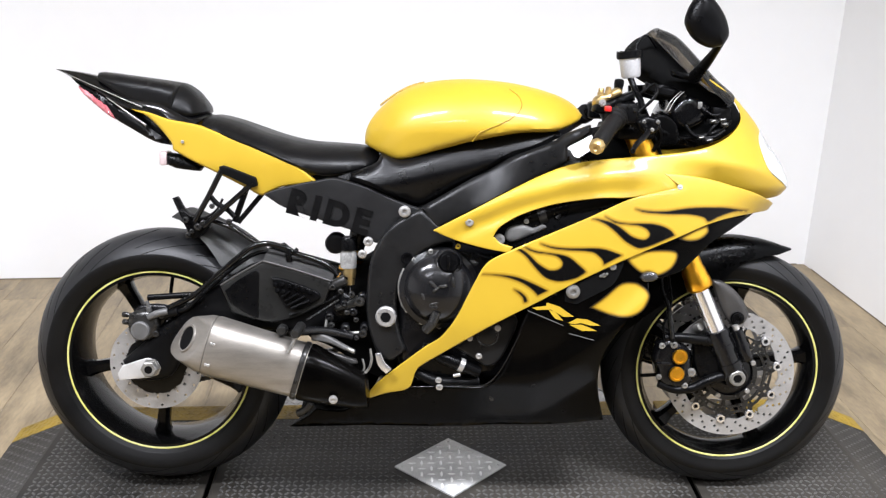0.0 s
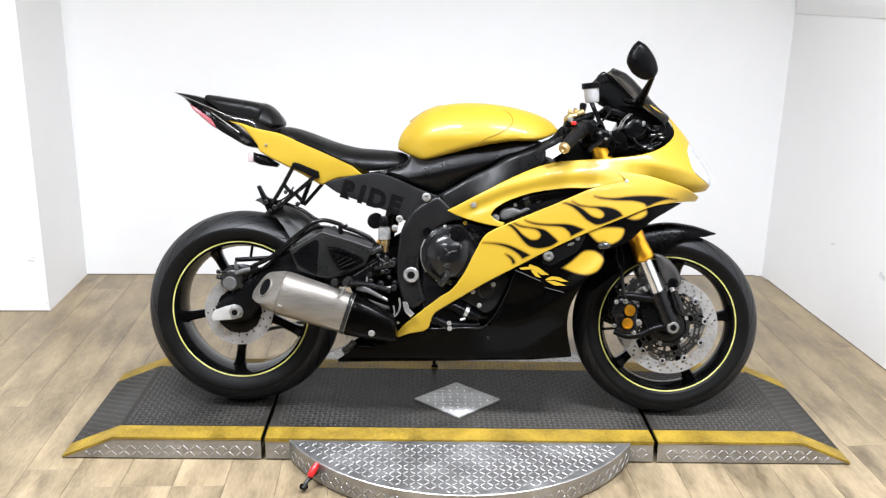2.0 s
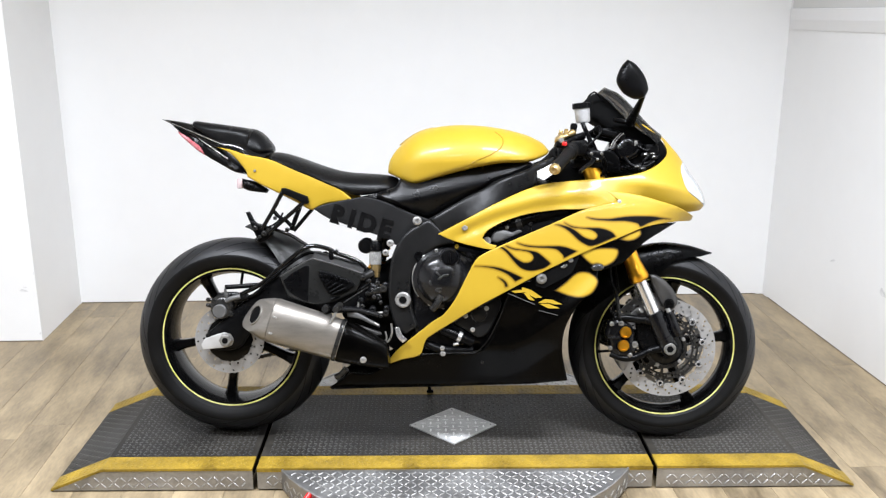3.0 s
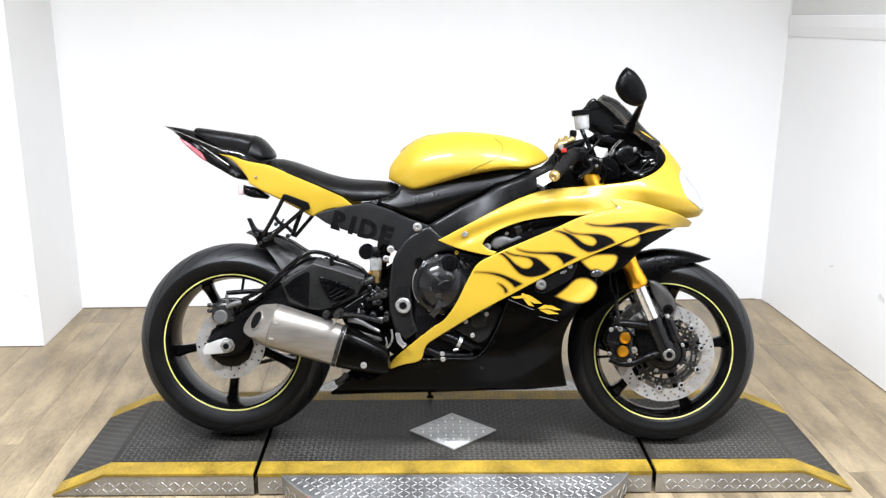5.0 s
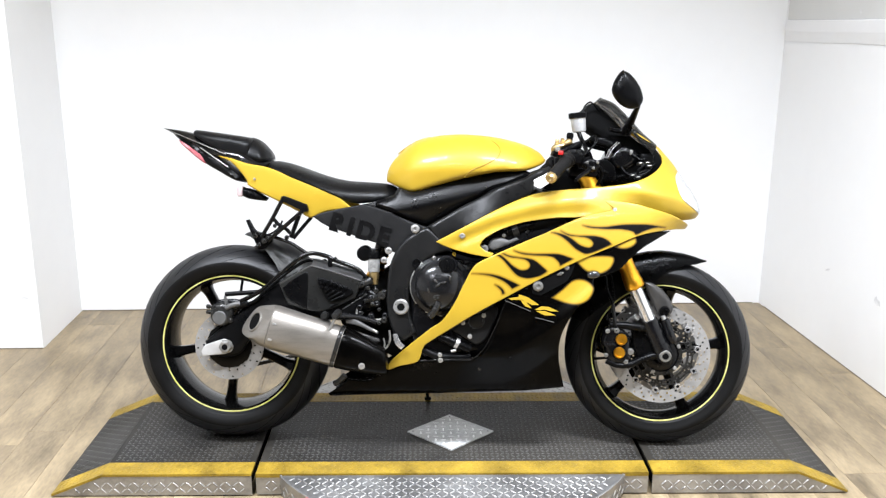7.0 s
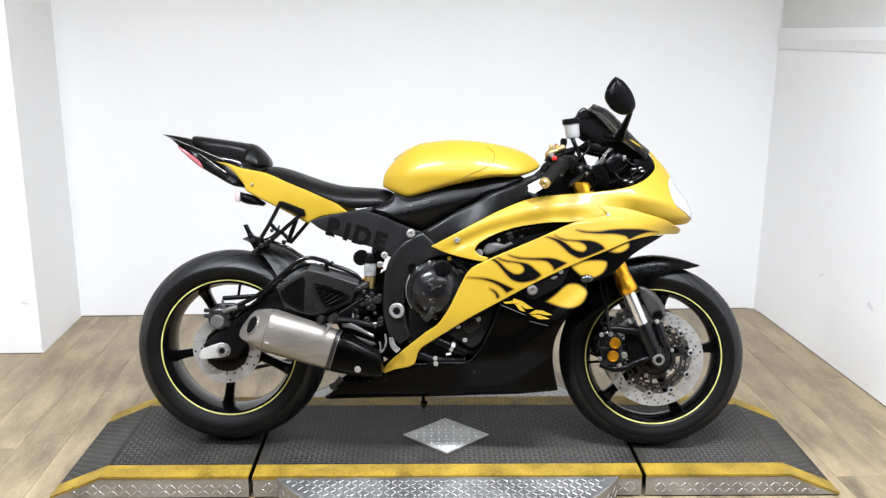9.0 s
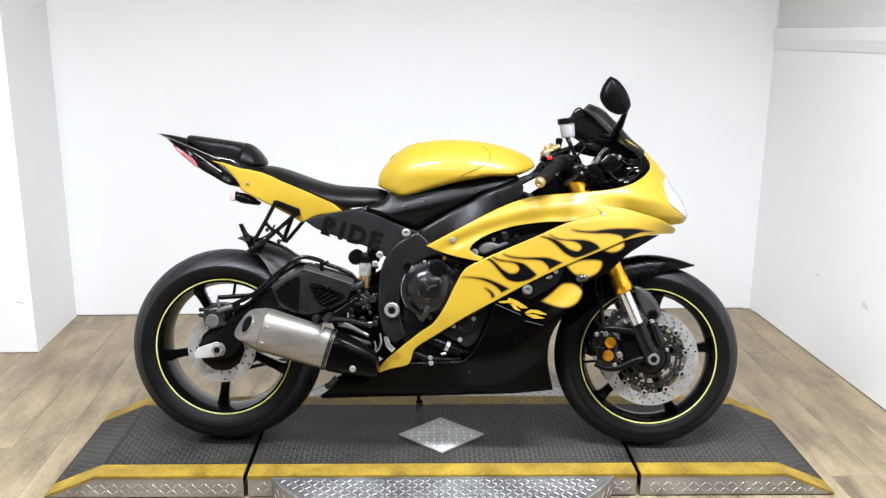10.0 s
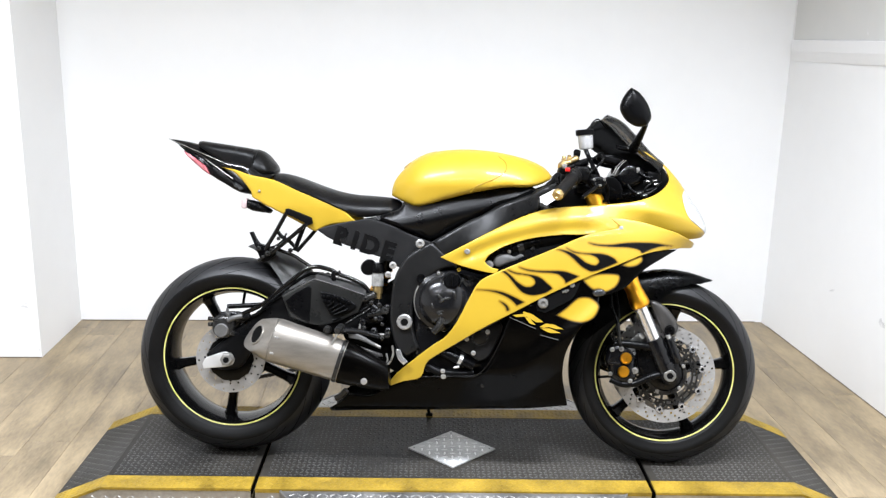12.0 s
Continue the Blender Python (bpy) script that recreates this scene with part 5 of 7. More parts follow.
for x, z in ((-0.390, 0.525), (-0.374, 0.526), (-0.357, 0.523), (-0.341, 0.519), (-0.325, 0.514), (-0.309, 0.509), (-0.385, 0.512), (-0.371, 0.509)):
    part("guard_dot", lathe((x, -0.159, z), (x, -0.1645, z), [(0, 0.0062), (0.6, 0.0058), (1, 0.0035), (1, 0)], 12), BLACK_PLASTIC, guard)
for p, q in (((-0.374, 0.497), (-0.356, 0.510)), ((-0.367, 0.487), (-0.338, 0.505)), ((-0.361, 0.477), (-0.322, 0.499)), ((-0.354, 0.470), (-0.312, 0.489))):
    part("rib", tube([(p[0], -0.1605, p[1]), (q[0], -0.1605, q[1])], 0.0036, smooth=False), BLACK_PLASTIC, guard)

# rear caliper
bm = pillow([(-0.736, 0.394), (-0.744, 0.424), (-0.735, 0.446), (-0.704, 0.457), (-0.672, 0.452), (-0.666, 0.424), (-0.680, 0.390), (-0.708, 0.380)], 0.024, 0.012, -0.116, 0.008)
rcal = part("rear_caliper", bm, DARK_METAL, bike, "grey rear brake caliper")
part("piston_cap", lathe((-0.709, -0.132, 0.409), (-0.709, -0.150, 0.409), [(0, 0), (0, 0.0250), (0.3, 0.0250), (0.35, 0.0222), (0.85, 0.0220), (1, 0.0195), (1, 0)], 26), CAST_GREY, rcal, "round grey piston housing")
for z in (0.4235, 0.441):
    part("slide_pin", lathe((-0.735, -0.124, z), (-0.756, -0.124, z + 0.002), [(0, 0), (0, 0.005), (0.4, 0.005), (0.45, 0.0070), (0.9, 0.0068), (1, 0.005), (1, 0)], 12), DARK_METAL, rcal)
part("bleed_nipple", lathe((-0.690, -0.130, 0.452), (-0.694, -0.134, 0.478), [(0, 0), (0, 0.0065), (0.4, 0.0065), (0.45, 0.0045), (0.8, 0.0045), (1, 0.0035), (1, 0)], 12), CAST_GREY, rcal)
part("hose_joint", tube([(-0.690, -0.138, 0.440), (-0.668, -0.140, 0.450), (-0.645, -0.138, 0.455)], 0.0085), CAST_GREY, rcal)


part("caliper_bracket", pillow([(-0.69, 0.36), (-0.66, 0.42), (-0.635, 0.452), (-0.66, 0.466), (-0.72, 0.462), (-0.735, 0.44)], 0.009, 0.008, -0.112, 0.010), ENGINE_BLACK, rcal)
for x, z in ((-0.676, 0.400), (-0.728, 0.442), (-0.660, 0.444)):
    bolt(x, -0.135, z, 0.0065, rcal, DARK_METAL)
part("brake_hose", tube([(-0.66, -0.125, 0.445), (-0.60, -0.14, 0.462), (-0.56, -0.145, 0.50), (-0.49, -0.13, 0.560), (-0.44, -0.11, 0.590), (-0.40, -0.09, 0.590)], 0.0055, n=8), BLACK_PLASTIC, rcal, "black rubber brake hose")
part("clip", rod((-0.665, -0.128, 0.44), (-0.62, -0.138, 0.456), 0.010, seg=12), BLACK_PLASTIC, rcal)
guide = part("hose_guide", tube([(-0.647, -0.130, 0.460), (-0.581, -0.134, 0.495), (-0.522, -0.135, 0.547), (-0.480, -0.134, 0.582), (-0.450, -0.132, 0.606), (-0.415, -0.130, 0.6155), (-0.368, -0.128, 0.605), (-0.350, -0.127, 0.594), (-0.308, -0.125, 0.580), (-0.272, -0.122, 0.563), (-0.252, -0.12, 0.540)], 0.0068, None, 12, 8), BLACK_GLOSS, bike, "glossy black tube rail over the swingarm")
part("rail_clip", tube([(-0.362, -0.128, 0.604), (-0.363, -0.130, 0.590), (-0.362, -0.128, 0.574)], 0.0075), BLACK_PLASTIC, guide)
part("rail_clip", tube([(-0.352, -0.127, 0.600), (-0.346, -0.127, 0.594)], 0.0095, smooth=False), BLACK_PLASTIC, guide)
part("cross_rail", tube([(-0.545, -0.10, 0.664), (-0.489, -0.115, 0.646), (-0.455, -0.122, 0.626), (-0.430, -0.128, 0.612)], 0.0055), BLACK_GLOSS, guide)

part("torque_link", rod((-0.70, -0.108, 0.480), (-0.455, -0.112, 0.500), 0.0075, seg=12), BLACK_SATIN, bike, "black torque link")

# chain on the far side
bm = bmesh.new()
for k in range(44):
    t = k / 43
    for dz0, dz1 in ((0.098, 0.045), (-0.108, -0.140)):
        x, z = XR + (0.53) * t, RR + dz0 + (0.155 - 0.0 + dz1 - dz0) * t
        block(x - 0.0075, 0.082, z - 0.006, x + 0.0055, 0.096, z + 0.006, bm=bm)
tagged(part("drive_chain", bm, DARK_METAL, bike, "dark metal drive chain", smooth=False), kind="stuff")

# hugger over the rear tyre
bm = bmesh.new()
rows = []
for a in np.linspace(82, 42, 14):
    ar = radians(a)
    lift, edge = 0.364, 0.358 - 0.070 * min(1.0, max(0.0, (80 - a) / 24))
    row = []
    for k in range(11):
        t = -1 + k / 5
        rr = lift - (lift - edge) * abs(t) ** 3.0
        row.append(bm.verts.new((XR + rr * math.cos(ar), 0.096 * t, RR + rr * math.sin(ar))))
    rows.append(row)
for u, v in zip(rows, rows[1:]):
    for i in range(10):
        bm.faces.new((u[i], u[i + 1], v[i + 1], v[i]))
bmesh.ops.solidify(bm, geom=bm.faces[:], thickness=0.003)
# base grey is raised to carry the highlight of a glossy hugger
part("rear_hugger", bm, CAST_GREY, bike, "rear tyre hugger, grey with its highlight painted in")

# bracket hanging under the tail
hang = part("tail_bracket", tube([(-0.510, -0.131, 0.786), (-0.545, -0.126, 0.722), (-0.580, -0.12, 0.664)], 0.0065, smooth=False), BLACK_GLOSS, bike, "black tubular bracket under the tail")
part("strut", tube([(-0.440, -0.131, 0.756), (-0.500, -0.126, 0.704), (-0.560, -0.12, 0.652)], 0.0065, smooth=False), BLACK_GLOSS, hang)
part("mount_plate", panel([(-0.516, 0.792), (-0.505, 0.794), (-0.434, 0.768), (-0.430, 0.750), (-0.442, 0.745), (-0.456, 0.752), (-0.500, 0.772), (-0.515, 0.778)], lambda x, z: 0.137, 0.012, -1, 0.010, 0.002), BLACK_SATIN, hang)
part("strut", tube([(-0.462, -0.10, 0.742), (-0.492, -0.10, 0.662)], 0.0072, smooth=False), BLACK_SATIN, hang)
part("strut", tube([(-0.426, -0.10, 0.728), (-0.484, -0.10, 0.660)], 0.006, smooth=False), BLACK_SATIN, hang)
part("strut", tube([(-0.545, -0.11, 0.722), (-0.530, -0.11, 0.705), (-0.505, -0.11, 0.690), (-0.49, -0.11, 0.675)], 0.006), BLACK_PLASTIC, hang)
part("plate_holder", panel([(-0.632, 0.716), (-0.626, 0.718), (-0.606, 0.684), (-0.580, 0.672), (-0.556, 0.670), (-0.548, 0.650), (-0.575, 0.626), (-0.592, 0.622), (-0.604, 0.650), (-0.622, 0.692)], lambda x, z: 0.115, 0.035, -1, 0.012, 0.004), BLACK_PLASTIC, hang, "black plate holder stub")
bolt(-0.588, -0.118, 0.640, 0.005, hang, DARK_METAL)
for x, z, r in ((-0.600, 0.668, 0.006), (-0.572, 0.652, 0.007), (-0.560, 0.662, 0.005), (-0.596, 0.632, 0.005), (-0.500, 0.664, 0.006), (-0.538, 0.700, 0.005)):
    bolt(x, -0.122, z, r, hang, DARK_METAL, "bracket_bolt", 0.007)
part("wire", tube([(-0.612, -0.11, 0.690), (-0.590, -0.118, 0.676), (-0.560, -0.12, 0.672), (-0.530, -0.115, 0.690), (-0.516, -0.11, 0.716)], 0.003), BLACK_PLASTIC, hang)
bolt(-0.432, -0.104, 0.735, 0.006, hang)

# tail, seat
tail_w = ramp_fn([-0.95, -0.85, -0.75, -0.65, -0.5, -0.35, -0.25], [0.010, 0.055, 0.090, 0.108, 0.125, 0.140, 0.145])
part("tail_cowl", crowned(TAIL_TOP, lambda x: tail_w(x) * 0.95, 0.06, 0.010), BLACK_GLOSS, bike, "glossy black pointed tail cowl")
part("under_tail", pillow(TAIL_UNDER, lambda x, z: tail_w(x) * 0.84, 0.008, 0.0, 0.010), BLACK_SATIN, bike, "glossy black under-tail panel")
part("tail_light", pillow(grown(TAIL_LIGHT, 0.001), lambda x, z: tail_w(x) * 0.93, 0.006, 0.0, 0.006, relax=2), RED_LENS, bike, "red tail light lens")
both("tail_side", TAIL_SIDE, lambda x, z: tail_w(x) - 0.25 * max(0.0, 0.80 - z) * 0.5, YELLOW, "yellow painted tail panel", thick=0.02)
bolt(-0.602, -0.117, 0.846, 0.0032, name="tail_screw", out=0.003)
# the first strip is silver trim, the second paints a white highlight
for name, line, r in (("tail_strip", ((-0.918, 1.007), (-0.841, 0.978), (-0.768, 0.950), (-0.697, 0.922)), (0.0008, 0.0016)), ("light_strip", ((-0.786, 0.944), (-0.754, 0.924), (-0.725, 0.905), (-0.690, 0.882)), (0.001, 0.0026))):
    part(name, tube([(x, -tail_w(x) * 0.97, z) for x, z in line], r), WORN_ALLOY, bike, "one of the thin silver and highlight strips along the tail")
part("passenger_pad", crowned(COWL_PAD, lambda x: tail_w(x) * 0.86, 0.028, 0.008), VINYL, bike, "black passenger seat pad")
part("seat_hump", crowned(COWL_HUMP, lambda x: 0.092, 0.07, 0.012, 0.008, 0.03), VINYL, bike, "rounded black seat hump")
seat_w = ramp_fn([-0.6, -0.5, -0.35, -0.25, -0.15], [0.112, 0.136, 0.148, 0.128, 0.095])
part("rider_seat", crowned(SEAT, lambda x: seat_w(x), 0.06, 0.012, 0.010), VINYL, bike, "black vinyl rider seat")
part("turn_signal", pillow([(-0.650, 0.820), (-0.612, 0.812), (-0.566, 0.786), (-0.574, 0.776), (-0.625, 0.782), (-0.647, 0.790)], 0.028, 0.010, -0.075, 0.007), BLACK_PLASTIC, bike, "black turn signal under the tail")
part("signal_lens", block(-0.664, -0.098, 0.790, -0.645, -0.05, 0.822, 0.005), PINK_LENS, bike, "clear lamp lens under the tail")

# tank
tank_w = ramp_fn([-0.20, -0.15, -0.08, 0.0, 0.1, 0.2, 0.32], [0.110, 0.128, 0.150, 0.168, 0.178, 0.172, 0.140])
tank_top = ramp_fn([p[0] for p in TANK_TOP], [p[1] for p in TANK_TOP])


def tank_half(x, z):
    """Round over the top and the rear, upright at the lower edge."""
    d = min(1.0, max(0.0, (tank_top(x) + 0.004 - z) / 0.125))
    e = min(1.0, max(0.0, (x + 0.200) / 0.10))
    f = min(1.0, max(0.0, (0.325 - x) / 0.09))
    over = math.sqrt(max(0.0, 1 - (1 - d) ** 2.2))
    return tank_w(x) * (0.06 + 0.94 * over) * (0.35 + 0.65 * math.sqrt(1 - (1 - e) ** 2)) * (0.6 + 0.4 * math.sqrt(1 - (1 - f) ** 2)) * (1 - 0.10 * max(0.0, 0.88 - z) / 0.07)


tank = part("fuel_tank", pillow(TANK, tank_half, 0.014, 0.0, 0.009, relax=1, floor_share=0.85), YELLOW, bike, "glossy yellow fuel tank")
part("tank_seam", tube([(x, -tank_half(x, z) - 0.0010, z) for x, z in TANK_SEAM], 0.0014, n=8), FLAME_EDGE, tank)
part("tank_pad", tube([(x, -0.006, tank_top(x) + 0.001) for x in (-0.160, -0.14, -0.11, -0.08, -0.055)], 0.0024), FLAME_EDGE, tank, "thin worn pad edge on the tank")
both("knee_cover", TANK_COVER, lambda x, z: 0.140 + 0.020 * math.exp(-((z - 0.775 - 0.24 * (x + 0.05)) / 0.034) ** 2) - 0.10 * max(0.0, z - 0.82), KNEE_COVER, "dimpled black knee cover below the tank", thick=0.03, roll=0.02)

# frame
both("frame_spar", FRAME_SPAR, lambda x, z: 0.165 + 0.03 * max(0.0, 0.2 - abs(x - 0.15)) - 0.45 * math.exp(-((x - 0.10) / 0.05) ** 2) * (z - 0.742 - 0.42 * (x - 0.10)), FRAME_BLACK, "satin black aluminium frame spar", thick=0.035, roll=0.012)
for ob in both("pivot_plate", PIVOT_PLATE, lambda x, z: 0.166, FRAME_BLACK, "satin black frame pivot plate", thick=0.04, roll=0.009):
    s = -1 if ob.name == "pivot_plate" else 1
    part("pivot_nut", lathe((-0.136, s * 0.164, 0.456), (-0.136, s * 0.178, 0.456), [(0, 0), (0, 0.0245), (0.75, 0.0245), (1, 0.021), (1, 0.0125), (0.3, 0.0115), (0.3, 0)], 12), BOLT_METAL, ob, "bright swingarm pivot nut")
    # six-sided black disc, painted shade for the hex hole
    part("nut_socket", lathe((-0.136, s * 0.176, 0.456), (-0.136, s * 0.1785, 0.456), [(0, 0), (0, 0.0125), (1, 0.012), (1, 0)], 6), GAP_BLACK, ob)
    part("plug", lathe((-0.088, s * 0.164, 0.591), (-0.088, s * 0.170, 0.591), [(0, 0), (0, 0.014), (1, 0.014), (1, 0.009), (0.4, 0.008), (0.4, 0)], 20), BLACK_GLOSS, ob)
rail = both("seat_rail", SUBFRAME_PLATE, lambda x, z: 0.146, RAIL_BLACK, "matt black seat rail cover with dark lettering", thick=0.02, roll=0.004)[0]
for x, z, r in ((-0.094, 0.698, 0.011), (-0.176, 0.629, 0.009), (-0.190, 0.600, 0.008)):
    bolt(x, -0.164, z, r, out=0.008)


def lettering(body_text, size, x, y, z, tilt, mat, parent, name, depth=0.0008, shear=0.0):
    curve = bpy.data.curves.new(name, "FONT")
    curve.body, curve.size, curve.extrude, curve.shear, curve.space_character = body_text, size, depth, shear, 1.30
    curve.offset = size * 0.055
    tmp = bpy.data.objects.new(name, curve)
    scene.collection.objects.link(tmp)
    me = bpy.data.meshes.new_from_object(tmp.evaluated_get(bpy.context.evaluated_depsgraph_get()))
    bpy.data.objects.remove(tmp)
    me.materials.clear()
    me.materials.append(mat)
    ob = new(name, me)
    ob.parent = parent
    ob.matrix_basis = pose(x, y, z, 90, 0, 0) @ pose(0, 0, 0, 0, 0, tilt)
    return ob


lettering("RIDE", 0.075, -0.366, -0.1468, 0.695, -16, LETTER, rail, "letters")

# fairing
EMBLEM = [[(0.192, 0.494), (0.224, 0.499), (0.223, 0.507), (0.252, 0.498), (0.285, 0.476), (0.263, 0.475), (0.233, 0.491), (0.202, 0.489)],
          [(0.228, 0.490), (0.244, 0.486), (0.262, 0.466), (0.244, 0.470)],
          [(0.273, 0.461), (0.292, 0.472), (0.315, 0.470), (0.343, 0.458), (0.321, 0.457), (0.300, 0.462), (0.288, 0.459)],
          [(0.276, 0.457), (0.303, 0.458), (0.336, 0.446), (0.303, 0.444)]]
nose = [(0.674, 0.957), (0.691, 0.938), (0.711, 0.916), (0.731, 0.888), (0.748, 0.857), (0.768, 0.832), (0.787, 0.808), (0.801, 0.773), (0.809, 0.750), (0.800, 0.738), (0.745, 0.731), (0.690, 0.731), (0.632, 0.736), (0.569, 0.750), (0.530, 0.762)]
crease = ramp_fn([.38, .445, .52, .57, .63, .70, .72, .76, .81], [.807, .818, .821, .819, .813, .802, .794, .775, .75])
crest = ramp_fn([0.0, 0.05, 0.15, 0.25, 0.35, 0.45, 0.52], [0.67, 0.70, 0.742, 0.772, 0.788, 0.792, 0.79])


def upper_body(x, z):
    """The upper fairing turns under below a crease at the nose and has a raised crest that runs back along its flank."""
    fade = min(1.0, max(0.0, (0.49 - x) / 0.12)) * min(1.0, max(0.0, (x + 0.02) / 0.08))
    d = z - crest(x)
    under = max(0.0, crease(x) + 0.006 - z)
    under = (under - 0.007 if under > 0.014 else under * under / 0.028) * min(1.0, max(0.0, (x - 0.495) / 0.10))
    r = min(1.0, max(0.0, (nose_x(z) - x) / 0.2))
    cut = min(0.06, 0.80 * under) * math.sqrt(max(0.0, 1 - (1 - r) ** 2))
    return body(x, z) - cut + fade * (0.009 * math.exp(-(d / 0.022) ** 2) - 0.005 * math.exp(-((d + 0.035) / 0.016) ** 2))


FLAMES = (FLAME_A, FLAME_B, FLAME_C, FLAME_D, FLAME_E, FLAME_F)


def sprayed(flame, flames, s, lift, parent):
    """A black flame sprayed onto the lower fairing, fading softly into the yellow round it."""
    own = outline(flame, 75, 0.003)
    keep = outline(SIDE_FULL, 55, 0.010)
    (x0, z0), (x1, z1) = own.min(0) - 0.014, own.max(0) + 0.014
    pts, tris = filled(np.array([(x0, z0), (x1, z0), (x1, z1), (x0, z1)]), 0.0026)

    def depth_in(core):
        return np.where(inside(pts, core), 1, -1) * edge_distance(pts, core)

    depth = depth_in(own)
    fits = inside(pts, keep) & (edge_distance(pts, keep) > 0.0026) & (depth > -0.0095)
    tris = [t for t in tris if all(fits[i] for i in t)]
    for other in flames:
        depth = np.maximum(depth, depth_in(outline(other, 75, 0.003)))
    amount = np.clip(0.46 + np.where(depth > 0, depth / 0.0052, depth / 0.0165), 0, 1)
    bm = shell([(x, s * (body(x, z) + lift), z) for x, z in pts], [(x, s * (body(x, z) + lift - 0.0006), z) for x, z in pts], tris)
    tint = bm.verts.layers.float.new("spray")
    for k, v in enumerate(bm.verts):
        v[tint] = float(amount[k % len(pts)])
    for v in [v for v in bm.verts if not v.link_faces]:
        bm.verts.remove(v)
    return part("flame", bm, FLAME_PAINT, parent, "airbrushed black flame with a soft brown edge")


def shaded_tip(patch, s, parent):
    """A yellow flame tip on the black belly, sprayed darker towards its rim."""
    loop = outline(grown(patch, 0.002), 60, 0.004)
    pts, tris = filled(loop, 0.0045, (0.002, 0.005, 0.009))
    amount = np.clip(0.72 - edge_distance(pts, loop) / 0.0135, 0, 1)
    bm = shell([(x, s * (belly_body(x, z) - 0.0045), z) for x, z in pts], [(x, s * (belly_body(x, z) - 0.0057), z) for x, z in pts], tris)
    tint = bm.verts.layers.float.new("spray")
    for k, v in enumerate(bm.verts):
        v[tint] = float(amount[k % len(pts)])
    return part("flame_tip", bm, FLAME_PAINT, parent, "yellow flame tip with a soft dark rim")


SIDE_FULL = SIDE_LOWER[:11] + [(0.757, 0.716), (0.759, 0.709), (0.753, 0.703)] + SIDE_LOWER[13:]
both("upper_fairing", UPPER[:14] + nose + UPPER[18:], upper_body, YELLOW, "glossy yellow upper fairing with an air vent", step=0.0075, roll=0.003)
lower = both("flame_fairing", SIDE_FULL, body, YELLOW, "glossy yellow lower fairing with black flames", lift=0.002, step=0.013, roll=0.003)
fold = ramp_fn([-0.40, 0.09, 0.16, 0.20, 0.24, 0.28, 0.335, 0.39, 0.45], [0.24, 0.315, 0.317, 0.321, 0.339, 0.371, 0.411, 0.46, 0.52])


def belly_body(x, z):
    """The belly turns inward below a soft fold that rises towards the front wheel."""
    d = z - fold(x)
    share = min(1.0, max(0.0, (x - 0.02) / 0.10))
    return body(x, z) + share * (0.014 * math.exp(-(d / 0.040) ** 2) if d > 0 else 0.014 - 0.30 * max(0.0, -d - 0.006) * (1.0 if d > -0.10 else 0.10 / -d))


belly = both("belly_fairing", BELLY, belly_body, BELLY_BLACK, "scuffed black belly fairing", lift=-0.006, step=0.010)
both("inner_fairing", [(0.09, 0.66), (0.20, 0.735), (0.42, 0.755), (0.42, 0.70), (0.30, 0.655), (0.15, 0.60)], lambda x, z: body(x, z) - 0.035, BLACK_PLASTIC, "black inner vent panel", thick=0.01)
for s, low, bel in ((-1, lower[0], belly[0]), (1, lower[1], belly[1])):
    for k, flame in enumerate(FLAMES):
        sprayed(flame, FLAMES, s, 0.00215 + 0.00005 * k, low)
    for patch in (YELLOW_A, YELLOW_B, YELLOW_C):
        shaded_tip(patch, s, bel)
    for stroke in EMBLEM:
        part("emblem", panel(stroke, belly_body, 0.0012, s, 0.006, 0, 8, -0.0045), YELLOW, bel, "slanted yellow emblem stroke")
    for x0, z0, x1, z1 in ((0.183, 0.487, 0.262, 0.455), (0.275, 0.437, 0.330, 0.425)):
        part("small_print", tube([(x0, s * (belly_body(x0, z0) - 0.0045), z0), (x1, s * (belly_body(x1, z1) - 0.0045), z1)], 0.0009, smooth=False), CAST_GREY, bel)
    # flat black sheet that paints the shade of a recess
    part("panel_gap", panel(BELLY_GAP, belly_body, 0.0015, s, 0.010, 0, 40, -0.0042), GAP_BLACK, bel)
    # the three smallest are bright studs in place of glints
    for x, z, r in ((0.281, 0.533, 0.0125), (0.366, 0.590, 0.006), (0.347, 0.571, 0.004), (0.340, 0.569, 0.0025), (0.353, 0.574, 0.0025)):
        bolt(x, s * (belly_body(x, z) - 0.004), z, r, bel, WORN_ALLOY, s=s, out=0.008 if r > 0.01 else 0.004)
    part("side_marker", pillow([(0.424, 0.568), (0.436, 0.580), (0.458, 0.580), (0.466, 0.570), (0.456, 0.560), (0.434, 0.558)], 0.010, 0.008, s * (belly_body(0.445, 0.57) - 0.002), 0.006), DARK_LENS, bel, "clear side marker lens with a dark inside")
    bolt(0.109, s * (belly_body(0.109, 0.268) - 0.006), 0.268, 0.005, bel, DARK_METAL, s=s, out=0.003)
    bolt(0.051, s * (upper_body(0.051, 0.681) - 0.001), 0.681, 0.0075, bike, s=s, out=0.005)
    bolt(0.119, s * (body(0.119, 0.641) - 0.03), 0.641, 0.010, bike, s=s)
bm = bmesh.new()
rows = []
for x, z in ((-0.371, 0.166), (-0.2, 0.176), (-0.034, 0.184), (0.1, 0.191), (0.254, 0.199), (0.371, 0.213)):
    w = belly_body(x, z) - 0.007
    rows.append([bm.verts.new((x, w * t, z + 0.002 - 0.03 * (1 - t * t))) for t in np.linspace(-1, 1, 9)])
for u, v in zip(rows, rows[1:]):
    for i in range(8):
        bm.faces.new((u[i], u[i + 1], v[i + 1], v[i]))
bmesh.ops.solidify(bm, geom=bm.faces[:], thickness=0.003)
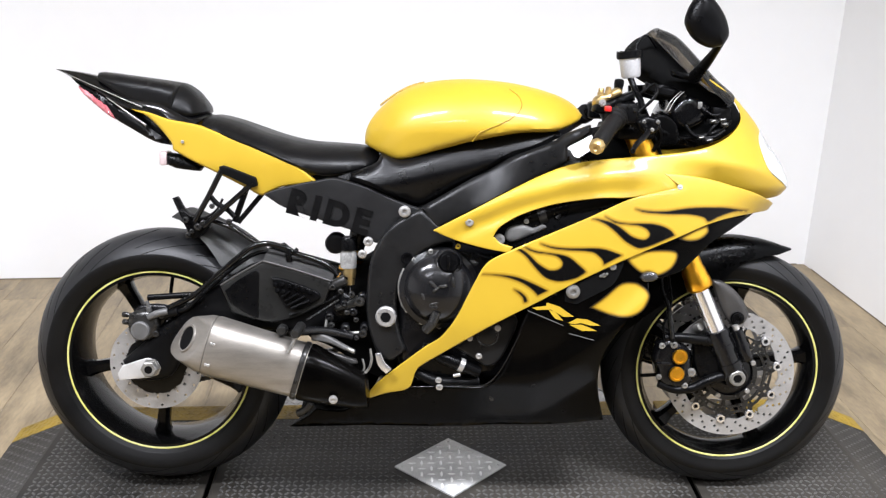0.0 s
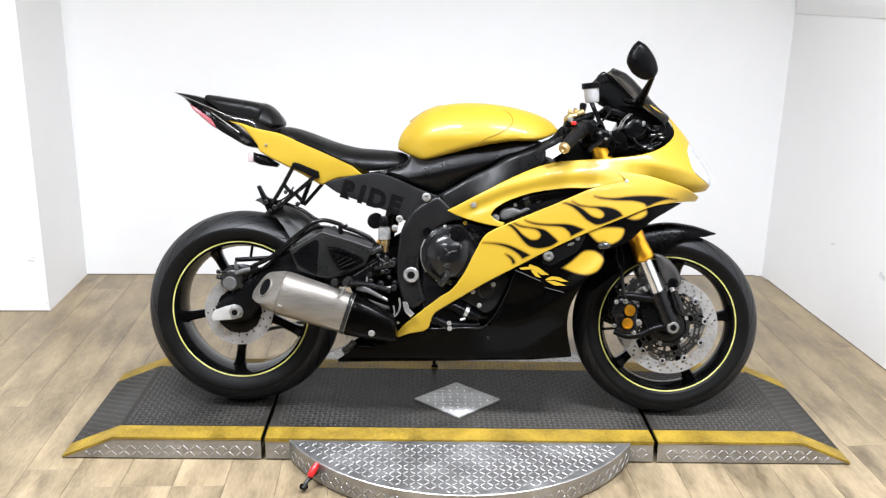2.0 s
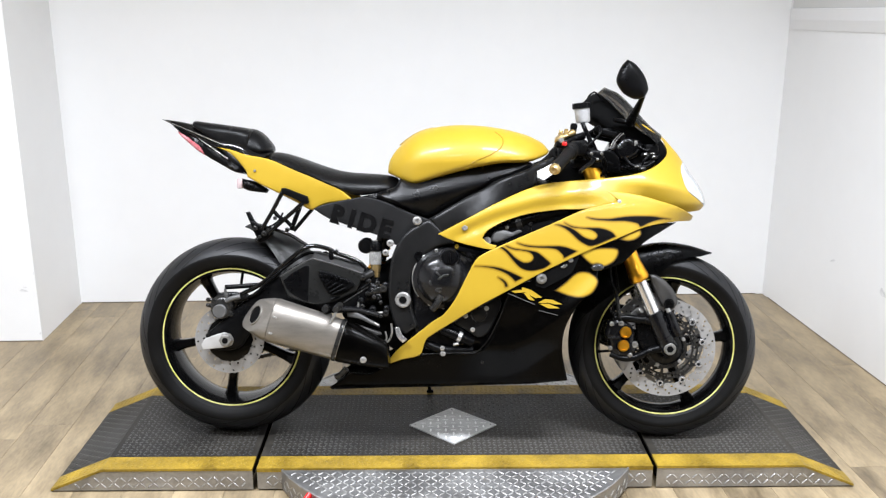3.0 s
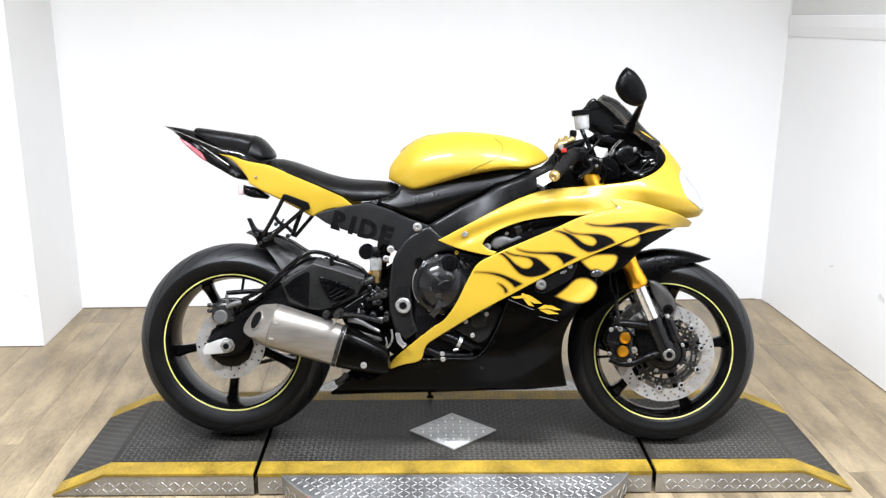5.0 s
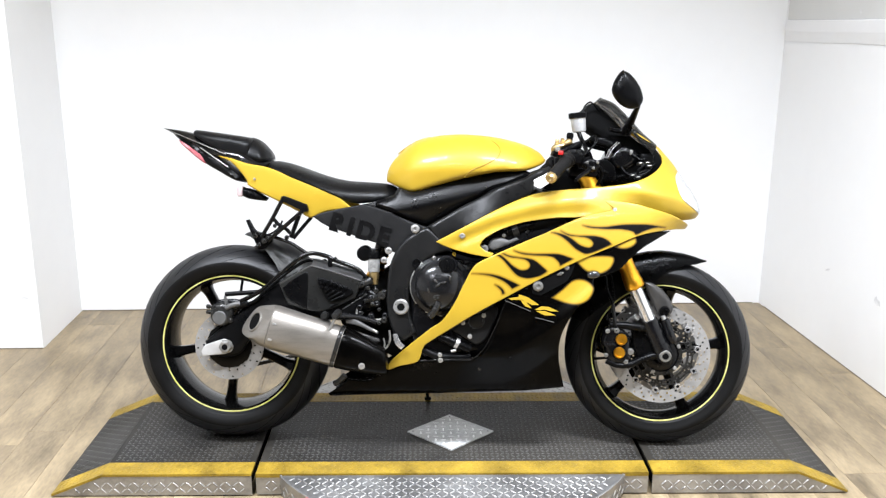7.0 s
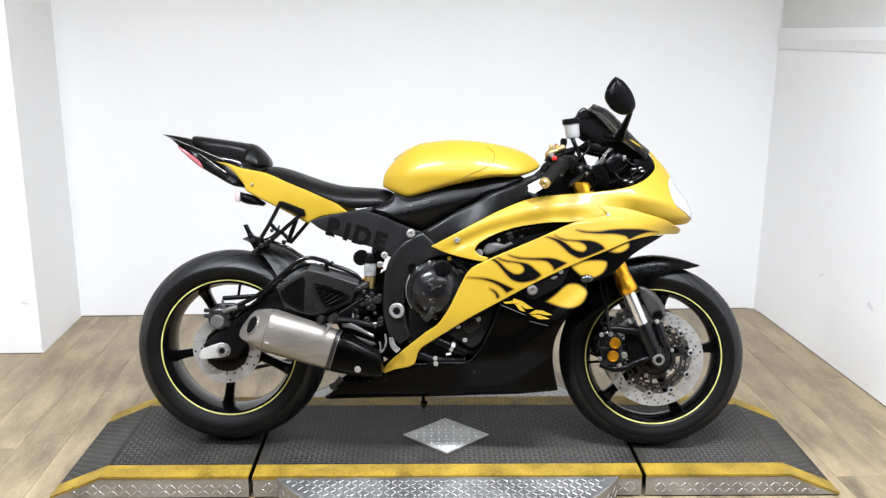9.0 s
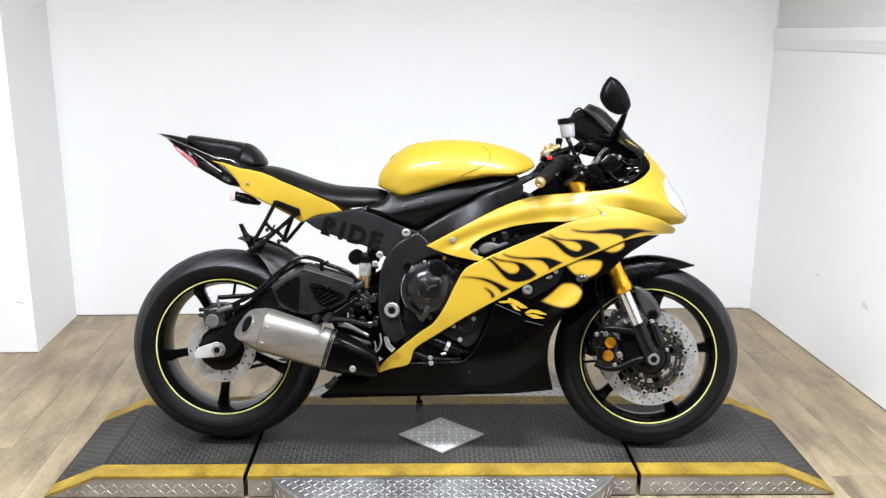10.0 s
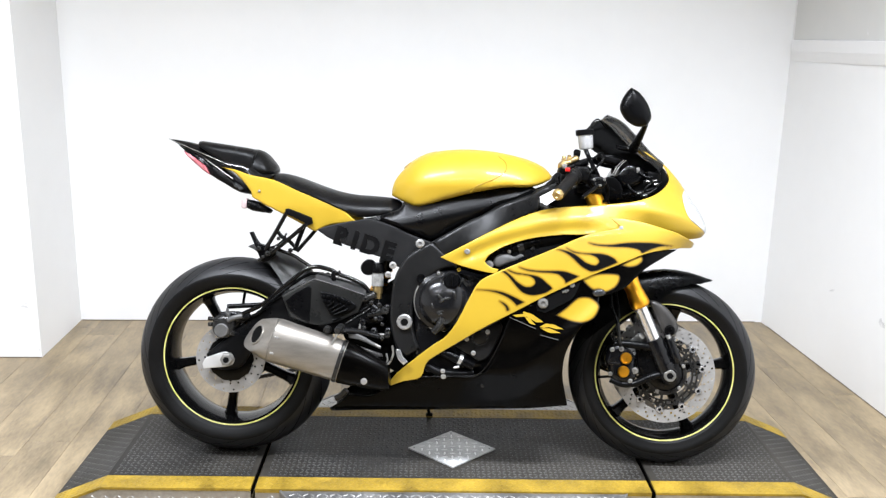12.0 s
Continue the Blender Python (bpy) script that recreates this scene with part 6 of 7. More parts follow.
part("belly_floor", bm, BELLY_BLACK, bike)
for s in (-1, 1):
    tab = part("fairing_tab", lathe((0.0270, s * 0.176, 0.6225), (0.0270, s * 0.181, 0.6225), [(0, 0.0022), (0, 0.0062), (1, 0.0062), (1, 0.0022), (0, 0.0022)], 18), YELLOW, bike, "small yellow mounting tab")
    bolt(0.509, s * (body(0.509, 0.764) + 0.001), 0.764, 0.0048, bike, CLEAR_LENS, "panel_screw", 0.004, s)
# what shows inside the side vent
for s in (-1, 1):
    duct = part("vent_duct", tube([(0.12, s * 0.165, 0.655), (0.19, s * 0.172, 0.690), (0.27, s * 0.178, 0.716), (0.36, s * 0.180, 0.735)], (0.018, 0.024), None, 14), BLACK_PLASTIC, bike, "black air duct behind the vent")
    part("duct_clamp", lathe((0.205, s * 0.173, 0.694), (0.222, s * 0.174, 0.700), [(0, 0.018), (0, 0.0255), (1, 0.0258), (1, 0.018)], 20), DARK_METAL, duct)
    part("vent_strut", tube([(0.150, s * 0.182, 0.650), (0.172, s * 0.184, 0.678), (0.186, s * 0.184, 0.702)], 0.005), DARK_METAL, bike)
    part("vent_strut", tube([(0.245, s * 0.190, 0.690), (0.262, s * 0.190, 0.712), (0.300, s * 0.190, 0.726)], 0.005), DARK_METAL, bike)
    for x, z in ((0.178, 0.682), (0.255, 0.706), (0.312, 0.722)):
        bolt(x, s * 0.190, z, 0.0045, bike, WORN_ALLOY, s=s)
for s in (-1, 1):
    part("vent_block", pillow([(0.128, 0.645), (0.139, 0.668), (0.170, 0.676), (0.193, 0.669), (0.214, 0.677), (0.229, 0.670), (0.203, 0.656), (0.146, 0.634)], 0.012, 0.008, s * 0.184, 0.008), CAST_GREY, bike, "grey casting behind the vent")
# nose
for s in (-1, 1):
    part("headlight", panel([(0.735, 0.888), (0.751, 0.858), (0.771, 0.833), (0.790, 0.809), (0.804, 0.774), (0.812, 0.751), (0.800, 0.746), (0.765, 0.769), (0.734, 0.790), (0.722, 0.808), (0.715, 0.836), (0.716, 0.866)], upper_body, 0.004, s, 0.008, 0.003, 60, 0.003), CLEAR_LENS, bike, "clear headlight lens")
part("nose_intake", pillow([(0.56, 0.745), (0.70, 0.742), (0.69, 0.722), (0.56, 0.715)], 0.09, 0.012, 0.0), BLACK_PLASTIC, bike)

# windscreen
bm = bmesh.new()
rows = []
for k, p in enumerate(spline([(0.486, 1.117, 0), (0.530, 1.098, 0), (0.580, 1.050, 0), (0.622, 1.005, 0), (0.662, 0.972, 0)], 4)):
    x, z = p.x, p.y
    f = k / 16
    wide, drop = 0.095 + 0.045 * f, 0.040 + 0.020 * f
    rows.append([bm.verts.new((x - drop * 0.62 * (1 - math.cos(t)), wide * math.sin(t), z - drop * 0.78 * (1 - math.cos(t)))) for t in np.linspace(-1.35, 1.35, 19)])
for u, v in zip(rows, rows[1:]):
    for i in range(18):
        bm.faces.new((u[i], u[i + 1], v[i + 1], v[i]))
bmesh.ops.solidify(bm, geom=bm.faces[:], thickness=0.003)
part("windscreen", bm, SMOKE, bike, "dark smoked windscreen")
part("dashboard", pillow(DASH[:1] + [(0.450, 1.096), (0.474, 1.092), (0.526, 1.042), (0.572, 1.000), (0.612, 0.970)] + DASH[6:], lambda x, z: 0.082 - 0.12 * max(0.0, z - 0.98), 0.008, 0.0), GAP_BLACK, bike, "black instrument housing")
gauge = part("gauge_housing", pillow([(0.496, 0.923), (0.516, 0.954), (0.541, 0.972), (0.573, 0.966), (0.607, 0.949), (0.612, 0.924), (0.591, 0.892), (0.547, 0.872), (0.514, 0.884)], 0.098, 0.02, 0.0, 0.010), BLACK_GLOSS, bike, "glossy black round gauge housing")
for k in range(2):
    part("gauge_rim", tube([(0.495 + 0.008 * k, -0.101, 0.926), (0.507 + 0.008 * k, -0.102, 0.950), (0.528 + 0.008 * k, -0.101, 0.971)], 0.0010), CHROME, gauge)
part("gauge_label", block(0.569, -0.1005, 0.932, 0.579, -0.098, 0.948, 0.001), WORN_ALLOY, gauge, "small grey label")
for x, z, w in ((0.60, 0.905, 0.115), (0.622, 0.908, 0.11), (0.628, 0.898, 0.108), (0.592, 0.862, 0.118), (0.575, 0.868, 0.116)):
    part("connector", block(x - 0.009, -w - 0.008, z - 0.005, x + 0.009, -w + 0.02, z + 0.005, 0.002), DARK_METAL, gauge)
    part("pin", rod((x - 0.006, -w - 0.010, z), (x + 0.004, -w - 0.010, z + 0.002), 0.0015, seg=8), WORN_ALLOY, gauge)
part("wiring", tube([(0.50, -0.09, 0.86), (0.56, -0.11, 0.868), (0.61, -0.11, 0.88), (0.65, -0.08, 0.905)], 0.006), BLACK_PLASTIC, bike)
part("wiring", tube([(0.44, -0.10, 0.85), (0.48, -0.11, 0.88), (0.52, -0.10, 0.865), (0.57, -0.09, 0.85)], 0.007), BLACK_PLASTIC, bike)
part("wiring", tube([(0.59, -0.115, 0.86), (0.595, -0.12, 0.885), (0.61, -0.115, 0.90), (0.635, -0.10, 0.925)], 0.0035), BLACK_PLASTIC, bike)
part("cowl_bracket", panel([(0.447, 0.905), (0.490, 0.918), (0.522, 0.893), (0.528, 0.850), (0.460, 0.845), (0.445, 0.880)], lambda x, z: 0.112, 0.012, -1, 0.012, 0.004), BLACK_PLASTIC, bike, "black cowl bracket")
part("dash_bracket", panel([(0.446, 0.991), (0.468, 0.983), (0.513, 0.973), (0.507, 0.958), (0.469, 0.967), (0.445, 0.979)], lambda x, z: 0.112, 0.010, -1, 0.010, 0.002), BLACK_PLASTIC, bike)
both("cowl_edge", [(0.566, 0.999), (0.582, 0.986), (0.609, 0.969), (0.636, 0.946), (0.650, 0.958), (0.612, 0.985), (0.575, 1.006)], lambda x, z: 0.112 - 0.3 * max(0.0, x - 0.60), YELLOW, "yellow edge strip under the windscreen", thick=0.006, step=0.008, roll=0.002)

for line, r in (([(0.40, -0.12, 0.92), (0.44, -0.13, 0.90), (0.47, -0.12, 0.86), (0.49, -0.10, 0.82)], 0.006),
                ([(0.43, -0.16, 0.905), (0.465, -0.155, 0.895), (0.478, -0.14, 0.868), (0.466, -0.13, 0.838)], 0.005),
                ([(0.54, -0.11, 0.895), (0.56, -0.118, 0.872), (0.60, -0.118, 0.868), (0.63, -0.11, 0.884)], 0.005),
                ([(0.575, -0.105, 0.935), (0.60, -0.115, 0.918), (0.622, -0.112, 0.925), (0.64, -0.09, 0.945)], 0.004)):
    part("wiring", tube(line, r), BLACK_PLASTIC, bike)
part("relay_box", block(0.600, -0.118, 0.908, 0.640, -0.080, 0.936, 0.004), BLACK_PLASTIC, bike, "small black relay box")
# mirror, bars, controls
s = -1
mirror = part("mirror", pillow([(0.478, 1.105), (0.482, 1.132), (0.495, 1.156), (0.508, 1.169), (0.532, 1.155), (0.557, 1.122), (0.568, 1.086), (0.558, 1.062), (0.530, 1.058), (0.498, 1.074)], 0.026, 0.03, s * 0.30, 0.008), BLACK_PLASTIC, bike, "black teardrop mirror on a stalk")
part("stalk", tube([(0.556, s * 0.288, 1.066), (0.5535, s * 0.210, 1.034), (0.551, s * 0.122, 1.002)], (0.0068, 0.0150), None, 14), BLACK_PLASTIC, mirror)
part("stalk_foot", pillow([(0.500, 1.016), (0.520, 1.014), (0.548, 1.010), (0.570, 1.004), (0.568, 0.994), (0.540, 0.996), (0.505, 1.004)], 0.020, 0.006, s * 0.112, 0.006), BLACK_PLASTIC, mirror)
for s in (-1, 1):
    bar = part("handlebar", tube([(0.425, s * 0.105, 0.930), (0.400, s * 0.150, 0.940), (0.372, s * 0.200, 0.921), (0.303, s * 0.333, 0.856)], 0.011, None, 14), BLACK_SATIN, bike, "black clip-on handlebar")
    part("grip", lathe((0.366, s * 0.210, 0.916), (0.309, s * 0.322, 0.862), [(0, 0.011), (0, 0.023), (0.03, 0.0245), (0.07, 0.0245), (0.09, 0.021), (0.12, 0.0235), (0.16, 0.0235), (0.19, 0.0185), (0.5, 0.0172), (0.95, 0.0172), (1, 0.015), (1, 0)], 22), SOFT_RUBBER, bar, "black rubber grip")
    part("bar_end", lathe((0.309, s * 0.322, 0.862), (0.300, s * 0.340, 0.853), [(0, 0.012), (0.2, 0.0165), (0.7, 0.0165), (1, 0.0125), (1, 0.006), (0.6, 0)], 8), PALE_GOLD, bar, "pale gold bar end")
    part("switch_housing", block(0.362, s * 0.190 - 0.022, 0.900, 0.412, s * 0.190 + 0.022, 0.945, 0.010), BLACK_PLASTIC, bar)
    for px, pz in ((0.372, 0.934), (0.390, 0.938), (0.404, 0.930), (0.380, 0.912)):
        part("button", rod((px, s * 0.211, pz), (px, s * 0.216, pz), 0.0045, seg=10), SATIN_GREY, bar)
    part("clip_clamp", lathe((0.410, s * 0.105, 0.935), (0.432, s * 0.105, 0.885), [(0, 0.026), (0, 0.034), (0.1, 0.036), (0.9, 0.036), (1, 0.034), (1, 0.026)], 24), BLACK_SATIN, bar)
    perch = part("lever_perch", pillow([(0.405, 0.905), (0.425, 0.918), (0.452, 0.912), (0.462, 0.895), (0.448, 0.880), (0.420, 0.882)], 0.016, 0.008, s * 0.205, 0.006), BLACK_PLASTIC, bar)
    for px, pz in ((0.452, 0.905), (0.440, 0.888), (0.422, 0.905)):
        bolt(px, s * 0.221, pz, 0.0036, perch, WORN_ALLOY, s=s)
    part("lever", tube([(0.415, s * 0.20, 0.905), (0.425, s * 0.25, 0.885), (0.39, s * 0.31, 0.862), (0.372, s * 0.36, 0.85)], (0.007, 0.005)), BLACK_SATIN, bar, "black brake lever")
part("fork_cap", lathe((0.425, -0.105, 0.878), (0.414, -0.105, 0.905), [(0, 0), (0, 0.022), (0.6, 0.022), (1, 0.016), (1, 0)], 18), GOLD, bike, "gold fork cap")
damper = part("steering_damper", pillow([(0.318, 0.938), (0.320, 0.953), (0.332, 0.962), (0.350, 0.966), (0.369, 0.978), (0.381, 0.974), (0.384, 0.962), (0.350, 0.946), (0.334, 0.936)], 0.022, 0.008, -0.165, 0.006), PALE_GOLD, bike, "gold adjuster block by the bars")
for x, z, h in ((0.336, 0.958, 0.018), (0.352, 0.963, 0.016)):
    part("knob", lathe((x, -0.165, z), (x + 0.001, -0.165, z + h), [(0, 0), (0, 0.0075), (0.45, 0.0075), (0.5, 0.006), (0.9, 0.006), (1, 0.0045), (1, 0)], 14), PALE_GOLD, damper, "gold adjuster knob")
part("knob", lathe((0.374, -0.165, 0.972), (0.376, -0.165, 0.996), [(0, 0), (0, 0.009), (0.6, 0.011), (0.9, 0.010), (1, 0.006), (1, 0)], 14), BLACK_PLASTIC, damper, "black adjuster knob")
part("damper_body", pillow([(0.316, 0.926), (0.322, 0.944), (0.350, 0.950), (0.388, 0.966), (0.408, 0.972), (0.412, 0.950), (0.376, 0.938), (0.340, 0.920)], 0.026, 0.008, -0.165, 0.007), BLACK_PLASTIC, damper)
part("switch", block(0.334, -0.243, 0.926, 0.348, -0.225, 0.938, 0.003), RED_PLASTIC, bike, "red kill switch")
part("clamp_bolt", lathe((0.336, -0.186, 0.944), (0.336, -0.197, 0.944), [(0, 0), (0, 0.008), (0.8, 0.008), (1, 0.006), (1, 0)], 14), BOLT_METAL, damper)
res = part("fluid_reservoir", lathe((0.406, -0.14, 0.999), (0.401, -0.14, 1.043), [(0, 0), (0, 0.018), (0.1, 0.0215), (1, 0.0235), (1, 0)], 26), RESERVOIR, bike, "translucent brake fluid reservoir with a black cap")
bm = lathe((0.401, -0.14, 1.041), (0.399, -0.14, 1.058), [(0, 0), (0, 0.0255), (0.1, 0.0278), (0.85, 0.0278), (1, 0.024), (1, 0)], 30)
for k in range(15):
    a = math.tau * k / 15
    block(-0.0015, -0.001, 0.0, 0.0015, 0.0, 0.014, 0, bm, 1, Matrix.Translation((0.401 + 0.0278 * math.cos(a), -0.14 + 0.0278 * math.sin(a), 1.0425)) @ pose(0, 0, 0, 0, 0, math.degrees(a) + 90))
part("cap", bm, BLACK_PLASTIC, res, "ribbed black cap")
part("hose", tube([(0.402, -0.15, 1.000), (0.410, -0.16, 0.978), (0.420, -0.19, 0.948), (0.422, -0.21, 0.925)], 0.007), BLACK_PLASTIC, res)
part("cable", tube([(0.424, -0.12, 1.030), (0.418, -0.12, 1.058), (0.426, -0.11, 1.082), (0.446, -0.10, 1.094), (0.474, -0.07, 1.070)], 0.0025, n=8), BLACK_PLASTIC, bike, "thin black cable loop")
part("cable", tube([(0.41, -0.22, 0.925), (0.445, -0.22, 0.962), (0.445, -0.20, 0.985), (0.415, -0.20, 0.965)], 0.0035, n=8), BLACK_PLASTIC, bike, "thin black cable loop")
part("price_tag", panel(TAG, lambda x, z: 0.222, 0.001, -1, 0.02, 0, 10), WHITE_TRIM, bike, "small white card tag")
part("inner_cowl", pillow([(0.290, 0.800), (0.325, 0.872), (0.400, 0.888), (0.470, 0.868), (0.505, 0.840), (0.480, 0.800)], 0.070, 0.015, 0.0, 0.012), GAP_BLACK, bike, "black inner cowl below the bars")
both("cowl_stay", [(0.445, 0.985), (0.50, 0.985), (0.545, 0.965), (0.54, 0.945), (0.49, 0.955), (0.445, 0.968)], lambda x, z: 0.095, BLACK_PLASTIC, thick=0.012)

# engine
part("crankcase", pillow(ENGINE, 0.155, 0.03, 0.0, 0.018), ENGINE_BLACK, bike, "black engine block")
part("radiator", block(0.30, -0.17, 0.34, 0.345, 0.17, 0.66, 0.008), BLACK_PLASTIC, bike, "black radiator")
part("airbox", pillow([(-0.10, 0.66), (0.0, 0.74), (0.25, 0.83), (0.42, 0.80), (0.42, 0.66), (0.20, 0.60), (0.0, 0.62)], 0.13, 0.03, 0.0, 0.02), BLACK_PLASTIC, bike)
clutch = part("clutch_cover", lathe((-0.015, -0.150, 0.522), (-0.012, -0.208, 0.524), [(0, 0.092), (0.1, 0.095), (0.35, 0.091), (0.42, 0.080), (0.62, 0.074), (0.80, 0.062), (0.95, 0.044), (1.04, 0.024), (1.07, 0)], 56), CLUTCH_BLACK, bike, "round black clutch cover")
# bright crescent stands in for the lit flange edge
part("worn_edge", revolve([(0.0905, -0.171), (0.0935, -0.169), (0.0950, -0.165), (0.0925, -0.164)], -0.015, 0.522, 24, None, True, 0.0, radians(150), radians(62)), WORN_ALLOY, clutch, "bright strip painting the highlight on the cover's edge")
part("filler_cap", lathe((0.005, -0.185, 0.588), (0.007, -0.205, 0.590), [(0, 0), (0, 0.024), (0.7, 0.024), (1, 0.020), (1, 0)], 20), BLACK_PLASTIC, clutch)
part("filler_tab", block(0.003, -0.213, 0.575, 0.009, -0.203, 0.605, 0.002), BLACK_PLASTIC, clutch)
part("filler_collar", lathe((0.004, -0.172, 0.585), (0.006, -0.196, 0.587), [(0, 0.034), (0.7, 0.032), (0.9, 0.0295), (1, 0.0265), (0.7, 0.0255)], 28), CLUTCH_BLACK, clutch)
dome = ramp_fn([0.0, 0.024, 0.044, 0.062, 0.074, 0.080], [0.212, 0.2103, 0.205, 0.1964, 0.186, 0.1744])
for x, z, t, long in ((-0.027, 0.540, 42, 0.012), (-0.022, 0.529, -38, 0.010), (-0.006, 0.537, -8, 0.011), (0.017, 0.545, 84, 0.014), (-0.025, 0.496, -14, 0.012), (-0.027, 0.489, 8, 0.012), (-0.050, 0.512, 70, 0.010)):
    bm = lathe((-long, 0, 0), (long, 0, 0), [(0, 0), (0.08, 0.0024), (0.3, 0.0042), (0.7, 0.0042), (0.92, 0.0024), (1, 0)], 10)
    bmesh.ops.transform(bm, matrix=Matrix.Translation((x, -dome(math.hypot(x + 0.015, z - 0.522)), z)) @ pose(0, 0, 0, 0, t, 0), verts=bm.verts)
    part("cast_rib", bm, DARK_METAL, clutch)

for k in range(9):
    a = radians(75 + 28 * k)
    bolt(-0.015 + 0.088 * math.cos(a), -0.166, 0.522 + 0.088 * math.sin(a), 0.0052, clutch, WORN_ALLOY)
part("clutch_arm", tube([(-0.020, -0.20, 0.475), (-0.030, -0.205, 0.45), (-0.045, -0.20, 0.432)], 0.011), DARK_METAL, clutch)
pulse = part("pickup_cover", panel(LOWER_COVER, lambda x, z: 0.178, 0.04, -1, 0.012, 0.006), FRAME_BLACK, bike, "dark grey lower engine cover")
part("cap_ring", revolve([(0.0225, -0.1785), (0.0245, -0.1800), (0.0265, -0.1785), (0.0245, -0.1770)], 0.097, 0.417, 36, None, True), DARK_METAL, pulse)
part("cap", lathe((0.097, -0.176, 0.417), (0.097, -0.1805, 0.417), [(0, 0), (0, 0.0215), (0.8, 0.0210), (1, 0.019), (1, 0)], 28), FRAME_BLACK, pulse)
for x, z in ((0.0565, 0.410), (0.120, 0.434), (0.078, 0.3675)):
    bolt(x, -0.178, z, 0.0058, pulse)
part("belly_lip", tube([(x, -belly_body(x, z) + 0.003, z) for x, z in ((-0.080, 0.2865), (0.018, 0.2945), (0.086, 0.3035), (0.112, 0.325), (0.134, 0.358), (0.168, 0.434))], 0.0016), BLACK_GLOSS, bike, "thin folded lip of the belly fairing")
part("water_hose", tube([(-0.050, -0.16, 0.378), (-0.012, -0.175, 0.366), (0.029, -0.178, 0.349), (0.078, -0.17, 0.326)], 0.0145), BLACK_PLASTIC, bike, "black rubber coolant hose")
part("hose_clamp", lathe((0.033, -0.178, 0.3475), (0.043, -0.1775, 0.3430), [(0, 0.013), (0, 0.0162), (1, 0.0162), (1, 0.013)], 18), BOLT_METAL, bike, "bright hose clamp")
part("clamp_screw", rod((0.020, -0.186, 0.322), (0.036, -0.188, 0.326), 0.0042, seg=10), BOLT_METAL, bike)
bolt(-0.014, -0.178, 0.309, 0.0058)
bolt(-0.012, -0.175, 0.292, 0.0065)
part("oil_pipe", tube([(-0.09, -0.15, 0.335), (-0.03, -0.165, 0.305), (0.03, -0.165, 0.300), (0.08, -0.16, 0.302)], 0.012), BLACK_PLASTIC, bike)
part("fairing_bracket", panel([(-0.160, 0.372), (-0.146, 0.374), (-0.138, 0.352), (-0.122, 0.336), (-0.135, 0.325), (-0.152, 0.342)], lambda x, z: 0.185, 0.004, -1, 0.008, 0.001), CHROME, bike, "bright metal fairing bracket")

# exhaust
A0, A1 = Vector((-0.560, -0.205, 0.403)), Vector((-0.318, -0.195, 0.331))
axis = (A1 - A0).normalized()
up = axis.cross(Vector((0, 1, 0))).normalized()
up = up if up.z > 0 else -up
out = Vector((0, -1, 0))


def can_section(c, tall, wide, shear_out=0.0, shear_up=0.0, n=40, bm=None):
    ring = []
    for k in range(n):
        a = math.tau * k / n
        ca, sa = math.cos(a), math.sin(a)
        u = tall * math.copysign(abs(sa) ** 0.72, sa)
        w = wide * math.copysign(abs(ca) ** 0.72, ca)
        ring.append(bm.verts.new(c + up * u + out * w + axis * (shear_out * w + shear_up * u)))
    return ring


def can(sections):
    bm = bmesh.new()
    rings = [can_section(*s, bm=bm) for s in sections]
    for u, v in zip(rings, rings[1:]):
        for k in range(40):
            j = (k + 1) % 40
            bm.faces.new((u[k], u[j], v[j], v[k]))
    bm.faces.new(rings[0][::-1])
    bm.faces.new(rings[-1])
    return bm


at = lambda d: A0 + axis * d
muffler = part("muffler", can([(at(0.030), 0.066, 0.050), (at(0.034), 0.068, 0.052), (at(0.250), 0.062, 0.050), (at(0.254), 0.060, 0.048)]), TITANIUM, bike, "brushed titanium muffler")
cap = part("end_cap", can([(at(-0.022), 0.047, 0.034, 0.85, 0.38), (at(-0.021), 0.052, 0.038, 0.82, 0.36), (at(-0.014), 0.055, 0.041, 0.70, 0.30), (at(0.014), 0.065, 0.049, 0.20, 0.08), (at(0.029), 0.0665, 0.0505)]), TITANIUM, muffler, "slanted bright end cap")
n_face = (-axis * 1.0 + out * 0.85 + up * 0.38).normalized()
c_face = at(-0.022) + out * 0.0 + up * 0.0
hole = c_face + n_face * 0.0015
# flat black disc on the closed cap, in place of the pipe's dark inside
part("outlet", lathe(hole - n_face * 0.001, hole + n_face * 0.0008, [(0, 0), (0, 0.0225), (1, 0.0225), (1, 0)], 28, None, 1.25), GAP_BLACK, cap, "black disc painting the shade in the exhaust outlet")
part("outlet_lip", lathe(hole - n_face * 0.001, hole + n_face * 0.003, [(0, 0.0220), (0, 0.0270), (1, 0.0258), (1, 0.0225), (0, 0.0220)], 28, None, 1.25), TITANIUM, cap)
for d in (0.040, 0.046):
    for u in (-0.03, 0.02):
        p = at(d) + up * u + out * 0.049
        part("rivet", rod(p, p + out * 0.004, 0.0035, seg=8), BOLT_METAL, muffler)
bm = can([(at(0.250), 0.063, 0.051), (at(0.255), 0.065, 0.053), (at(0.31), 0.058, 0.050, 0, -0.2), (at(0.385), 0.044, 0.045, 0, -0.4), (at(0.40), 0.036, 0.040, 0, -0.4)])
shield = part("heat_shield", bm, BELLY_BLACK, bike, "black exhaust heat shield")
bolt(-0.248, -0.252, 0.285, 0.008, shield)
part("strap", can([(at(0.236), 0.0655, 0.0525), (at(0.238), 0.0665, 0.0535), (at(0.246), 0.0660, 0.0535), (at(0.248), 0.0645, 0.0525)]), DARK_METAL, muffler)
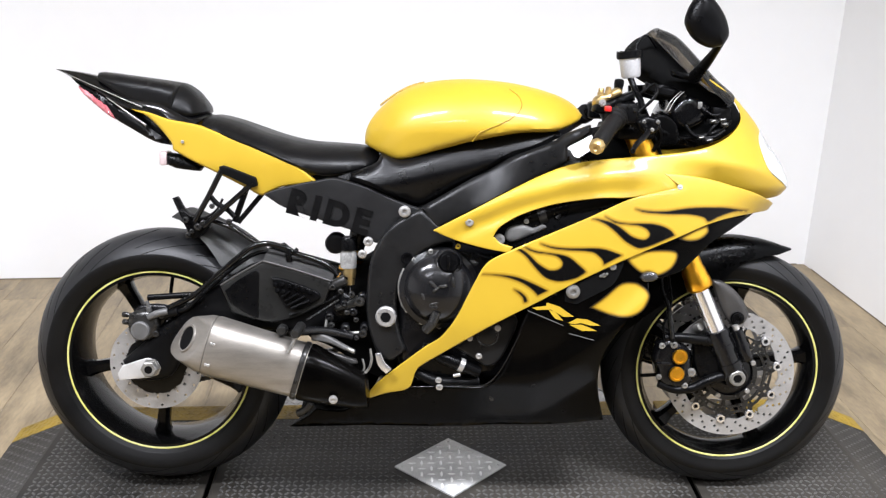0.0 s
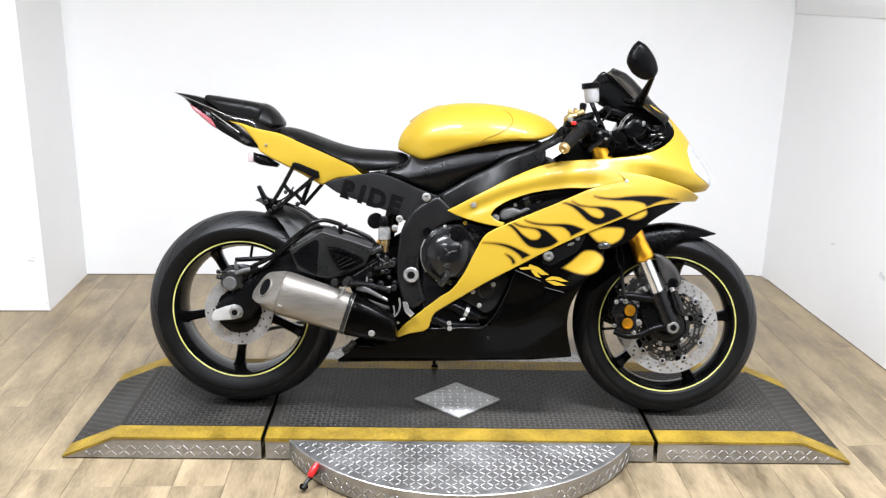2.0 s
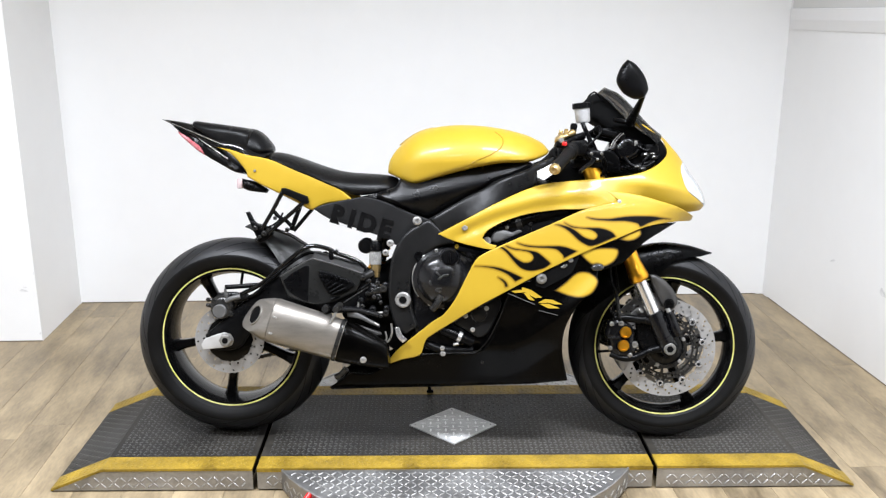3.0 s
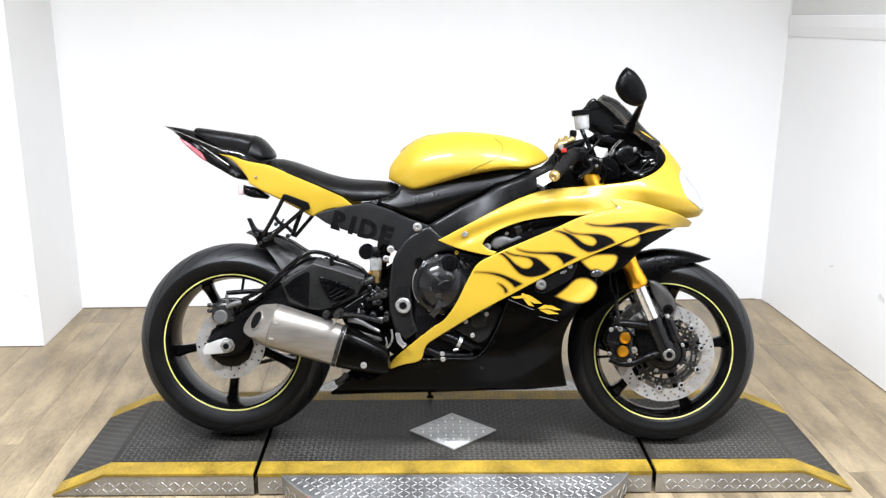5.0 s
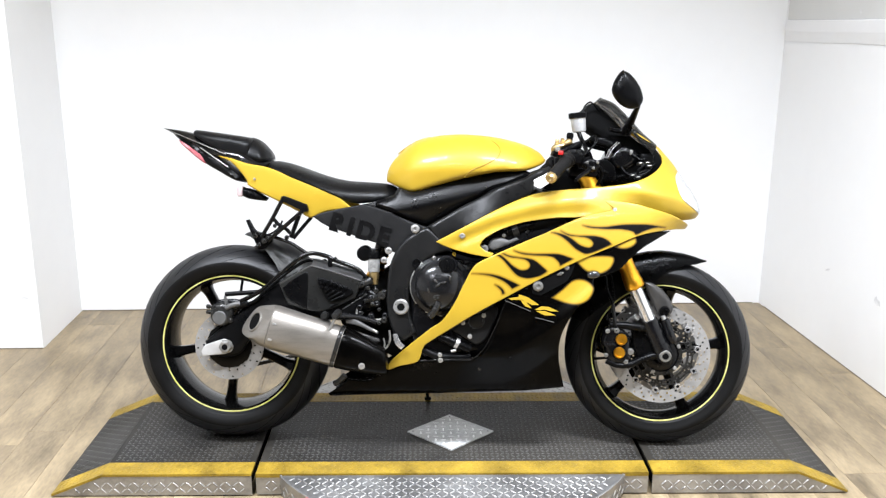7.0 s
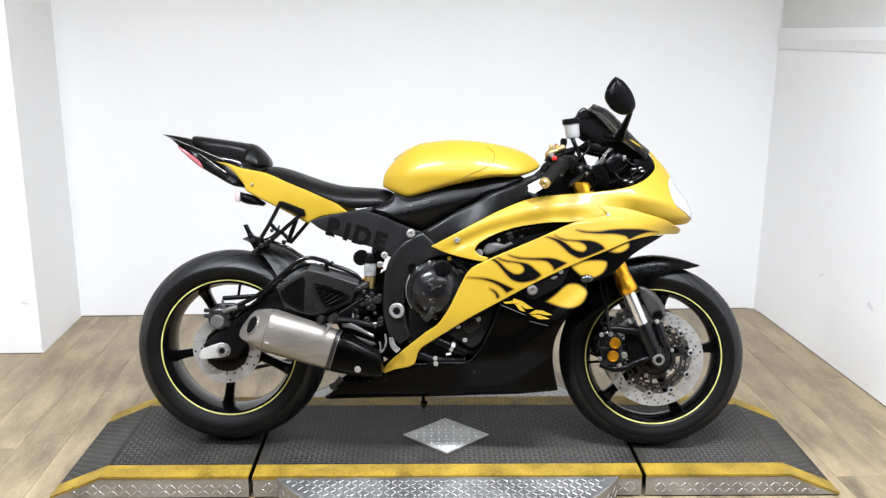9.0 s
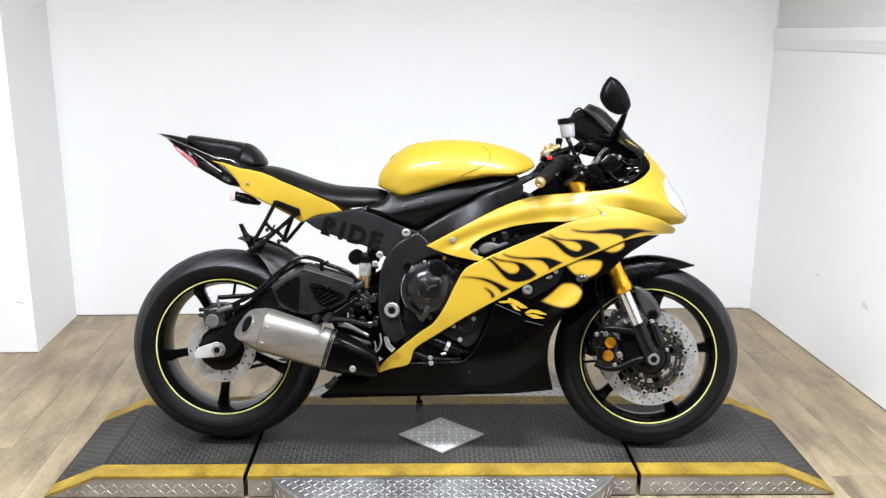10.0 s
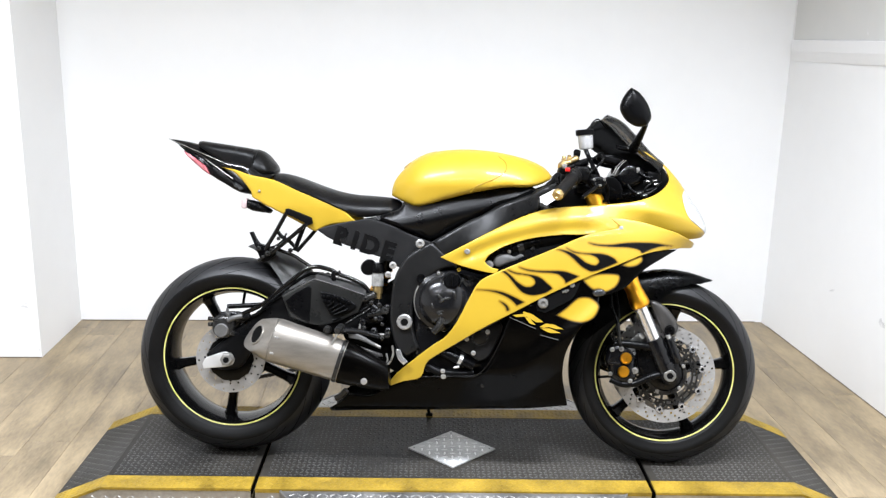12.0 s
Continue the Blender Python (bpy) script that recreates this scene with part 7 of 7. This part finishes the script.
part("link_pipe", tube([(-0.16, -0.09, 0.265), (-0.12, -0.08, 0.25), (0.0, -0.06, 0.245), (0.15, -0.02, 0.26), (0.25, 0.0, 0.34)], 0.026, seg=16), DARK_METAL, bike)
part("drain_stub", tube([(-0.352, -0.10, 0.196), (-0.335, -0.105, 0.206), (-0.318, -0.11, 0.226)], 0.010), DARK_METAL, bike)

# rear sets, linkage, shock
peg = part("foot_peg", tube([(-0.215, -0.16, 0.405), (-0.28, -0.185, 0.425), (-0.335, -0.225, 0.432)], 0.010), ENGINE_BLACK, bike, "dark metal foot peg")
part("peg_tip", lathe((-0.325, -0.20, 0.440), (-0.328, -0.27, 0.438), [(0, 0), (0, 0.010), (0.1, 0.012), (0.9, 0.011), (1, 0.008), (1, 0)], 16), DARK_METAL, peg)
part("peg_knob", lathe((-0.368, -0.19, 0.430), (-0.368, -0.215, 0.430), [(0, 0), (0, 0.012), (0.8, 0.012), (1, 0.009), (1, 0)], 14), DARK_METAL, peg)
part("feeler", rod((-0.325, -0.262, 0.436), (-0.345, -0.266, 0.395), 0.004, seg=8), WORN_ALLOY, peg)
pedal = part("brake_pedal", panel([(-0.306, 0.425), (-0.280, 0.419), (-0.260, 0.410), (-0.229, 0.393), (-0.205, 0.380), (-0.206, 0.372), (-0.237, 0.385), (-0.267, 0.398), (-0.304, 0.404)], lambda x, z: 0.194, 0.012, -1, 0.008, 0.004, 45), CAST_GREY, bike, "dark grey cast brake pedal")
part("pedal_tip", rod((-0.222, -0.196, 0.387), (-0.207, -0.196, 0.379), 0.0048, seg=12), WORN_ALLOY, pedal, "worn bright pedal tip")
arm = part("rear_set_plate", panel([(-0.309, 0.391), (-0.268, 0.378), (-0.203, 0.357), (-0.200, 0.349), (-0.212, 0.348), (-0.268, 0.364), (-0.307, 0.383)], lambda x, z: 0.190, 0.014, -1, 0.008, 0.003, 45), STAY_GREY, bike, "grey rear-set plate with a worn edge")
part("plate_edge", tube([(-0.305, -0.1905, 0.384), (-0.268, -0.1905, 0.365), (-0.214, -0.1905, 0.349)], 0.0014), WORN_ALLOY, arm)
part("push_rod", tube([(-0.274, -0.155, 0.444), (-0.276, -0.158, 0.426), (-0.279, -0.160, 0.408)], 0.0032), WORN_ALLOY, bike)
part("pedal_spring", tube([(-0.170, -0.19, 0.385), (-0.168, -0.19, 0.355), (-0.180, -0.19, 0.330), (-0.200, -0.19, 0.325)], 0.0032), WORN_ALLOY, bike)
part("pedal_spring", tube([(-0.188, -0.188, 0.360), (-0.184, -0.188, 0.340), (-0.190, -0.188, 0.326)], 0.0025), WORN_ALLOY, bike)
bm = tube([(-0.318 + 0.0016 * k + 0.005 * math.cos(k * 1.1), -0.165 + 0.006 * math.sin(k * 1.1), 0.445 + 0.00105 * k + 0.003 * math.cos(k * 1.1)) for k in range(46)], 0.0018, None, 5, 1)
part("return_spring", bm, DARK_METAL, bike, "thin coiled return spring")
for x, z, r in ((-0.215, 0.505, 0.006), (-0.205, 0.445, 0.005), (-0.262, 0.432, 0.006), (-0.24, 0.512, 0.005), (-0.258, 0.522, 0.006), (-0.226, 0.462, 0.005), (-0.205, 0.402, 0.005)):
    bolt(x, -0.158, z, r, mat=DARK_METAL, out=0.008)
for x, z in ((-0.191, 0.496), (-0.187, 0.424), (-0.232, 0.480), (-0.268, 0.449), (-0.213, 0.462), (-0.231, 0.422)):
    bm = lathe((x, -0.135, z), (x, -0.158, z), [(0, 0), (0, 0.012), (0.7, 0.012), (0.9, 0.010), (1, 0.007), (1, 0.004), (0.7, 0)], 16)
    part("linkage_joint", bm, ENGINE_BLACK, bike)
part("linkage_arm", pillow([(-0.180, 0.490), (-0.192, 0.503), (-0.210, 0.498), (-0.235, 0.484), (-0.256, 0.474), (-0.252, 0.462), (-0.230, 0.466), (-0.200, 0.474)], 0.010, 0.008, -0.148, 0.007), SATIN_GREY, bike)
for x, z, r in ((-0.1975, 0.488, 0.0095), (-0.190, 0.412, 0.008)):
    bolt(x, -0.158, z, r, None, DARK_METAL, "linkage_bolt")
part("linkage_arm", tube([(-0.187, -0.15, 0.413), (-0.225, -0.15, 0.411), (-0.256, -0.15, 0.418)], 0.0040), WORN_ALLOY, bike)
part("linkage_arm", tube([(-0.268, -0.145, 0.449), (-0.271, -0.145, 0.43), (-0.275, -0.15, 0.41)], 0.004), DARK_METAL, bike)
part("master_cylinder", lathe((-0.23, -0.14, 0.535), (-0.27, -0.14, 0.515), [(0, 0), (0, 0.012), (0.8, 0.013), (1, 0.009), (1, 0)], 14), DARK_METAL, bike)
part("brake_hose", tube([(-0.23, -0.13, 0.54), (-0.245, -0.135, 0.50), (-0.30, -0.14, 0.47), (-0.36, -0.15, 0.452)], 0.005), BLACK_PLASTIC, bike)
shock = part("shock_absorber", lathe((-0.205, -0.02, 0.66), (-0.235, -0.02, 0.44), [(0, 0), (0, 0.022), (0.25, 0.024), (0.3, 0.017), (0.9, 0.017), (1, 0.02), (1, 0)], 20), DARK_METAL, bike, "rear shock absorber")
bm = tube([(-0.218 + 0.026 * math.cos(k * 0.7) - 0.00055 * k, -0.02 + 0.026 * math.sin(k * 0.7), 0.60 - 0.0026 * k) for k in range(56)], 0.005, None, 6, 1)
part("spring", bm, GOLD, shock, "yellow coil spring")
part("gas_bottle", lathe((-0.254, -0.095, 0.618), (-0.256, -0.135, 0.616), [(0, 0), (0, 0.020), (0.2, 0.024), (0.8, 0.024), (0.95, 0.020), (1, 0.012), (0.9, 0)], 24), BLACK_PLASTIC, shock, "black round reservoir cap")
fluid = part("rear_reservoir", lathe((-0.226, -0.12, 0.604), (-0.226, -0.12, 0.560), [(0, 0), (0, 0.016), (0.2, 0.019), (1, 0.019), (1, 0)], 20), SMOKED_BOTTLE, bike, "smoky translucent rear brake reservoir")
part("cap", lathe((-0.226, -0.12, 0.632), (-0.226, -0.12, 0.602), [(0, 0), (0, 0.018), (0.15, 0.021), (1, 0.021), (1, 0)], 20), BLACK_PLASTIC, fluid)
part("band", lathe((-0.224, -0.12, 0.560), (-0.224, -0.12, 0.520), [(0, 0), (0, 0.014), (0.3, 0.016), (0.8, 0.012), (1, 0.012), (1, 0)], 18), PALE_GOLD, fluid, "brass fitting")
part("hose", tube([(-0.224, -0.12, 0.52), (-0.22, -0.13, 0.50), (-0.205, -0.14, 0.48)], 0.005), BLACK_PLASTIC, fluid)
part("inner_block", pillow([(-0.29, 0.50), (-0.20, 0.56), (-0.13, 0.60), (-0.11, 0.40), (-0.11, 0.29), (-0.155, 0.268), (-0.205, 0.292), (-0.27, 0.340), (-0.335, 0.372), (-0.345, 0.420)], 0.10, 0.02, 0.02, 0.02), GAP_BLACK, bike)

# side stand on the far side
foot = BIKE.inverted() @ Vector((-0.075, 0.235, TOP + 0.008))
stand = part("side_stand", tube([(-0.10, 0.14, 0.30), tuple(foot.lerp(Vector((-0.10, 0.14, 0.30)), 0.4)), tuple(foot)], (0.009, 0.006)), BLACK_SATIN, bike, "black side stand")
fw = foot
part("stand_foot", rod(fw + Vector((-0.012, 0, 0.0)), fw + Vector((0.012, 0, 0.0)), 0.006), BLACK_SATIN, stand)


# ---- floor planks ----
rng = random.Random(4)
PW, PL = 0.152, 1.22
floor = bpy.data.objects["floor"]
plank_mesh = {}


def plank(x, y, length):
    """One floor plank with eased edges; planks of one length share their mesh."""
    key = round(length, 2)
    if key not in plank_mesh:
        plank_mesh[key] = finish("plank", block(0, 0, -0.006, PW - 0.0008, key - 0.0008, 0.0, bevel=0.0006, seg=1), PLANK, False)
    ob = new("plank", plank_mesh[key])
    ob.parent = floor
    ob.matrix_basis = pose(x, y, 0)


col = 0
x = -3.6
while x < 2.0:
    y = -6.3
    length = round(0.2 + rng.random() * (PL - 0.2), 1)
    while y < 1.55:
        plank(x, y, min(length, 1.6 - y))
        y, length = y + length, PL
    x += PW
